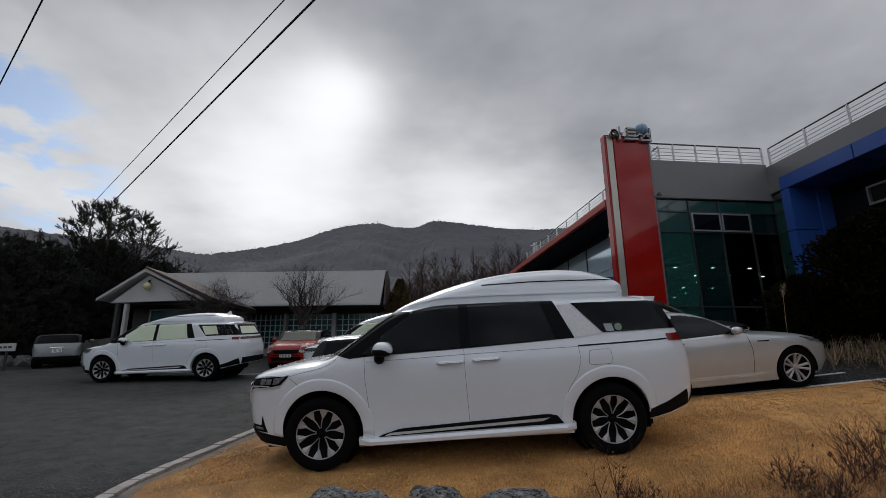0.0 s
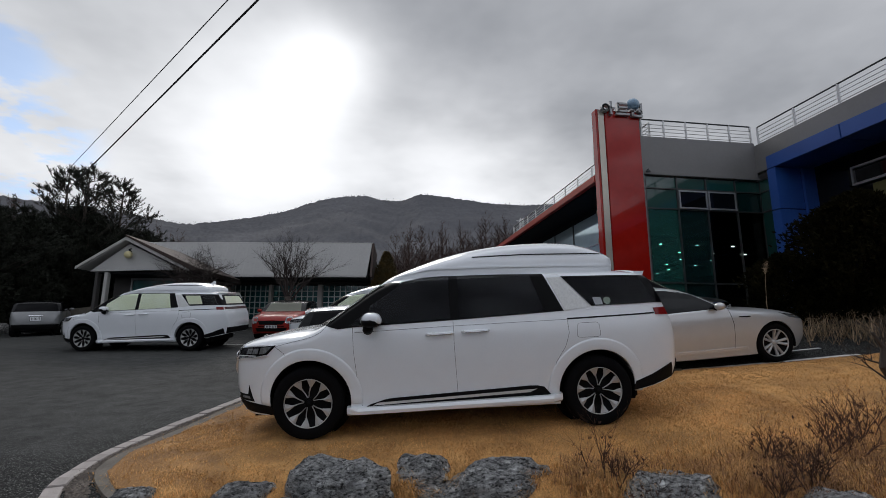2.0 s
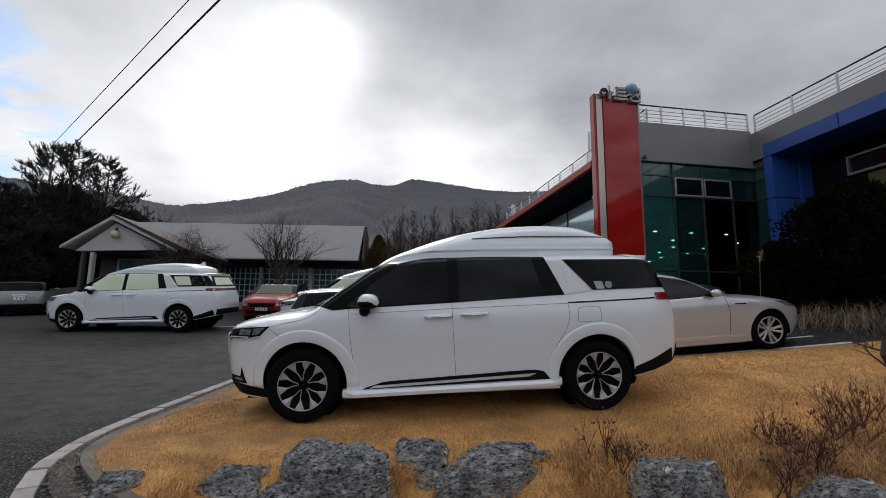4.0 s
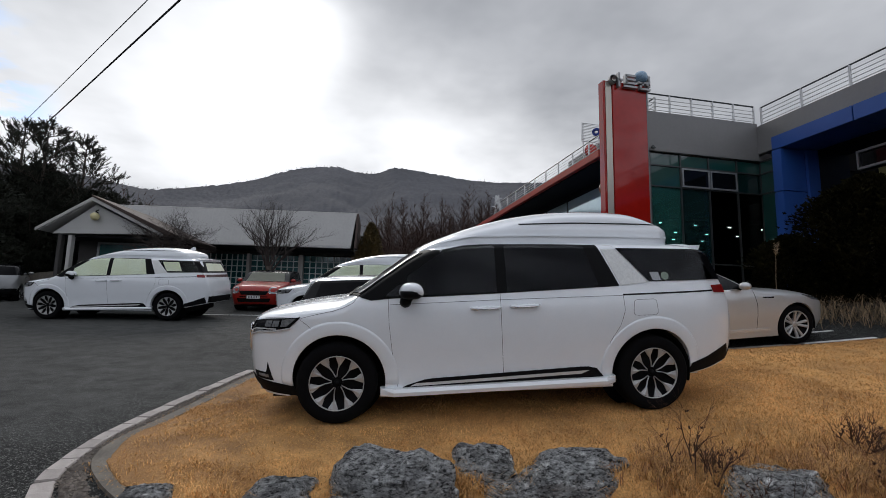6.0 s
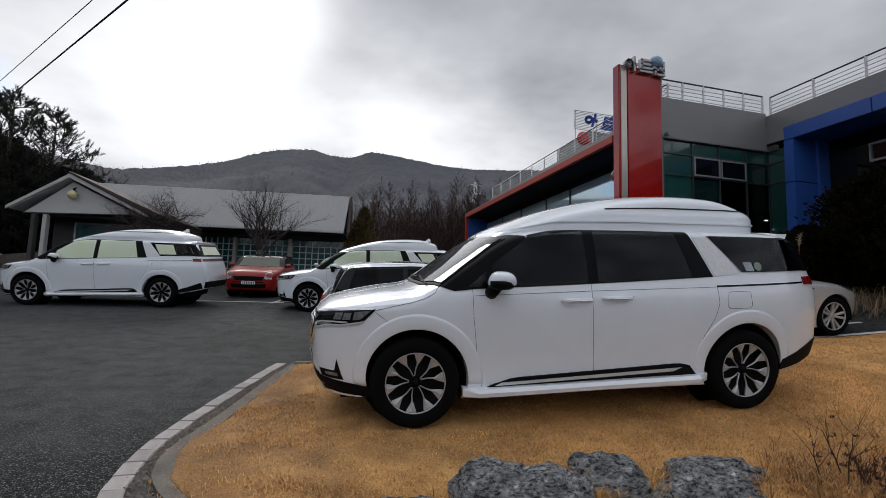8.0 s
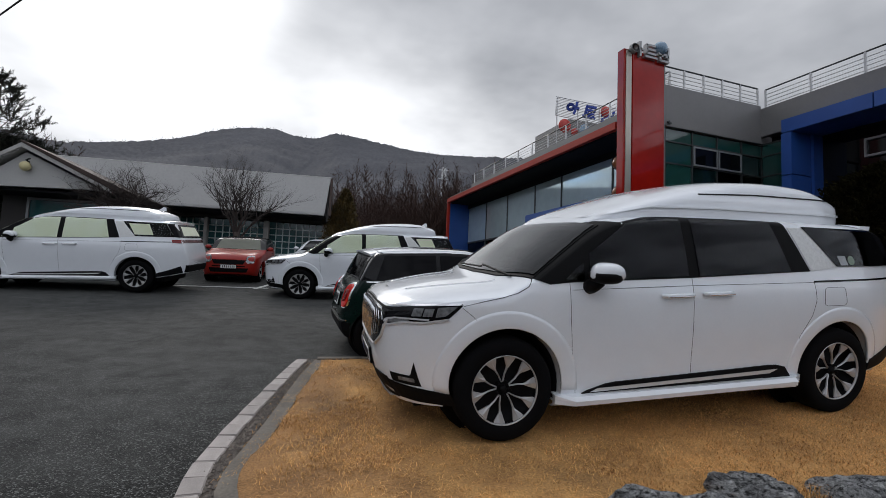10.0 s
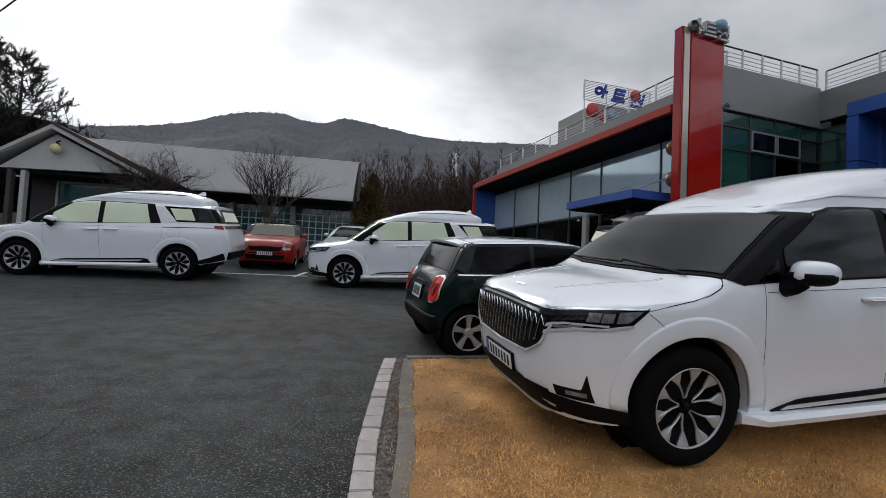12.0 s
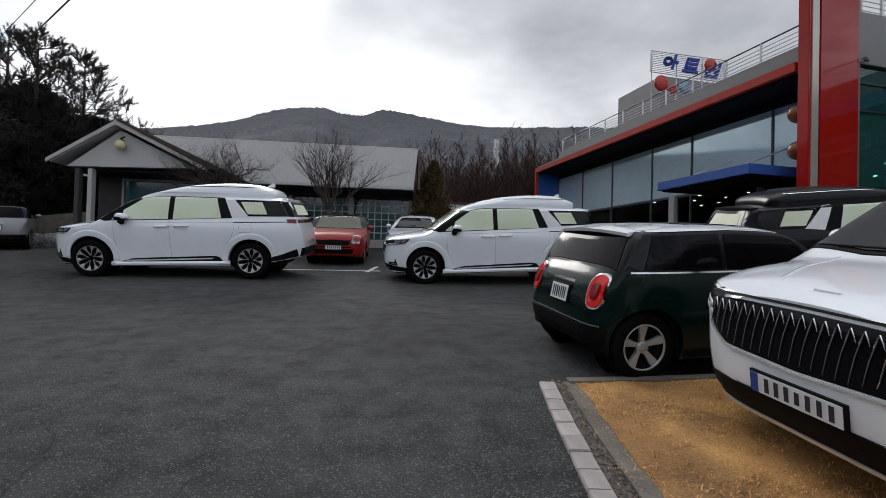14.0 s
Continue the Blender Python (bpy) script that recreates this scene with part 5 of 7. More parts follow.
def van(m, paint, lining, label, plate, group="", trim=W_PAINT):
    car = thing("minivan", m, label, "minivan", group)
    v = VAN
    wheels = [(FO, TR), (FO + WB, TR)]
    body = part("body", cut_arches(v.mesh(), wheels, 0.442, 0.62), paint, car)
    shade_by_angle(body)
    for x, z in wheels:
        for s in (-1, 1):
            part("wheel_liner", liner(x, z, 0.439, s, 0.63, 0.875), BLACK, body, "black wheel arch liner", True)
    add_wheels(car, wheels, "petal", TR, 0.243, 0.235, TY - 0.115)
    lid = VAN_BOX if lining == CABIN else VAN_BOX_LOW
    roof = part("roof_box", box_mesh(lid), paint, car, "raised aerodynamic roof box")
    shade_by_angle(roof, 40)
    part("under_tray", box(0.3, 4.55, -0.75, 0.75, 0.22, 0.42, 0.03), BLACK, car)
    for s in (-1, 1):
        # black pillar beside the windscreen
        part("front_pillar", v.plate("side", [(1.10, 1.165), (1.40, 1.376), (1.73, 1.604)], [(1.25, 1.118), (1.53, 1.328), (1.91, 1.590)], s, 0.006, 0.012, 40, 12), BLACK, car)
        # glass
        part("window_surround", v.plate("side", [(1.25, 1.12), (1.42, 1.135), (2.47, 1.175), (3.675, 1.235)], [(1.40, 1.245), (1.92, 1.598), (2.2, 1.652), (3.0, 1.656), (3.49, 1.648)], s, 0.004, 0.01, 50, 28), BLACK, car)
        for lo, hi in (([(1.56, 1.15), (2.43, 1.19)], [(1.58, 1.35), (1.66, 1.40), (1.93, 1.585), (2.15, 1.630), (2.43, 1.638)]), ([(2.53, 1.188), (3.46, 1.230)], [(2.53, 1.64), (3.34, 1.635)]), ([(1.36, 1.15), (1.52, 1.155)], [(1.42, 1.20), (1.52, 1.28)])):
            pane = part("side_window", v.plate("side", lo, hi, s, 0.012, 0.005, 34, 22), TINT if lining == CABIN else CLEAR, car)
            pane.visible_shadow = lining == CABIN
            # sheet behind the pane: pale cover, or CABIN black as the cabin's shade
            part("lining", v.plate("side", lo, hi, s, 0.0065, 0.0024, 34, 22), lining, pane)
        part("corner_panel", v.plate("side", [(3.685, 1.238), (3.98, 1.272)], [(3.505, 1.658), (3.66, 1.640)], s, 0.006, 0.014, 10, 8), SATIN, car, "brushed silver corner panel")
        q_lo, q_hi = [(3.99, 1.280), (4.86, 1.295)], [(3.69, 1.615), (4.62, 1.610)]
        pane = part("quarter_window", v.plate("side", q_lo, q_hi, s, 0.012, 0.005, 24, 20), TINT if lining == CABIN else CLEAR, car)
        pane.visible_shadow = lining == CABIN
        # near-black sheet in place of the shaded interior
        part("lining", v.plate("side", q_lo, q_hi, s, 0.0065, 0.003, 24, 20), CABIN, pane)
        if lining != CABIN:
            part("lining", v.plate("side", [(3.97, 1.32), (4.36, 1.325)], [(3.82, 1.57), (4.24, 1.57)], s, 0.0075, 0.003, 16, 6), lining, pane)
        if s < 0 and lining == CABIN:
            part("sticker", v.plate("side", [(4.035, 1.290), (4.125, 1.291)], [(4.010, 1.372), (4.105, 1.372)], s, 0.0145, 0.002, 4, 4), STICKER, pane, "small white window sticker")
            ring = [(4.175 + 0.042 * math.cos(a), 1.333 + 0.040 * math.sin(a)) for a in np.linspace(0, math.pi, 9)]
            part("sticker", v.plate("side", [(x, 2 * 1.333 - z) for x, z in ring], ring, s, 0.0145, 0.002, 9, 5), GREENDISC, pane, "round pale green window sticker")
        part("belt_line", v.line("side", [(3.70, 1.150), (4.80, 1.180)], 0.016, s, 0.003), GLOSSBLACK, car)
        part("tail_lamp", v.plate("side", [(4.82, 1.160), (5.05, 1.155)], [(4.80, 1.235), (5.01, 1.24)], s, 0.010, 0.02, 10, 5), REDLAMP, car, "red tail lamp")
        # seams
        for pts in ([(1.40, 1.13), (1.408, 0.9), (1.44, 0.62), (1.475, 0.40), (1.49, 0.32)], [(2.46, 1.17), (2.465, 0.9), (2.49, 0.45), (2.495, 0.30)], [(3.70, 1.15), (3.71, 1.0), (3.665, 0.86), (3.56, 0.70), (3.52, 0.55), (3.51, 0.35)], [(0.58, 0.965), (0.74, 0.998), (0.90, 1.028), (1.00, 1.058), (1.08, 1.10), (1.12, 1.15)], [(1.42, 1.08), (2.48, 1.115), (3.70, 1.143)], [(0.57, 0.955), (0.66, 0.90), (0.73, 0.84)]):
            part("seam", v.line("side", pts, 0.0032, s, 0.0008, 30), BLACK, body)
        fuel = [(3.80, 0.985), (3.81, 1.085), (3.83, 1.10), (4.03, 1.105), (4.05, 1.085), (4.06, 0.975), (4.04, 0.950), (3.82, 0.947), (3.80, 0.965), (3.80, 0.985)]
        if s < 0:
            part("fuel_flap_seam", v.line("side", fuel, 0.003, s, 0.0008, 40), BLACK, body)
        # rocker trim and step
        part("rocker_trim", v.plate("side", [(1.50, 0.300), (1.62, 0.295), (3.50, 0.345)], [(1.58, 0.335), (1.76, 0.388), (3.32, 0.460), (3.42, 0.440)], s, 0.016, 0.03, 24, 5), BLACK, car, "black rocker trim")
        part("rocker_strip", v.plate("side", [(1.60, 0.325), (3.26, 0.392)], [(1.66, 0.352), (3.34, 0.424)], s, 0.022, 0.02, 24, 3), BRIGHTTRIM, car, "bright rocker strip")
        step = bmesh.new()
        rows = []
        for x in np.linspace(1.33, 3.62, 20):
            e = min(x - 1.33, 3.62 - x) / 0.12
            out = 0.0 if e <= 0 else 0.085 * min(1, e)
            z = 0.245 + 0.022 * (x - 1.33)
            b = v.half(x, 0.33)
            rows.append([(x, s * (b - 0.05), z + 0.07), (x, s * (b + out * 0.7), z + 0.062), (x, s * (b + out), z + 0.035), (x, s * (b + out * 0.9), z), (x, s * (b - 0.05), z - 0.03)])
        slab(rows, [[(x, y - s * 0.04, z - 0.004) for x, y, z in row] for row in rows], step)
        board = part("side_step", step, trim, car, "white side step")
        part("step_tread", slab([[(x, s * (v.half(x, 0.33) + dy), 0.245 + 0.022 * (x - 1.33) + dz) for x in np.linspace(1.75, 3.2, 12)] for dy, dz in ((0.018, 0.0675), (0.052, 0.0605))], [[(x, s * (v.half(x, 0.33) + dy), 0.235 + 0.022 * (x - 1.33) + dz) for x in np.linspace(1.75, 3.2, 12)] for dy, dz in ((0.018, 0.0675), (0.052, 0.0605))]), SATIN, board)
        # arch flares: a raised rounded lip
        for x, z in wheels:
            arc = np.linspace(-0.05, math.pi + 0.05, 30)
            rows_o, rows_i = [], []
            for rad, o in ((0.441, 0.001), (0.447, 0.003), (0.50, 0.004), (0.54, 0.002), (0.565, 0.0006)):
                rows_o.append([v.side(x + rad * math.cos(a), max(z + rad * math.sin(a), 0.27), s, o) for a in arc])
                rows_i.append([v.side(x + rad * math.cos(a), max(z + rad * math.sin(a), 0.27), s, o - 0.02) for a in arc])
            part("arch_flare", slab(rows_o, rows_i), paint, body, "", True)
        # handles
        for x0, x1, z in ((2.17, 2.46, 1.035), (2.55, 2.84, 1.050)):
            y = v.half(2.5, z)
            grip = tube([(x0, s * (y + 0.002), z), (x0 + 0.03, s * (y + 0.03), z + 0.004), (x1 - 0.03, s * (y + 0.03), z + 0.010), (x1, s * (y + 0.002), z + 0.010)], [0.012, 0.017, 0.017, 0.012], 10)
            handle = part("door_handle", grip, paint, car, "", True)
            part("trim", tube([(x0 + 0.03, s * (y + 0.046), z - 0.004), (x1 - 0.03, s * (y + 0.046), z + 0.002)], 0.005, 6), CHROME, handle, "thin chrome insert")
        # door mirror
        mirror = bmesh.new()
        bmesh.ops.create_uvsphere(mirror, u_segments=24, v_segments=14, radius=1)
        for p in mirror.verts:
            q = Vector([math.copysign(abs(c) ** 0.72, c) for c in p.co])
            p.co = Vector((1.60 + 0.100 * q.x * (1 - 0.25 * q.z) + 0.03 * abs(q.y), s * (1.10 + 0.120 * q.y), 1.222 + 0.066 * q.z))
        cap = part("door_mirror", mirror, paint, car, "white door mirror", True)
        low = bmesh.new()
        bmesh.ops.create_uvsphere(low, u_segments=20, v_segments=10, radius=1)
        for p in low.verts:
            q = Vector([math.copysign(abs(c) ** 0.72, c) for c in p.co])
            p.co = Vector((1.605 + 0.104 * q.x, s * (1.10 + 0.123 * q.y), 1.198 + 0.062 * min(q.z, 0.25)))
        part("mirror_base", low, BLACK, cap, "", True)
        part("mirror_foot", tube([(1.56, s * 0.95, 1.10), (1.56, s * 1.03, 1.12), (1.58, s * 1.07, 1.16)], [0.06, 0.05, 0.05], 10), BLACK, cap, "", True)
        # head lamp: dark unit with a bright bracket
        lamp = part("head_lamp", v.plate("side", [(0.02, 0.775), (0.08, 0.815), (0.15, 0.838), (0.30, 0.846), (0.47, 0.872)], [(0.02, 0.925), (0.15, 0.948), (0.33, 0.962), (0.575, 0.972)], s, 0.006, 0.02, 16, 5), GLOSSBLACK, car, "dark angular head lamp")
        for x in (0.20, 0.28):
            part("lens", v.plate("side", [(x, 0.885), (x + 0.07, 0.888)], [(x, 0.94), (x + 0.07, 0.944)], s, 0.011, 0.01, 5, 4), LAMPGLASS, lamp)
        part("lens", v.plate("side", [(0.375, 0.885), (0.445, 0.893)], [(0.375, 0.952), (0.53, 0.964)], s, 0.010, 0.01, 6, 4), LAMPGLASS, lamp)
        part("light_bracket", v.line("side", [(0.012, 0.768), (0.06, 0.806), (0.14, 0.838), (0.30, 0.846), (0.478, 0.874)], 0.014, s, 0.016, 30, 0.02), BRIGHTTRIM, lamp, "bright light bracket")
        part("light_bracket", v.line("side", [(0.020, 0.805), (0.055, 0.848), (0.10, 0.864), (0.20, 0.868), (0.33, 0.866)], 0.011, s, 0.014, 24, 0.02), BRIGHTTRIM, lamp, "bright light bracket")
        part("bracket_plate", v.plate("side", [(0.045, 0.822), (0.19, 0.851)], [(0.055, 0.846), (0.185, 0.863)], s, 0.011, 0.012, 8, 4), LAMPGLASS, lamp, "frosted grey light guide")
        part("bonnet_strip", v.line("side", [(0.035, 0.940), (0.15, 0.958), (0.34, 0.970), (0.57, 0.978)], 0.009, s, 0.006, 20, 0.02), CHROME, lamp)
        part("bonnet_crease", v.line("over", [(0.20, s * 0.36), (0.55, s * 0.50), (0.97, s * 0.60)], 0.030, s, 0.0024, 30, 0.006), paint, body, "", True)
        # lower corner intake and lip
        part("fog_recess", v.plate("side", [(0.09, 0.405), (0.20, 0.395), (0.285, 0.390)], [(0.08, 0.470), (0.215, 0.462), (0.245, 0.56)], s, 0.004, 0.015, 14, 5), BLACK, car, "black fog lamp recess")
        part("fog_lamp", v.plate("side", [(0.13, 0.425), (0.24, 0.418)], [(0.13, 0.450), (0.24, 0.446)], s, 0.010, 0.01, 6, 3), LAMPGLASS, car)
        part("front_lip", v.plate("side", [(0.0, 0.290), (0.06, 0.285), (0.2, 0.272), (0.53, 0.258)], [(0.0, 0.420), (0.06, 0.408), (0.2, 0.385), (0.50, 0.345)], s, 0.008, 0.02, 12, 4), BLACK, car)
        part("lip_strip", v.line("side", [(0.005, 0.335), (0.03, 0.328), (0.06, 0.318)], 0.020, s, 0.016, 20, 0.02), BRIGHTTRIM, car, "bright strip on the front lip")
        part("rear_bumper_guard", v.plate("side", [(4.44, 0.355), (4.8, 0.395), (5.10, 0.46)], [(4.475, 0.45), (4.72, 0.51), (5.02, 0.62)], s, 0.010, 0.02, 12, 4), BLACK, car, "black rear bumper guard")
        wiper = [(1.045 + 0.01 * (s > 0), s * 0.35 - 0.38, 0), (1.055, s * 0.35, 0), (1.085, s * 0.35 + 0.36, 0)]
        part("wiper", tube([v.over(x, y, 0.02) for x, y, _ in wiper], 0.009, 6), BLACK, car)
        part("box_strip", lid.line("side", [(2.72, 1.86), (3.3, 1.878), (4.30, 1.872)], 0.012, s, 0.004), GLOSSBLACK if paint != K_PAINT else CHROME, roof)
        part("box_flange", lid.line("side", [(1.75, 1.645), (2.2, 1.735), (2.9, 1.745), (4.36, 1.735)], 0.02, s, 0.012, 30, 0.02), paint, roof)
    if lining != CABIN:
        part("antenna_fin", prism([(4.10, 1.93), (4.28, 1.93), (4.27, 2.01), (4.22, 2.02)], "y", -0.015, 0.015), paint, roof, "small roof fin")
    # windscreen
    screen_lo, screen_hi = [(1.14, -0.912), (1.04, -0.5), (1.015, 0.0), (1.04, 0.5), (1.14, 0.912)], [(1.70, -0.778), (1.68, -0.35), (1.675, 0.0), (1.68, 0.35), (1.70, 0.778)]
    part("screen_surround", v.plate("over", [(1.12, -0.93), (1.01, -0.5), (0.985, 0.0), (1.01, 0.5), (1.12, 0.93)], [(1.73, -0.797), (1.71, 0.0), (1.73, 0.797)], 1, 0.009, 0.014, 84, 12), BLACK, car)
    pane = part("windscreen", v.plate("over", screen_lo, screen_hi, 1, 0.019, 0.005, 60, 12), SCREEN if lining == CABIN else CLEAR, car)
    # with CABIN, the unlit interior is only this dark sheet
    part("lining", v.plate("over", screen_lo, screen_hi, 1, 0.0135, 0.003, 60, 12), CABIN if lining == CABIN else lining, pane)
    rear = part("rear_window", v.plate("behind", [(-0.70, 1.29), (0.70, 1.29)], [(-0.60, 1.60), (0.60, 1.60)], 1, 0.008, 0.012, 24, 8), HATCHGLASS, car)
    if lining != CABIN:
        part("lining", v.plate("behind", [(-0.58, 1.33), (0.58, 1.33)], [(-0.50, 1.55), (0.50, 1.55)], 1, 0.012, 0.004, 20, 6), lining, rear)
    for s in (-1, 1):
        part("corner_glass", v.plate("side", [(4.865, 1.293), (5.035, 1.288)], [(4.63, 1.608), (4.80, 1.60)], s, 0.008, 0.014, 12, 12), HATCHGLASS, car)
    part("rear_spoiler", slab([[(4.60, y, v.over(4.60, y * 0.9, 0).z + 0.004) for y in np.linspace(-0.70, 0.70, 15)], [(4.80 - 0.07 * (y / 0.7) ** 2, y, 1.655) for y in np.linspace(-0.70, 0.70, 15)]], [[(4.60, y, v.over(4.60, y * 0.9, 0).z - 0.03) for y in np.linspace(-0.70, 0.70, 15)], [(4.78 - 0.07 * (y / 0.7) ** 2, y, 1.60) for y in np.linspace(-0.70, 0.70, 15)]]), paint, car)
    part("light_bar", v.plate("behind", [(-0.72, 1.165), (0.72, 1.165)], [(-0.72, 1.235), (0.72, 1.235)], 1, 0.008, 0.02, 20, 4), DARKRED, car, "dark red tail light bar")
    part("rear_guard", v.plate("behind", [(-0.72, 0.47), (0.72, 0.47)], [(-0.74, 0.64), (0.74, 0.64)], 1, 0.012, 0.02, 20, 4), BLACK, car)
    # grille with curved bright ribs
    grille = part("grille", v.plate("ahead", [(-0.60, 0.71), (-0.46, 0.635), (0, 0.615), (0.46, 0.635), (0.60, 0.71)], [(-0.65, 0.885), (-0.4, 0.905), (0, 0.91), (0.4, 0.905), (0.65, 0.885)], 1, 0.006, 0.02, 30, 8), GLOSSBLACK, car, "black grille with bright curved ribs")
    for k in range(21):
        y = -0.60 + 1.18 * k / 20
        low = 0.645 + 0.08 * max(0, abs(y) - 0.34) / 0.26
        lean = 0.045 if y < 0.02 else 0.045
        shape = [(-0.030, 0.838), (-0.016, 0.868), (0.0, 0.892), (0.008, 0.870), (0.014, 0.83), (0.024, 0.78), (lean * 0.8, 0.71), (lean, low)]
        pts = [v.ahead(max(-0.63, min(0.63, y + u)), max(z - 0.02 * abs(y), low), 0.013) for u, z in shape]
        part("rib", tube(pts, [0.002, 0.004, 0.007, 0.006, 0.005, 0.004, 0.003, 0.002], 6), CHROME, grille)
    part("grille_trim", v.line("ahead", [(-0.68, 0.84), (-0.61, 0.71), (-0.47, 0.622), (0, 0.60), (0.47, 0.622), (0.61, 0.71), (0.68, 0.84)], 0.011, 1, 0.014, 40, 0.02), BRIGHTTRIM, grille)
    part("lower_intake", v.plate("ahead", [(-0.66, 0.275), (0.66, 0.275)], [(-0.64, 0.425), (0.64, 0.425)], 1, 0.006, 0.02, 24, 5), BLACK, car, "black lower intake")
    part("skid_plate", v.plate("ahead", [(-0.56, 0.252), (0.56, 0.252)], [(-0.62, 0.274), (0.62, 0.274)], 1, 0.020, 0.03, 24, 3), BRIGHTTRIM, car, "bright skid strip")
    part("emblem", tube([v.over(0.10, y, 0.004) for y in (-0.07, 0.07)], 0.007, 6), CHROME, car)
    part("bonnet_gap", v.line("ahead", [(-0.70, 0.915), (-0.4, 0.928), (0, 0.932), (0.4, 0.928), (0.70, 0.915)], 0.012, 1, 0.003, 30), BLACK, body)
    if plate:
        bars_on_plate(car, lambda u, w, o: v.ahead(0, 0.485 + w, o + 0.004) + Vector((0.0, -u, 0)), 0.50, 0.105, True)
    return car


V1 = stand((-0.46, 5.368, 0.83), (2.615, 5.109, 0.944), FO, TR, TY)
V2 = stand((-8.105, 15.276, 1.434), (-5.05, 14.813, 1.465), FO, TR, TY)
V3 = stand((-1.47, 14.43, 1.425), (1.59, 14.1, 1.52), FO, TR, TY)
VB = stand((7.18, 9.64, 1.62), (4.33, 10.80, 1.40), FO, TR, -TY, 1)
van(V1, W_PAINT, CABIN, "pearl white high-roof minivan with dark tinted windows parked on dry lawn", True, "white high-roof minivans")
van(V2, W_PAINT, CREAM, "pearl white high-roof minivan with pale covered windows on the asphalt", False, "white high-roof minivans")
van(V3, W_PAINT, CREAM, "pearl white high-roof minivan with pale covered windows beside the red hatchback", False, "white high-roof minivans")
van(VB, K_PAINT, CREAM, "black high-roof minivan with pale covered windows before the entrance", False, "", K_PAINT)


def small_car(name, m, shell, spec, paint, label, category):
    car = thing(name, m, label, category)
    v = shell
    wheels = [(spec["fo"], spec["r"]), (spec["fo"] + spec["wb"], spec["r"])]
    whole = cut_arches(v.mesh(60, 14, 8), wheels, spec["r"] + 0.045, spec["wy"] - 0.30)
    if "greenhouse" in spec:
        upper = whole.copy()
        for bm, below in ((whole, False), (upper, True)):
            bmesh.ops.bisect_plane(bm, geom=bm.verts[:] + bm.edges[:] + bm.faces[:], plane_co=(0, 0, spec["greenhouse"]), plane_no=(0, 0, 1), clear_inner=below, clear_outer=not below)
        shade_by_angle(part("greenhouse", upper, GLOSSBLACK, car, "black pillars and roof frame"))
    body = part("body", whole, paint, car)
    shade_by_angle(body)
    for x, z in wheels:
        for s in (-1, 1):
            part("wheel_liner", liner(x, z, spec["r"] + 0.042, s, spec["wy"] - 0.29, spec["wy"] - 0.03), BLACK, body, "black wheel arch liner", True)
    add_wheels(car, wheels, spec["style"], spec["r"], spec["rim"], 0.20, spec["wy"] - 0.11)
    part("under_tray", box(0.3, v.length - 0.3, -0.6, 0.6, 0.16, 0.36, 0.03), BLACK, car)
    for name_, how, lo, hi, material, off in spec["plates"]:
        for s in ((-1, 1) if how == "side" else (1,)):
            part(name_, v.plate(how, lo, hi, s, off, 0.014, 16, 7), material, car)
    for how, pts, width, material in spec["lines"]:
        for s in ((-1, 1) if how == "side" else (1,)):
            part("trim_line" if material == CHROME else "seam", v.line(how, pts, width, s, 0.003 if material == CHROME else 0.0012), material, car)
    for s in (-1, 1):
        x, z = spec["mirror"]
        bm = bmesh.new()
        bmesh.ops.create_uvsphere(bm, u_segments=16, v_segments=10, radius=1)
        y = v.half(x, z - 0.05)
        for p in bm.verts:
            q = p.co
            p.co = Vector((x + 0.08 * q.x, s * (y + 0.11 + 0.10 * q.y), z + 0.065 * q.z))
        cap = part("door_mirror", bm, paint, car, "", True)
        part("mirror_foot", tube([(x, s * (y - 0.03), z - 0.06), (x, s * (y + 0.06), z - 0.02)], 0.03, 8), BLACK, cap)
        for hx, hz in spec["handles"]:
            y = v.half(hx, hz)
            part("door_handle", tube([(hx, s * y, hz), (hx + 0.03, s * (y + 0.028), hz), (hx + 0.16, s * (y + 0.028), hz + 0.004), (hx + 0.19, s * y, hz + 0.004)], 0.012, 8), CHROME, car, "", True)
    if "front_plate" in spec:
        z, w, h = spec["front_plate"]
        bars_on_plate(car, lambda a, b, o: v.ahead(0, z + b, o + 0.004) + Vector((0.0, -a, 0)), w, h, False)
    if "rear_plate" in spec:
        z, w, h = spec["rear_plate"]
        bars_on_plate(car, lambda a, b, o: v.behind(0, z + b, o + 0.004) + Vector((0.0, a, 0)), w, h, False)
    return car


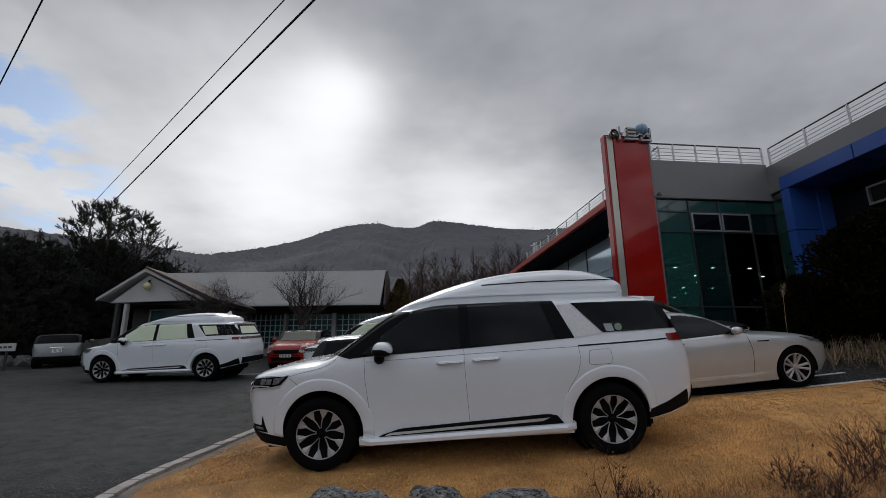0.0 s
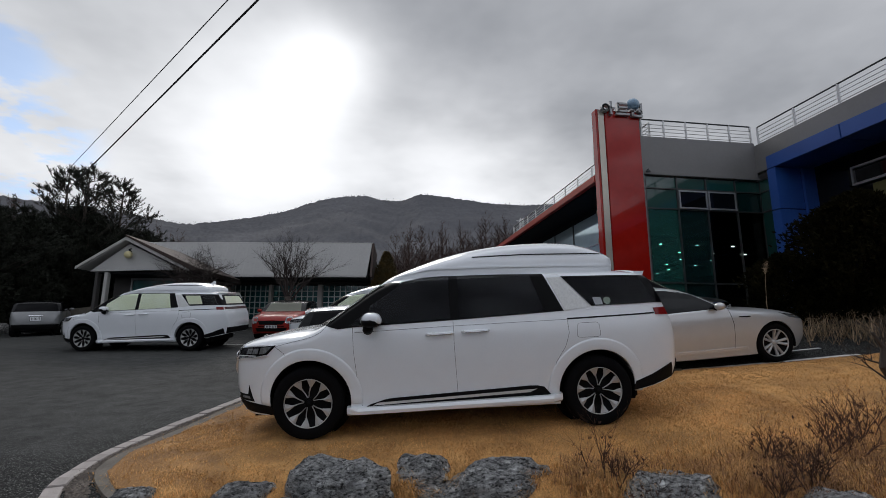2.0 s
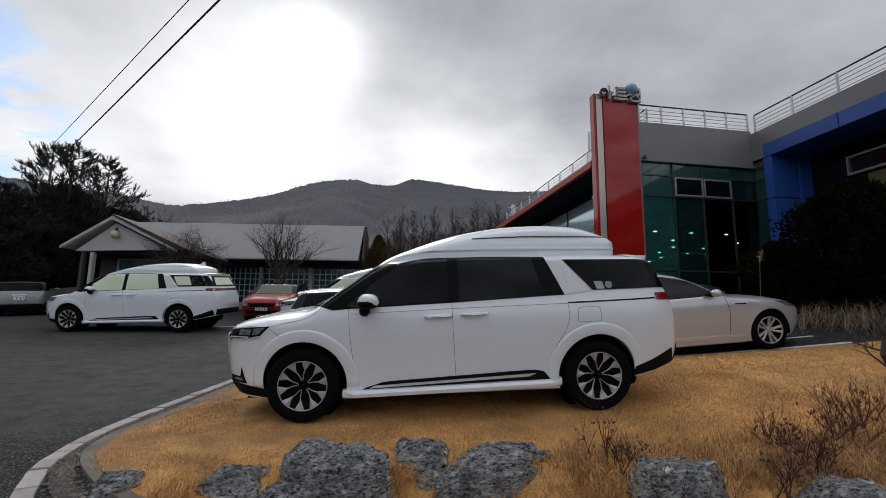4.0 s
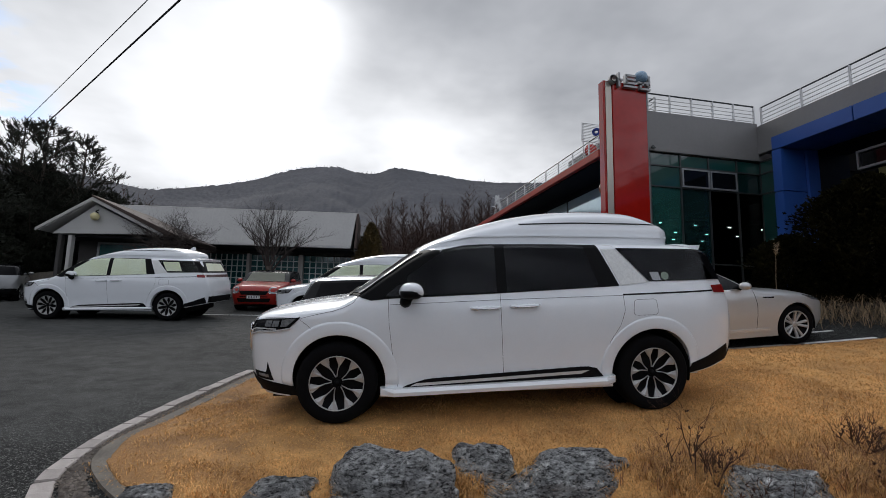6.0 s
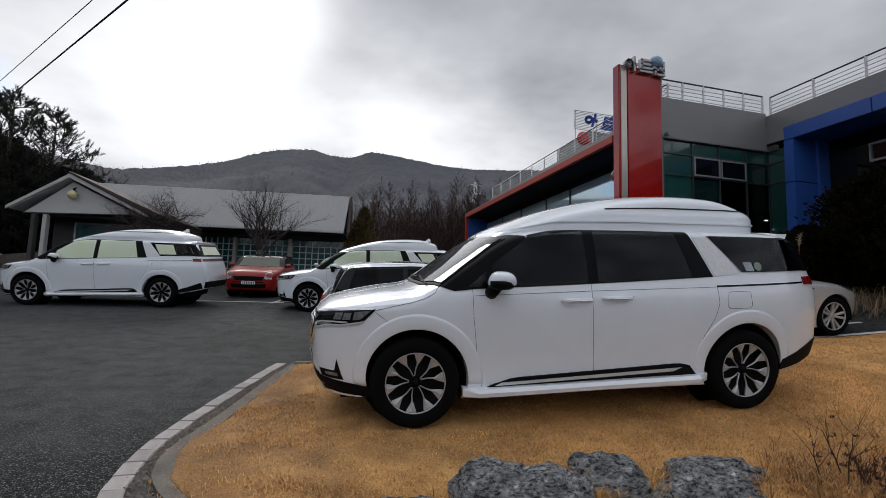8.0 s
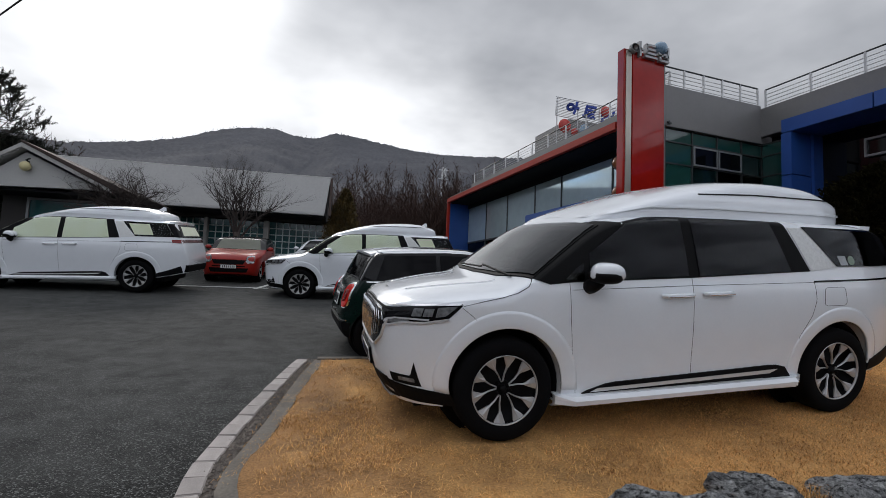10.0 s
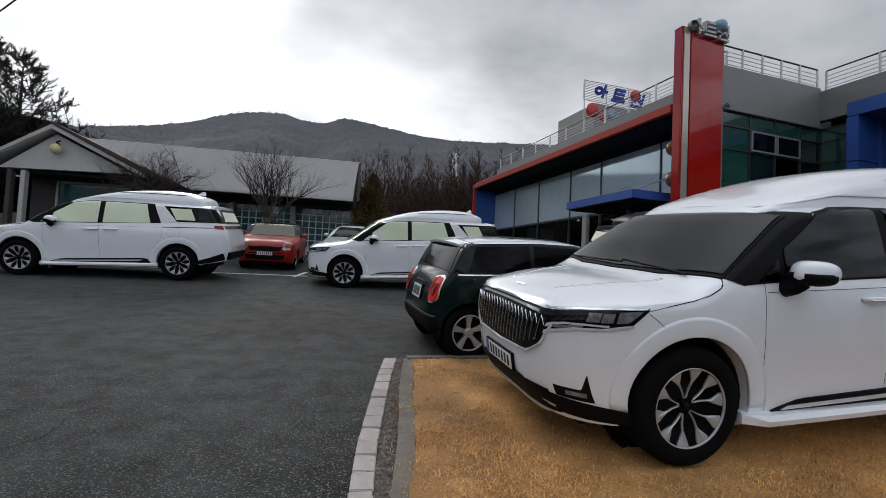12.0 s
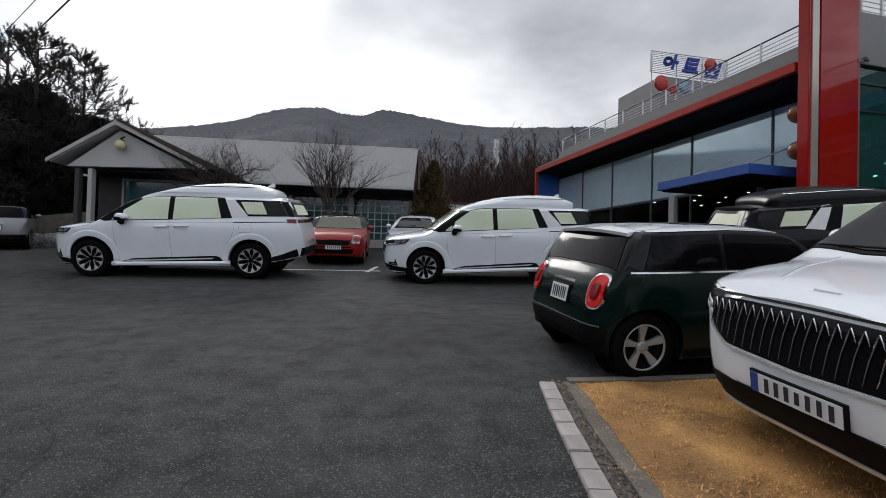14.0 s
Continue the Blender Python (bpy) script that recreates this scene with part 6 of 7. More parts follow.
MINI = Shell(
    3.70,
    [(0, 0.42), (0.04, 0.58), (0.12, 0.70), (0.30, 0.79), (0.6, 0.845), (1.0, 0.86), (2.8, 0.864), (3.25, 0.845), (3.48, 0.805), (3.61, 0.74), (3.67, 0.66), (3.70, 0.52)],
    [(0, 0.72), (0.05, 0.80), (0.15, 0.86), (0.5, 0.92), (1.12, 0.975), (1.27, 1.015), (1.62, 1.27), (1.79, 1.335), (2.02, 1.37), (2.45, 1.385), (3.0, 1.375), (3.2, 1.36), (3.31, 1.345), (3.37, 1.30), (3.49, 1.12), (3.57, 0.985), (3.65, 0.90), (3.70, 0.72)],
    [(0, 0.28), (0.2, 0.22), (0.8, 0.19), (3.2, 0.19), (3.5, 0.24), (3.70, 0.32)],
    [(0.18, 0.93), (0.35, 0.965), (0.55, 0.995), (0.75, 1.0), (0.90, 0.985), (1.0, 0.965), (1.2, 0.905), (1.32, 0.868), (1.41, 0.835)],
    [(0, 0.16), (0.5, 0.13), (1.0, 0.10), (1.6, 0.065), (3.2, 0.065), (3.5, 0.10), (3.70, 0.16)],
    [(0.2, 0.10), (0.35, 0.02), (0.5, 0.0), (0.7, 0.01), (0.9, 0.06)],
    [(0.25, 0.08), (0.38, 0.0), (0.5, -0.01), (0.62, 0.02), (0.9, 0.05)],
    2.6,
)
MINI_SPEC = dict(
    greenhouse=0.985, fo=0.76, wb=2.495, r=0.308, rim=0.203, wy=0.80, style="five", mirror=(1.46, 1.02), handles=[(2.36, 0.86)],
    plates=[
        ("window_band", "side", [(1.32, 1.0), (2.4, 0.99), (3.52, 0.985)], [(1.69, 1.255), (1.91, 1.308), (2.6, 1.325), (3.22, 1.305), (3.33, 1.28)], GLOSSBLACK, 0.004),
        ("side_window", "side", [(1.46, 1.01), (2.48, 1.0)], [(1.73, 1.25), (1.92, 1.29), (2.48, 1.307)], HATCHGLASS, 0.010),
        ("side_window", "side", [(2.54, 1.0), (3.34, 0.995)], [(2.54, 1.307), (3.22, 1.287)], HATCHGLASS, 0.010),
        ("windscreen", "over", [(1.25, -0.70), (1.21, 0), (1.25, 0.70)], [(1.70, -0.60), (1.69, 0), (1.70, 0.60)], HATCHGLASS, 0.010),
        ("rear_window", "over", [(3.36, -0.60), (3.37, 0), (3.36, 0.60)], [(3.545, -0.69), (3.56, 0), (3.545, 0.69)], HATCHGLASS, 0.010),
        ("roof_skin", "over", [(1.78, -0.66), (1.78, 0.66)], [(3.28, -0.65), (3.28, 0.65)], W_PAINT, 0.010),
        ("roof_hatch", "over", [(1.95, -0.46), (1.95, 0.46)], [(2.65, -0.46), (2.65, 0.46)], GLOSSBLACK, 0.016),
        ("roof_edge", "side", [(1.84, 1.322), (2.4, 1.342), (3.30, 1.318)], [(1.84, 1.338), (2.4, 1.375), (3.30, 1.345)], W_PAINT, 0.008),
        ("rear_bumper", "behind", [(-0.70, 0.27), (0.70, 0.27)], [(-0.74, 0.47), (0.74, 0.47)], BLACK, 0.012),
        ("sill", "side", [(1.13, 0.205), (2.88, 0.205)], [(1.13, 0.28), (2.88, 0.28)], BLACK, 0.006),
    ],
    lines=[("side", [(1.30, 0.985), (2.4, 0.975), (3.56, 0.970)], 0.014, CHROME), ("side", [(2.51, 0.95), (2.53, 0.6), (2.48, 0.35)], 0.008, BLACK), ("side", [(1.42, 0.96), (1.40, 0.6), (1.45, 0.3)], 0.008, BLACK), ("behind", [(-0.70, 0.49), (0.70, 0.49)], 0.014, CHROME), ("behind", [(-0.22, 0.83), (0.22, 0.83)], 0.022, CHROME)],
    rear_plate=(0.70, 0.33, 0.155),
)


def oval(shell, how, cu, cv, ru, rv, off, thick=0.02, n=24):
    place = {"behind": shell.behind, "ahead": shell.ahead}[how]
    bm = bmesh.new()
    a = [place(cu + ru * math.copysign(abs(math.cos(t)) ** 0.7, math.cos(t)), cv + rv * math.copysign(abs(math.sin(t)) ** 0.7, math.sin(t)), off) for t in np.linspace(0, 2 * math.pi, n + 1)[:-1]]
    d = Vector((thick, 0, 0)) if how == "ahead" else Vector((-thick, 0, 0))
    front = [bm.verts.new(p) for p in a]
    rear = [bm.verts.new(p + d) for p in a]
    bm.faces.new(front)
    bm.faces.new(rear[::-1])
    for i in range(n):
        bm.faces.new((front[i], front[(i + 1) % n], rear[(i + 1) % n], rear[i]))
    return bm


def facing_right(front, rear, overhang, r, y):
    return stand(front, rear, overhang, r, -y, 1)


green = small_car("hatchback", facing_right((1.70, 8.05, 0.990), (-0.79, 8.10, 0.895), 0.76, 0.308, 0.80), MINI, MINI_SPEC, G_PAINT, "dark green two-door hatchback with white roof and round-cornered red lamps", "car")
for s in (-1, 1):
    part("lamp_ring", oval(MINI, "behind", s * 0.60, 0.79, 0.110, 0.160, 0.020), CHROME, green, "chrome lamp surround")
    part("tail_lamp", oval(MINI, "behind", s * 0.60, 0.79, 0.094, 0.143, 0.028), HATCHLAMP, green, "red tail lamp")
    part("lamp_core", oval(MINI, "behind", s * 0.60, 0.79, 0.045, 0.075, 0.033), REDLAMP, green, "dark red lamp core")

rear_lip = [[(3.22 + 0.19 * f - 0.05 * (y / 0.62) ** 2 * f, y, 1.366 - 0.030 * f - 0.03 * (y / 0.62) ** 2) for y in np.linspace(-0.62, 0.62, 13)] for f in (0, 0.5, 1)]
part("roof_spoiler", slab(rear_lip, [[(x - 0.01, y, z - 0.03) for x, y, z in row] for row in rear_lip]), W_PAINT, green, "white roof spoiler lip")

RED_SPEC = dict(MINI_SPEC)
RED_SPEC["plates"] = [p for p in MINI_SPEC["plates"] if p[0] not in ("roof_skin", "roof_edge", "windscreen")] + [("windscreen", "over", [(1.25, -0.68), (1.21, 0), (1.25, 0.68)], [(1.69, -0.58), (1.68, 0), (1.69, 0.58)], SUNSHADE, 0.010)] + [("lower_grille", "ahead", [(-0.5, 0.33), (0.5, 0.33)], [(-0.55, 0.46), (0.55, 0.46)], BLACK, 0.008), ("upper_grille", "ahead", [(-0.40, 0.57), (0.40, 0.57)], [(-0.48, 0.70), (0.48, 0.70)], BLACK, 0.008)]
RED_SPEC["lines"] = [line for line in MINI_SPEC["lines"]] + [("ahead", [(-0.42, 0.62), (0.42, 0.62)], 0.014, CHROME), ("ahead", [(-0.46, 0.51), (0.46, 0.51)], 0.03, BLACK)]
RED_SPEC["front_plate"] = (0.50, 0.42, 0.10)


def face_to(x, y, dx, dy):
    """The pose of a car whose nose is at (x, y) and whose tail lies along (dx, dy), on the sloping ground."""
    d = Vector((dx, dy, 0)).normalized()
    e = Vector((-d.y, d.x, 0))
    d3 = Vector((d.x, d.y, ground_z(x + d.x, y + d.y) - ground_z(x, y))).normalized()
    e3 = Vector((e.x, e.y, ground_z(x + e.x, y + e.y) - ground_z(x, y))).normalized()
    up = d3.cross(e3).normalized()
    m = Matrix((d3, up.cross(d3), up)).transposed().to_4x4()
    m.translation = (x, y, ground_z(x, y))
    return m


red = small_car("hatchback", face_to(-3.36, 17.6, 0.13, 1.0), MINI, RED_SPEC, R_PAINT, "red compact hatchback parked nose out before the lattice windows", "car")
for s in (-1, 1):
    part("lamp_ring", oval(MINI, "ahead", s * 0.60, 0.72, 0.120, 0.115, 0.016), CHROME, red)
    part("head_lamp", oval(MINI, "ahead", s * 0.60, 0.72, 0.104, 0.100, 0.024), LAMPGLASS, red, "round head lamp")

SEDAN = Shell(
    4.84,
    [(0, 0.34), (0.04, 0.47), (0.14, 0.61), (0.35, 0.755), (0.6, 0.86), (0.8, 0.90), (1.1, 0.91), (3.6, 0.915), (4.2, 0.88), (4.6, 0.80), (4.78, 0.70), (4.84, 0.55)],
    [(0, 0.66), (0.06, 0.74), (0.2, 0.80), (0.7, 0.89), (1.38, 0.96), (1.58, 0.995), (2.1, 1.27), (2.4, 1.38), (2.75, 1.43), (3.1, 1.425), (3.6, 1.345), (4.1, 1.16), (4.3, 1.09), (4.65, 1.06), (4.78, 1.0), (4.84, 0.85)],
    [(0, 0.28), (0.3, 0.20), (1.0, 0.17), (3.8, 0.18), (4.5, 0.26), (4.84, 0.35)],
    [(0.15, 0.93), (0.35, 0.97), (0.6, 1.0), (0.8, 1.0), (0.95, 0.965), (1.1, 0.90), (1.3, 0.79), (1.45, 0.70)],
    [(0, 0.16), (0.6, 0.14), (1.4, 0.09), (2.2, 0.09), (3.5, 0.09), (4.2, 0.12), (4.84, 0.16)],
    [(0.2, 0.10), (0.4, 0.0), (0.6, 0.0), (0.8, 0.06), (0.9, 0.08)],
    [(0.25, 0.08), (0.5, 0.0), (0.9, 0.0), (1.1, 0.05)],
)
SEDAN_SPEC = dict(
    fo=0.87, wb=2.795, r=0.328, rim=0.225, wy=0.87, style="twin", mirror=(1.86, 1.03), handles=[(2.72, 0.89), (3.70, 0.91)],
    plates=[
        ("window_band", "side", [(1.76, 0.985), (2.9, 0.965), (4.12, 1.03)], [(2.19, 1.25), (2.52, 1.345), (2.9, 1.37), (3.4, 1.335), (3.95, 1.16)], GLOSSBLACK, 0.004),
        ("side_window", "side", [(1.94, 0.99), (2.78, 0.98)], [(2.24, 1.245), (2.52, 1.33), (2.78, 1.353)], DARKGLASS, 0.010),
        ("side_window", "side", [(2.86, 0.98), (3.82, 1.01)], [(2.86, 1.355), (3.3, 1.33), (3.70, 1.21)], DARKGLASS, 0.010),
        ("windscreen", "over", [(1.55, -0.74), (1.49, 0), (1.55, 0.74)], [(2.29, -0.55), (2.27, 0), (2.29, 0.55)], DARKGLASS, 0.010),
        ("rear_window", "over", [(3.45, -0.54), (3.45, 0.54)], [(4.14, -0.66), (4.16, 0.66)], DARKGLASS, 0.010),
        ("head_lamp", "side", [(0.10, 0.66), (0.55, 0.74)], [(0.10, 0.72), (0.72, 0.83)], LAMPGLASS, 0.008),
        ("tail_lamp", "side", [(4.35, 0.84), (4.72, 0.82)], [(4.30, 0.95), (4.70, 0.95)], REDLAMP, 0.008),
        ("tail_lamp", "behind", [(-0.70, 0.84), (-0.36, 0.84)], [(-0.70, 0.95), (-0.36, 0.95)], REDLAMP, 0.010),
        ("tail_lamp", "behind", [(0.36, 0.84), (0.70, 0.84)], [(0.36, 0.95), (0.70, 0.95)], REDLAMP, 0.010),
        ("side_vent", "side", [(1.30, 0.80), (1.50, 0.815)], [(1.30, 0.825), (1.50, 0.83)], BLACK, 0.006),
        ("sill_strip", "side", [(1.40, 0.265), (3.3, 0.265)], [(1.40, 0.315), (3.3, 0.315)], BRIGHTTRIM, 0.008),
    ],
    lines=[("side", [(1.66, 0.97), (1.60, 0.7), (1.62, 0.30)], 0.008, BLACK), ("side", [(2.82, 0.97), (2.84, 0.6), (2.80, 0.30)], 0.008, BLACK), ("side", [(3.82, 1.0), (3.72, 0.75), (3.45, 0.45)], 0.008, BLACK), ("side", [(1.62, 0.975), (2.9, 0.955), (4.1, 1.02)], 0.014, CHROME)],
    rear_plate=(0.80, 0.40, 0.10), front_plate=(0.45, 0.40, 0.10),
)
small_car("sedan", facing_right((6.962, 7.368, 1.418), (4.175, 7.62, 1.17), 0.87, 0.328, 0.87), SEDAN, SEDAN_SPEC, S_PAINT, "silver four-door sedan parked beside the dry lawn", "car")
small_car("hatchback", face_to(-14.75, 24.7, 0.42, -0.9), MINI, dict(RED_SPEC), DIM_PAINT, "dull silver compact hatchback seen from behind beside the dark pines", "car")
small_car("sedan", face_to(-0.9, 20.0, 0.3, 1.0), SEDAN, SEDAN_SPEC, W_PAINT, "white sedan parked beside the conical conifer", "car")

# ---- kerb blocks, boulders, plants, distance ----
def kerb_blocks():
    pts = resample(KERB_LINE, 400)
    s = np.r_[0, np.cumsum(np.linalg.norm(np.diff(pts, axis=0), axis=1))]
    base = structure("kerb", ribbon(KERB_LINE, 0.12, 0.0, 0.1, 80), EDGING, "mortar bed under a row of pale kerb stones")
    shapes = [mesh_of("kerb_stone", box(-0.0975, 0.0965 + 0.0005 * k, -0.066, 0.066, -0.06, 0.022 + 0.002 * k, 0.006), KERB) for k in range(3)]
    at, k = 0.1, 0
    while at < s[-1] - 0.1:
        x, y = np.interp(at, s, pts[:, 0]), np.interp(at, s, pts[:, 1])
        x2, y2 = np.interp(at + 0.05, s, pts[:, 0]), np.interp(at + 0.05, s, pts[:, 1])
        ob = new("kerb_stone", shapes[k % 3])
        ob.parent = base
        ob.matrix_basis = pose(x, y, ground_z(x, y) + 0.004 + 0.003 * math.sin(k * 2.7), 0.8 * math.sin(k * 3.3), math.degrees(math.atan2(ground_z(x, y) - ground_z(x2, y2), 0.05)) + 0.4 * math.sin(k), math.degrees(math.atan2(y2 - y, x2 - x)) + 1.2 * math.sin(k * 1.9))
        at, k = at + 0.2, k + 1


def boulder(x, y, z, sx, sy, sz, turn, seed, label):
    bm = bmesh.new()
    bmesh.ops.create_icosphere(bm, subdivisions=5, radius=1)
    rnd = random.Random(seed)
    cuts = [(Vector((rnd.uniform(-1, 1), rnd.uniform(-1, 1), rnd.uniform(-0.6, 1))).normalized(), rnd.uniform(0.72, 0.98)) for _ in range(11)]
    for v in bm.verts:
        p = v.co.copy()
        p *= 0.93 / (abs(p.x) ** 4 + abs(p.y) ** 4 + abs(p.z) ** 4) ** 0.25
        for n, d in cuts:
            over = p.dot(n) - d
            if over > 0:
                p -= n * over * 0.92
        q = p * 1.3 + Vector((seed * 3.1, 0, 0))
        layer = Vector((q.x * 2.2 + q.z * 1.4, q.y * 2.2, q.z * 7 - q.x * 3))
        p *= 1 + 0.10 * noise.noise(q * 1.5) + 0.05 * noise.noise(layer) - 0.05 * abs(noise.noise(layer * 1.6)) + 0.035 * abs(noise.noise(q * 5)) + 0.025 * noise.noise(q * 14)
        v.co = Vector((p.x * sx, p.y * sy, p.z * sz))
    ob = part("boulder", bm, ROCK, None, "", False)
    ob.matrix_world = pose(x, y, z, 0, 0, turn)
    return tagged(ob, label, "rock", "boulders along the lawn edge")


kerb_blocks()


def gravel(count, seed):
    """Loose stones in the strip between kerb and edging."""
    rg = np.random.default_rng(seed)
    line = resample(RUBBLE_LINE, 200)
    verts, faces = [], []
    for _ in range(count):
        x, y = line[rg.integers(0, 200)] + rg.normal(0, 0.045, 2)
        r = rg.uniform(0.006, 0.020)
        b, z = len(verts), ground_z(x, y) + 0.014
        a0 = rg.uniform(0, 6.28)
        for j in range(5):
            a = a0 + j * 1.2566
            verts.append((x + r * math.cos(a) * rg.uniform(0.7, 1.2), y + r * math.sin(a) * rg.uniform(0.7, 1.2), z))
        verts.append((x, y, z + r * rg.uniform(0.5, 0.9)))
        faces += [(b + j, b + (j + 1) % 5, b + 5) for j in range(5)]
    return scatter_mesh("gravel", verts, faces, GRAVEL, "loose grey gravel between kerb and edging", "gravel")


gravel(2600, 4)
for n, (x, y, sx, sy, sz, turn, top) in enumerate([(-0.04, 4.28, 0.46, 0.36, 0.50, 8, 0.50), (0.67, 4.32, 0.32, 0.26, 0.40, -12, 0.485), (1.27, 4.14, 0.62, 0.36, 0.50, 5, 0.485), (2.54, 3.60, 0.58, 0.32, 0.42, -8, 0.46), (3.25, 3.15, 0.42, 0.3, 0.28, 14, 0.47), (-0.80, 4.22, 0.30, 0.22, 0.22, 10, 0.37), (-1.58, 4.32, 0.20, 0.17, 0.16, 30, 0.37), (-0.35, 3.95, 0.25, 0.2, 0.2, 60, 0.34)]):
    boulder(x, y, top - sz * 0.84, sx, sy, sz, turn, n + 2, "weathered grey boulder with pale mineral streaks in dry grass" if n < 5 else "small half-buried grey boulder in dry grass")


def blades(name, label, spots, length, width, lean, material, per=1, seed=1, category="grass"):
    """Loose tapering blades at (x, y, z) spots."""
    rng = np.random.default_rng(seed)
    p = np.repeat(np.array(spots, float), per, 0)
    n = len(p)
    a = rng.uniform(0, 2 * math.pi, n)
    ln = length * rng.uniform(0.5, 1.3, n)
    d = np.stack([np.cos(a), np.sin(a), 0 * a], 1)
    s = np.stack([-np.sin(a), np.cos(a), 0 * a], 1) * (width * rng.uniform(0.6, 1.3, n))[:, None] / 2
    up = np.array([0, 0, 1.0])
    k = rng.uniform(0.2, 1.0, n)[:, None] * lean
    p = p + rng.normal(0, 0.012 if per > 1 else 0.0, (n, 3)) * [1, 1, 0]
    mid = p + (d * k * 0.35 + up * 0.6) * ln[:, None]
    tip = p + (d * k * 1.0 + up * (1.05 - 0.45 * k)) * ln[:, None]
    verts = np.stack([p - s, p + s, mid + s * 0.8, mid - s * 0.8, tip], 1).reshape(-1, 3)
    base = np.arange(n)[:, None] * 5
    quads, tris = base + [0, 1, 2, 3], base + [3, 2, 4]
    return scatter_mesh(name, verts, quads.tolist() + tris.tolist(), material, label, category)


rng = np.random.default_rng(5)
spots = []
while len(spots) < 66000:
    x, y = rng.uniform(-2.05, 8.6), rng.uniform(2.9, 8.1)
    near = 1.0 if y < 6.6 and x < 5 else 0.4
    if x < 0.6 and noise.noise((x * 1.7, y * 1.7, 5)) < 0.10 - 0.12 * x - 0.12 and rng.uniform() < 0.75:
        continue
    if rng.uniform() < near and inside(x, y, LAWN):
        spots.append((x, y, lawn_z(x, y) - 0.004))
blades("dry_grass", "short dry straw-coloured lawn grass", spots, 0.030, 0.0045, 2.3, BLADE, 3, 3)
spill = []
while len(spill) < 1500:
    x, y = resample(EDGE_LINE, 200)[rng.integers(0, 200)] + rng.normal(0, 0.05, 2) + [0.03, 0]
    if noise.noise((x * 3, y * 3, 2)) > -0.25:
        spill.append((x, y, ground_z(x, y) + 0.012))
blades("straw_litter", "loose dry straw spilled over the edging", spill, 0.030, 0.004, 2.4, BLADE, 2, 15)
tufts = []
for cx, cy, r, n in ((-0.35, 4.15, 0.16, 50), (0.42, 4.12, 0.14, 60), (0.98, 4.15, 0.13, 50), (1.95, 4.0, 0.24, 90), (2.15, 3.7, 0.25, 170), (1.9, 3.75, 0.2, 110), (2.0, 3.45, 0.3, 150), (3.0, 3.95, 0.45, 170), (-1.15, 4.15, 0.2, 50), (3.0, 3.6, 0.3, 170), (3.7, 3.5, 0.4, 240), (4.4, 3.6, 0.45, 220), (0.3, 3.85, 0.3, 70), (1.2, 3.7, 0.4, 90), (5.2, 3.9, 0.5, 120)):
    for _ in range(n):
        x, y = rng.normal(cx, r * 0.6), rng.normal(cy, r * 0.5)
        tufts.append((x, y, (lawn_z if inside(x, y, LAWN) else ground_z)(x, y)))
blades("long_dry_grass", "long dry grass tufts between the boulders", tufts, 0.095, 0.0045, 2.0, BLADE, 12, 8)


weeds = []
for cx, cy, rx, ry, n in ((3.2, 3.5, 0.5, 0.25, 500), (4.1, 3.45, 0.6, 0.3, 700), (5.2, 3.6, 0.6, 0.4, 500), (2.0, 3.9, 0.3, 0.2, 160), (6.4, 4.0, 0.8, 0.5, 400)):
    for x, y in zip(rng.normal(cx, rx, n), rng.normal(cy, ry, n)):
        if inside(x, y, LAWN):
            weeds.append((x, y, lawn_z(x, y)))
blades("dead_weeds", "tangled brown dead weeds along the bank", weeds, 0.12, 0.004, 1.9, WEED, 5, 31)


def twigs(bm, start, way, length, radius, depth, rnd, spread=0.55, n_kids=(2, 3), bend=0.12, sides=4):
    """Grows a bare branch and its side branches."""
    pts, radii, p, d = [Vector(start)], [radius], Vector(start), Vector(way).normalized()
    steps = 4 if depth > 1 else 3
    kids = []
    for k in range(steps):
        d = (d + Vector((rnd.gauss(0, bend), rnd.gauss(0, bend), rnd.gauss(0.03, bend)))).normalized()
        p = p + d * length / steps
        pts.append(p.copy())
        radii.append(radius * (1 - 0.62 * (k + 1) / steps))
        if k >= 1 and depth > 0:
            kids.append((p.copy(), d.copy(), radii[-1]))
    tube(pts, radii, sides if depth > 1 else 3, bm, closed_ends=False)
    if depth > 0:
        for q, e, r in kids:
            for _ in range(rnd.randint(*n_kids)):
                side = Vector((rnd.gauss(0, 1), rnd.gauss(0, 1), rnd.gauss(0.25, 0.6))).normalized()
                twigs(bm, q, e * (1 - spread) + side * spread, length * rnd.uniform(0.5, 0.72), r * 0.75, depth - 1, rnd, spread, n_kids, bend, sides)
    return bm


def bare_tree(x, y, height, trunk_h, radius, seed, label, limbs=6, spread=0.5, low=0.7, high=1.6, reach=1.0, kids=(2, 3)):
    z = ground_z(x, y)
    rnd = random.Random(seed)
    tree = thing("bare_tree", pose(x, y, z - 0.05), label, "tree")
    top = (rnd.uniform(-0.1, 0.1), rnd.uniform(-0.1, 0.1), trunk_h)
    part("trunk", tube([(0, 0, 0), (0.03, 0.02, trunk_h * 0.5), top], [radius * 1.25, radius, radius * 0.85], 10), BARK, tree, "", True)
    crown = bmesh.new()
    for k in range(limbs):
        a = 2 * math.pi * k / limbs + rnd.uniform(-0.3, 0.3)
        lift = rnd.uniform(low, high)
        twigs(crown, (top[0], top[1], trunk_h * rnd.uniform(0.75, 1.0)), (math.cos(a), math.sin(a), lift), (height - trunk_h) * rnd.uniform(0.52, 0.66) * reach, radius * 0.45, 3, rnd, spread, kids)
    part("crown", crown, TWIG, tree)
    return tree


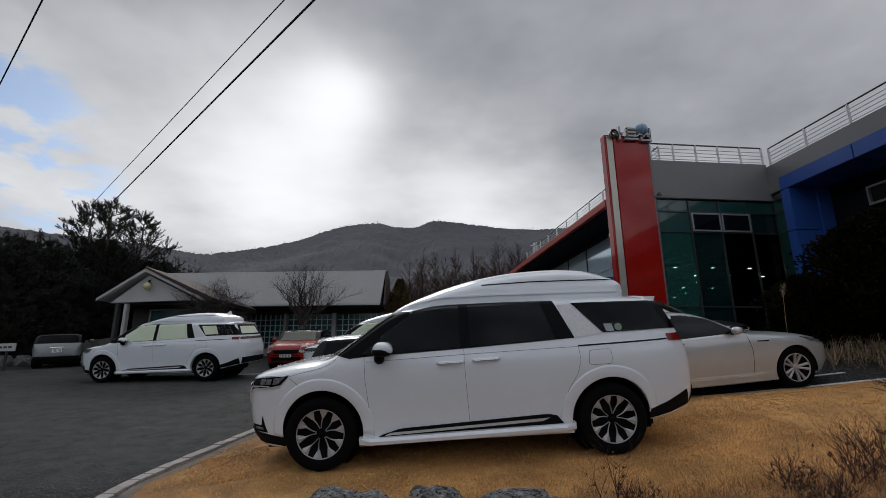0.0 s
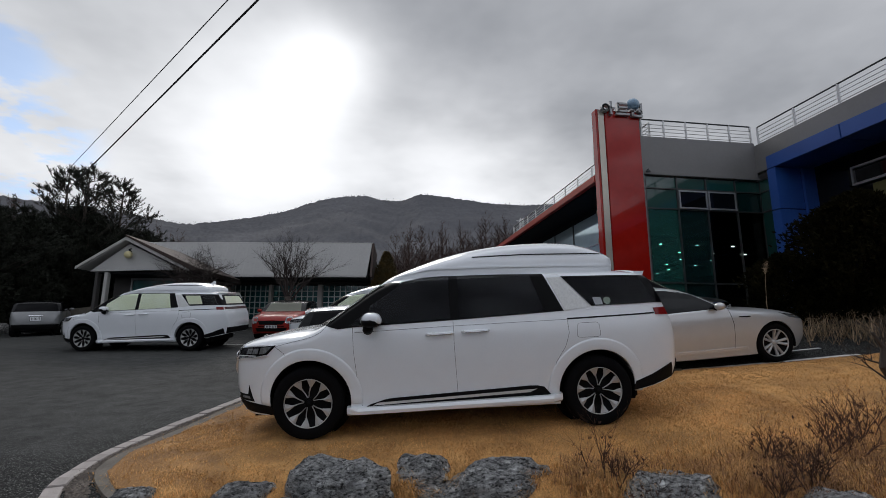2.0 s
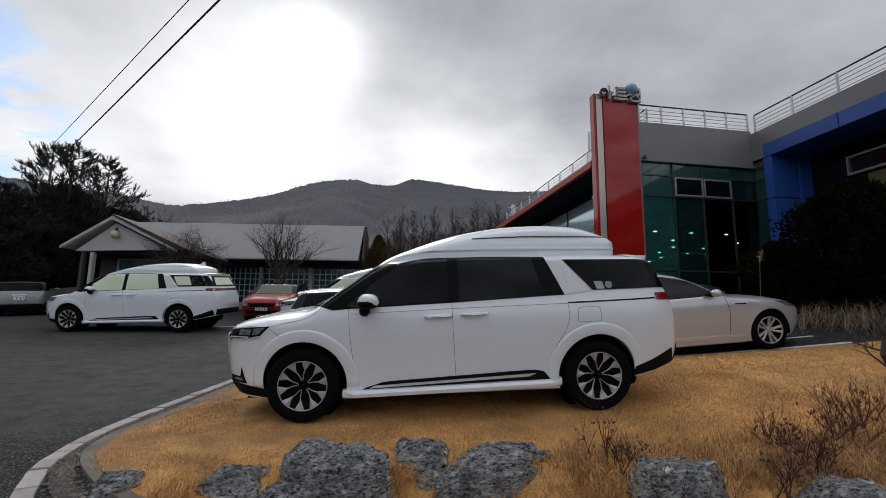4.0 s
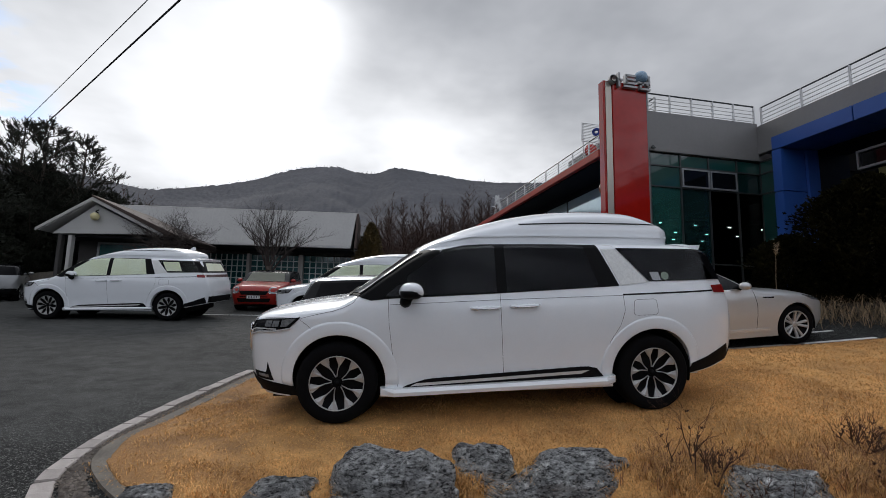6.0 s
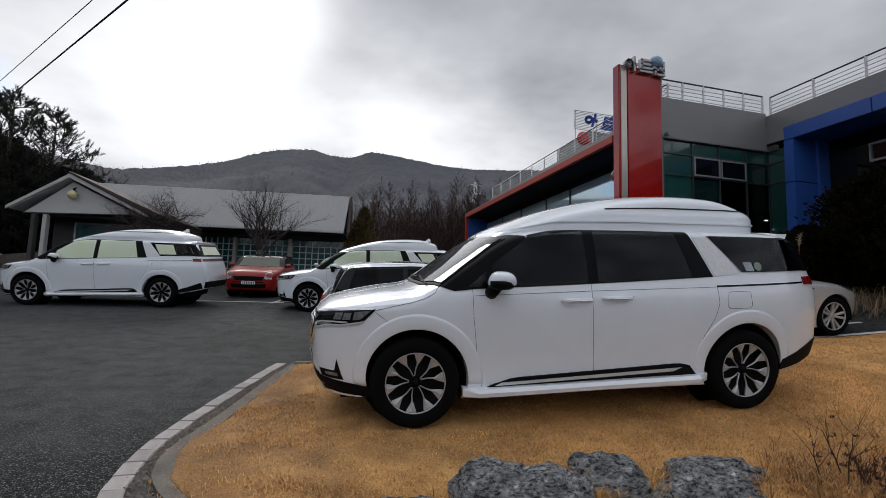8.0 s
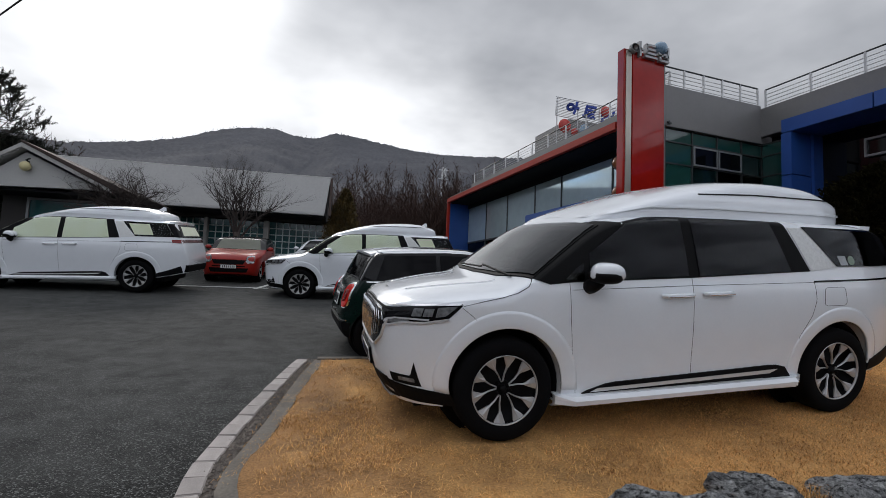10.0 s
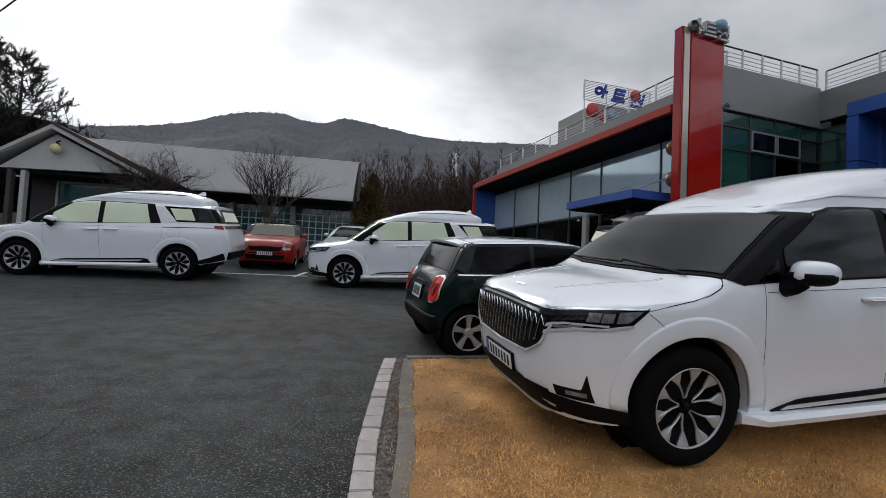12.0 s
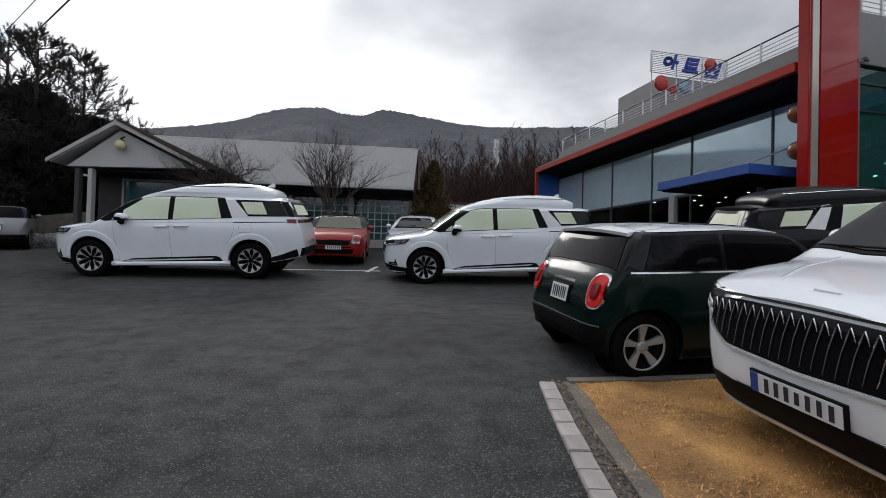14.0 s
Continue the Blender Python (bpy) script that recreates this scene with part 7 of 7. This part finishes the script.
bare_tree(-3.45, 21.2, 4.4, 1.6, 0.12, 4, "bare round-crowned winter tree before the lattice windows", 9, 0.34, 1.1, 4.0, 0.95, (1, 3))
bare_tree(-6.75, 19.7, 3.7, 1.6, 0.13, 9, "bare spreading winter tree beside the porch", 7, 0.62)


def needle_cloud(centres, count, length, width, seed, up=0.3):
    """Stars of thin needles round each centre (x, y, z, dx, dy, dz)."""
    rng = np.random.default_rng(seed)
    c = np.repeat(np.array(centres, float), count, 0)
    n = len(c)
    d = rng.normal(0, 1, (n, 3)) + c[:, 3:] * 1.3 + [0, 0, up]
    d /= np.linalg.norm(d, axis=1)[:, None]
    s = np.cross(d, rng.normal(0, 1, (n, 3)))
    s *= width / 2 / np.linalg.norm(s, axis=1)[:, None]
    ln = (length * rng.uniform(0.6, 1.2, n))[:, None]
    p = c[:, :3] + rng.normal(0, length * 0.15, (n, 3))
    verts = np.stack([p - s, p + s, p + d * ln + s * 0.3, p + d * ln - s * 0.3], 1).reshape(-1, 3)
    faces = np.arange(n)[:, None] * 4 + [0, 1, 2, 3]
    return verts, faces


def crown_part(name, verts, faces, material, parent):
    me = bpy.data.meshes.new(name)
    me.from_pydata(verts.tolist(), [], faces.tolist())
    me.materials.append(material)
    ob = new(name, me)
    ob.parent = parent
    return ob


def pine(x, y, height, width, seed, label, dense=1.0, bare=0.12, open_top=False):
    z = ground_z(x, y)
    rnd = random.Random(seed)
    tree = thing("pine_tree", pose(x, y, z - 0.05), label, "tree")
    part("trunk", tube([(0, 0, 0), (0.1, 0.05, height * 0.5), (0.05, 0.1, height * 0.97)], [0.16, 0.11, 0.03], 8), BARK, tree, "", True)
    limbs, centres, brushes = bmesh.new(), [], []
    n = int(46 * dense)
    for k in range(n):
        f = bare + (1 - bare) * (k + rnd.random()) / n
        a = rnd.uniform(0, 2 * math.pi)
        reach = width * (math.sin(math.pi * min(1, 0.22 + 0.78 * f)) ** 0.8) * rnd.uniform(0.55, 1.15) + 0.15
        base = Vector((0.08 * f, 0.08 * f, height * f))
        tip = base + Vector((math.cos(a) * reach, math.sin(a) * reach, reach * rnd.uniform(0.15, 0.65)))
        mid = base.lerp(tip, 0.5) + Vector((0, 0, -0.06 * reach))
        tube([base, mid, tip], [0.022, 0.014, 0.006] if open_top and f > 0.45 else [0.035, 0.022, 0.008], 4, limbs, False)
        along = (tip - mid).normalized()
        if open_top and f > 0.45:
            for _ in range(9):
                g = rnd.uniform(0.30, 1.0)
                p = base.lerp(mid, g * 2) if g < 0.5 else mid.lerp(tip, g * 2 - 1)
                way = (along * 0.7 + Vector((rnd.gauss(0, 0.55), rnd.gauss(0, 0.55), rnd.uniform(0.3, 1.2)))).normalized()
                end = p + way * rnd.uniform(0.22, 0.55)
                tube([p, end], [0.013, 0.007], 3, limbs, False)
                for h in np.linspace(0.45, 1.0, 4):
                    brushes.append((*p.lerp(end, h), *(way * 1.6)))
            continue
        for g in np.linspace(0.35, 1.0, max(3, int(reach * 5))):
            p = base.lerp(mid, g * 2) if g < 0.5 else mid.lerp(tip, g * 2 - 1)
            for _ in range(2 if not open_top else 1):
                q = p + Vector((rnd.gauss(0, 0.14), rnd.gauss(0, 0.14), rnd.gauss(0.05, 0.10)))
                centres.append((*q, *along))
    part("branchwork", limbs, BARK, tree)
    v, f = needle_cloud(centres, 40, 0.19, 0.020, seed)
    crown_part("crown", v, f, NEEDLE, tree)
    if brushes:
        v, f = needle_cloud(brushes, 13, 0.11, 0.013, seed + 1)
        crown_part("foliage", v, f, NEEDLE, tree)
    return tree


pine(-15.3, 26.9, 8.3, 2.7, 1, "tall dark pine with bottle-brush tufts against the sky", 1.9, 0.25, True)
pine(-14.2, 28.2, 7.9, 2.3, 12, "tall dark pine with bottle-brush tufts against the sky", 1.5, 0.25, True)
pine(-16.6, 27.4, 8.4, 2.4, 31, "tall dark pine with bottle-brush tufts against the sky", 1.5, 0.25, True)
for n, (x, y, h, w) in enumerate([(-17.0, 23.4, 5.6, 2.4), (-18.6, 24.6, 6.0, 2.8), (-15.0, 27.6, 5.9, 2.6), (-20.8, 22.0, 5.8, 2.8), (-12.6, 28.0, 5.1, 1.9), (-23.0, 25.0, 6.5, 3.0), (-17.4, 25.6, 5.9, 2.4)]):
    pine(x, y, h, w, 20 + n, "dense dark pine in the thicket beside the car park", 1.6, 0.04)


def leafy(x, y, z, height, width, seed, label, material, name, count=9000, leaf=0.05, shape="cone"):
    rng = np.random.default_rng(seed)
    tree = thing(name, pose(x, y, z), label, "tree" if shape == "cone" else "bush")
    part("trunk", tube([(0, 0, -0.1), (0, 0, height * 0.6)], [0.07, 0.02], 6), BARK, tree)
    f = rng.uniform(0, 1, count) ** 0.8
    if shape == "cone":
        r = width * (1 - f) ** 0.75 * (0.55 + 0.5 * rng.uniform(0, 1, count)) + 0.03
    else:
        r = width * np.sqrt(np.clip(1 - (2 * f - 0.85) ** 2 * 0.8, 0.05, 1)) * (0.35 + 0.65 * rng.uniform(0, 1, count) ** 0.5)
    a = rng.uniform(0, 2 * math.pi, count)
    lump = 1 + 0.24 * np.sin(3 * a + 9 * f) + 0.18 * np.sin(7 * a - 14 * f) + 0.16 * rng.normal(0, 1, count)
    c = np.stack([r * lump * np.cos(a), r * lump * np.sin(a), height * (0.05 + 0.95 * f)], 1)
    way = np.stack([np.cos(a), np.sin(a), 0.6 + 0 * a], 1)
    v, fc = needle_cloud(np.concatenate([c, way], 1), 2, leaf * 2, leaf, seed)
    crown_part("crown", v, fc, material, tree)
    return tree


leafy(0.75, 24.0, ground_z(0.75, 24.0), 3.75, 1.0, 3, "conical rusty-green conifer beside the low building", CONIFER, "conifer", 9000)
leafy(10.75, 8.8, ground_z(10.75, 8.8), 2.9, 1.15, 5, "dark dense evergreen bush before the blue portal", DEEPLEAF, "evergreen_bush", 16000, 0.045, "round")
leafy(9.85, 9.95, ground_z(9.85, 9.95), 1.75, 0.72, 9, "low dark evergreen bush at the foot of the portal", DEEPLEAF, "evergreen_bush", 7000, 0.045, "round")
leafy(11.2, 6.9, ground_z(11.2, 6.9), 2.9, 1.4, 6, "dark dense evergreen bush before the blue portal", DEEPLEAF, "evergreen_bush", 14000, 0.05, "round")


leafy(8.75, 21.6, 1.45, 2.05, 0.42, 8, "leafy green indoor plant behind the shop glass", CONIFER, "indoor_plant", 1800, 0.05, "round")
for n, (x, y, h, w) in enumerate([(-16.4, 25.0, 5.4, 1.4), (-17.6, 23.2, 5.2, 1.7), (-19.6, 23.8, 5.4, 2.2), (-15.6, 27.6, 6.4, 1.6), (-13.6, 28.0, 5.2, 1.4), (-22.4, 22.6, 5.2, 2.4)]):
    leafy(x, y, ground_z(x, y), h, w, 60 + n, "dark dense evergreen in the thicket beside the car park", NEEDLE, "evergreen_bush", 15000, 0.075, "round")


def shrub(x, y, height, width, stems, seed, label, leaves=True, z_of=None):
    z = (z_of or (lawn_z if inside(x, y, LAWN) else ground_z))(x, y)
    rnd = random.Random(seed)
    bush = thing("dry_shrub", pose(x, y, z - 0.02), label, "bush", "dry shrubs by the lawn")
    bm = bmesh.new()
    tips = []
    for k in range(stems):
        a = rnd.uniform(0, 2 * math.pi)
        out = rnd.uniform(0.1, 1.0) * width
        way = Vector((math.cos(a) * out, math.sin(a) * out, height * rnd.uniform(0.7, 1.1)))
        twigs(bm, (rnd.gauss(0, width * 0.2), rnd.gauss(0, width * 0.2), 0), way, way.length * 0.75, 0.0058, 2, rnd, 0.42, (1, 3), 0.14, 4)
        for _ in range(4):
            f = rnd.uniform(0.5, 1.05)
            tips.append((way.x * f + rnd.gauss(0, 0.06), way.y * f + rnd.gauss(0, 0.06), way.z * f * 0.9, 0, 0, 1))
    part("twigwork", bm, BRUSH, bush)
    if leaves:
        v, f = needle_cloud(tips, 5, 0.026, 0.010, seed)
        crown_part("foliage", v, f, BRUSH, bush)
    return bush


for n, (x, y, h, w, s) in enumerate([(1.98, 3.85, 0.44, 0.20, 3), (2.12, 3.80, 0.22, 0.22, 8), (2.22, 3.50, 0.36, 0.20, 5), (2.95, 3.25, 0.34, 0.22, 5), (3.45, 3.85, 0.24, 0.28, 9), (3.95, 3.7, 0.34, 0.30, 12), (3.3, 3.35, 0.28, 0.26, 9), (4.5, 4.0, 0.40, 0.32, 10), (5.3, 3.9, 0.6, 0.4, 14)]):
    shrub(x, y, h, w, s, 40 + n, "bare brown dry shrub with a few dead leaves")
reeds = []
for cx, cy, n, r in ((9.4, 8.3, 40, 0.45), (10.0, 7.6, 70, 0.5), (9.9, 6.7, 60, 0.5), (10.6, 7.3, 70, 0.6), (9.3, 8.9, 30, 0.35), (10.3, 6.0, 70, 0.6)):
    reeds += [(x, y, ground_z(x, y)) for x, y in zip(rng.normal(cx, r, n), rng.normal(cy, r, n))]
blades("dry_reeds", "tangled dry pale reeds and weeds by the wing", reeds, 0.58, 0.008, 1.9, REED, 5, 12, "reeds")
for n, (x, y, h) in enumerate([(8.45, 9.1, 1.5)]):
    plume = thing("plume_grass", pose(x, y, ground_z(x, y)), "tall dry plume grass stem with a pale seed head", "grass", "")
    part("stem", tube([(0, 0, 0), (0.03, 0, h * 0.6), (0.1, 0.02, h)], [0.008, 0.006, 0.004], 5), REED, plume)
    v, f = needle_cloud([(0.1 + 0.05 * k / 8, 0.02, h - 0.05 + 0.22 * k / 8, 0.1, 0, 0.6) for k in range(9)], 14, 0.07, 0.010, n)
    crown_part("plume", v, f, REED, plume)

# ---- woods and mountain ----
RIDGE = curve_at([(-180, 5), (-120, 8), (-80, 11), (-60, 12), (-50, 12), (-38, 12.0), (-27, 12.0), (-21.4, 11.6), (-17.1, 12.4), (-11.6, 13.8), (-5.4, 16.0), (-1.4, 16.5), (1.0, 16.05), (2.8, 16.05), (5.6, 16.9), (8.0, 16.7), (11.0, 16.3), (14.9, 15.7), (19.1, 15.4), (29, 15.2), (45, 13), (75, 9), (120, 6), (180, 5)])
R0, R1 = 60.0, 420.0


def slope_z(az, r):
    f = (r - R0) / (R1 - R0)
    peak = R1 * math.tan(radians(RIDGE(az) + 0.22)) + 1.5
    x, y = r * math.sin(radians(az)), r * math.cos(radians(az))
    bumps = 14 * noise.noise((x * 0.012, y * 0.012, 1)) + 6 * noise.noise((x * 0.04, y * 0.04, 2))
    rise = 0.15 * f + 0.85 * f**1.7
    return 1.5 + (peak - 1.5) * rise + bumps * f * (1 - f) * 2.2


def crowns(az, r):
    """The lumpy canopy of the woods on the slope."""
    x, y = r * math.sin(radians(az)), r * math.cos(radians(az))
    return 1.2 * abs(noise.noise((x * 0.16, y * 0.16, 4))) + 0.9 * noise.noise((x * 0.42, y * 0.42, 7)) + 0.6 * noise.noise((x * 0.9, y * 0.9, 9))


def mountain_mesh():
    bm = bmesh.new()
    azs = list(np.linspace(-180, -60, 40)) + list(np.linspace(-59.8, 59.8, 800)) + list(np.linspace(60, 180, 40))[:-1]
    rs = list(np.linspace(R0, R1 - 60, 64)) + list(np.linspace(R1 - 56, R1, 22)) + [R1 + 30, R1 + 80]
    grid = []
    for r in rs:
        row = []
        for az in azs:
            z = slope_z(az, min(r, R1)) - max(0, r - R1) * 0.4 - (2.5 if r == R0 else 0) + (crowns(az, r) if abs(az) < 60 and R0 < r <= R1 else 0)
            row.append(bm.verts.new((r * math.sin(radians(az)), r * math.cos(radians(az)), z)))
        grid.append(row)
    n = len(azs)
    for a, b in zip(grid, grid[1:]):
        for i in range(n):
            bm.faces.new((a[i], a[(i + 1) % n], b[(i + 1) % n], b[i]))
    return bm


tagged(structure("mountain", mountain_mesh(), FOREST, "wooded winter mountain ridge with distance haze in its grey colour", True), "", "backdrop")


def bare_woods(name, spots, seed, material, label):
    """A stand of thin bare trees, far enough to be one thicket."""
    rng = np.random.default_rng(seed)
    starts, ends, wide = [], [], []
    for x, y, z, h in spots:
        lean = rng.normal(0, 0.05, 2)
        top = np.array([x + lean[0] * h, y + lean[1] * h, z + h])
        foot = np.array([x, y, z])
        starts.append(foot), ends.append(top), wide.append(0.022 * h)
        for _ in range(30):
            f = rng.uniform(0.25, 0.98)
            p = foot + (top - foot) * f
            a = rng.uniform(0, 2 * math.pi)
            ln = h * (1.05 - f) * rng.uniform(0.3, 0.6)
            q = p + np.array([math.cos(a) * 0.6, math.sin(a) * 0.6, 0.8]) * ln
            starts.append(p), ends.append(q), wide.append(0.008 * h)
            for _ in range(3):
                g = rng.uniform(0.3, 1.0)
                u = p + (q - p) * g
                w = rng.normal(0, 0.6, 3) + [0, 0, 0.7]
                starts.append(u), ends.append(u + w * ln * 0.4), wide.append(0.004 * h)
    s, e, w = np.array(starts), np.array(ends), np.array(wide)[:, None]
    d = e - s
    c = np.cross(d, [0.3, 1.0, 0.2])
    c *= w / 2 / (np.linalg.norm(c, axis=1)[:, None] + 1e-9)
    c2 = np.cross(d, c)
    c2 *= w / 2 / (np.linalg.norm(c2, axis=1)[:, None] + 1e-9)
    verts = np.stack([s + c, s - c * 0.5 + c2 * 0.87, s - c * 0.5 - c2 * 0.87, e], 1).reshape(-1, 3)
    b = np.arange(len(s))[:, None] * 4
    faces = np.concatenate([b + [0, 1, 3], b + [1, 2, 3], b + [2, 0, 3]])
    return scatter_mesh(name, verts, faces, material, label, "woods")


stand_right = [(x, y, ground_z(x, y) - 0.2, rng.uniform(4.0, 8.0)) for x, y in zip(rng.uniform(1.5, 24, 760), rng.uniform(33, 64, 760))]
bare_woods("bare_woods", stand_right, 3, WOODS, "thicket of bare brown trees behind the low building")
stand_left = [(x, y, ground_z(x, y) - 0.2, float(np.interp(x, [-36, -20, -12, -7], [9.0, 8.0, 5.6, 3.4])) * h) for x, y, h in zip(rng.uniform(-36, -7, 280), rng.uniform(32, 52, 280), rng.uniform(0.75, 1.1, 280))]
bare_woods("bare_woods", stand_left, 4, WOODS, "thicket of bare brown trees behind the pines")
ridge_trees = []
for k in range(420):
    az, r = rng.uniform(-30, 32), R1 - rng.uniform(0, 10)
    ridge_trees.append((r * math.sin(radians(az)), r * math.cos(radians(az)), slope_z(az, r) - 0.5, rng.uniform(1.6, 3.6)))
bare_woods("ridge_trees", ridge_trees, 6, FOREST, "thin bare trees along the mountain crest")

# ---- power line, lattice mast ----
def cable(a, b, back, ahead, sag, radius):
    a, b = Vector(a), Vector(b)
    d = b - a
    p, q = a - d * back, b + d * ahead
    pts = [p.lerp(q, k / 40) - Vector((0, 0, sag * (1 - (2 * k / 40 - 1) ** 2))) for k in range(41)]
    ob = part("overhead_cable", tube(pts, radius, 6), WIRE, None)
    return tagged(ob, "thin black overhead cable strung across the car park", "cable", "overhead cables")


cable((-1.4, 8.0, 8.3), (-12.8, 22.6, 9.0), 1.0, 0.35, 0.0, 0.022)
cable((-1.9, 7.9, 8.2), (-13.4, 22.3, 8.9), 1.0, 0.35, 0.0, 0.011)
cable((-6.0, 7.9, 7.9), (-8.8, 10.8, 7.9), 2.0, 6.0, 0.0, 0.014)


def lattice_mast(x, y, z, height, base):
    mast = thing("lattice_mast", pose(x, y, z), "grey steel lattice power mast on the wooded slope", "mast")
    for sx in (-1, 1):
        for sy in (-1, 1):
            part("leg", tube([(sx * base, sy * base, 0), (sx * base * 0.25, sy * base * 0.25, height)], 0.14, 4), STEEL, mast)
    for k in range(7):
        f, g = k / 7, (k + 1) / 7
        a, b = base * (1 - 0.75 * f), base * (1 - 0.75 * g)
        for sy in (-1, 1):
            bm = tube([(-a, sy * a, height * f), (b, sy * b, height * g)], 0.08, 4)
            tube([(a, sy * a, height * f), (-b, sy * b, height * g)], 0.08, 4, bm)
            part("brace", bm, STEEL, mast)
    for f in (0.72, 0.84, 0.96):
        part("arm", tube([(-base * 1.1, 0, height * f), (base * 1.1, 0, height * f)], 0.12, 4), STEEL, mast)
    return mast


lattice_mast(47.8, 145.5, slope_z(18.2, 153) - 1.0, 41.0 - slope_z(18.2, 153), 1.6)

# gnarled dead stem at the end of the lawn
stem = thing("dead_stem", pose(5.15, 4.2, ground_z(5.15, 4.2)), "gnarled bare dead stem among dry shrubs", "tree")
bm = tube([(0.1, 0, 0), (0.02, 0.0, 0.25), (0.08, 0.02, 0.45), (-0.04, 0.0, 0.62), (0.0, 0, 0.80), (-0.10, 0, 0.95)], [0.045, 0.04, 0.035, 0.032, 0.025, 0.012], 8)
for k in range(5):
    twigs(bm, (-0.02 + 0.02 * k, 0, 0.5 + 0.09 * k), (-0.6 + 0.3 * k, 0.2, 0.5), 0.28, 0.012, 2, random.Random(70 + k), 0.5, (1, 2), 0.2, 4)
part("trunk", bm, BARK, stem)

# small sign and stone edging by the pines
board = thing("small_sign_board", pose(-14.6, 20.6, ground_z(-14.6, 20.6), 0, 0, -25), "small pale sign board on a post", "sign")
part("board", box(-0.55, 0.55, -0.02, 0.02, 0.75, 1.05, 0.005), WHITEWALL, board)
part("post", box(-0.04, 0.04, 0.022, 0.09, 0, 0.9), BARK, board)
for k in range(3):
    part("bar", box(-0.4 + 0.28 * k, -0.2 + 0.28 * k, -0.026, -0.021, 0.86, 0.94), INK, board)
for k in range(12):
    x, y = -17.5 + 0.62 * k, 23.2 + 0.12 * math.sin(k * 2.3)
    if -11.8 < x:
        continue
    tagged(boulder(x, y, ground_z(x, y) + 0.16, 0.38, 0.3, 0.32, 31 * k, 50 + k, "grey field stone in a low retaining row"), "", "", "stones by the pines")
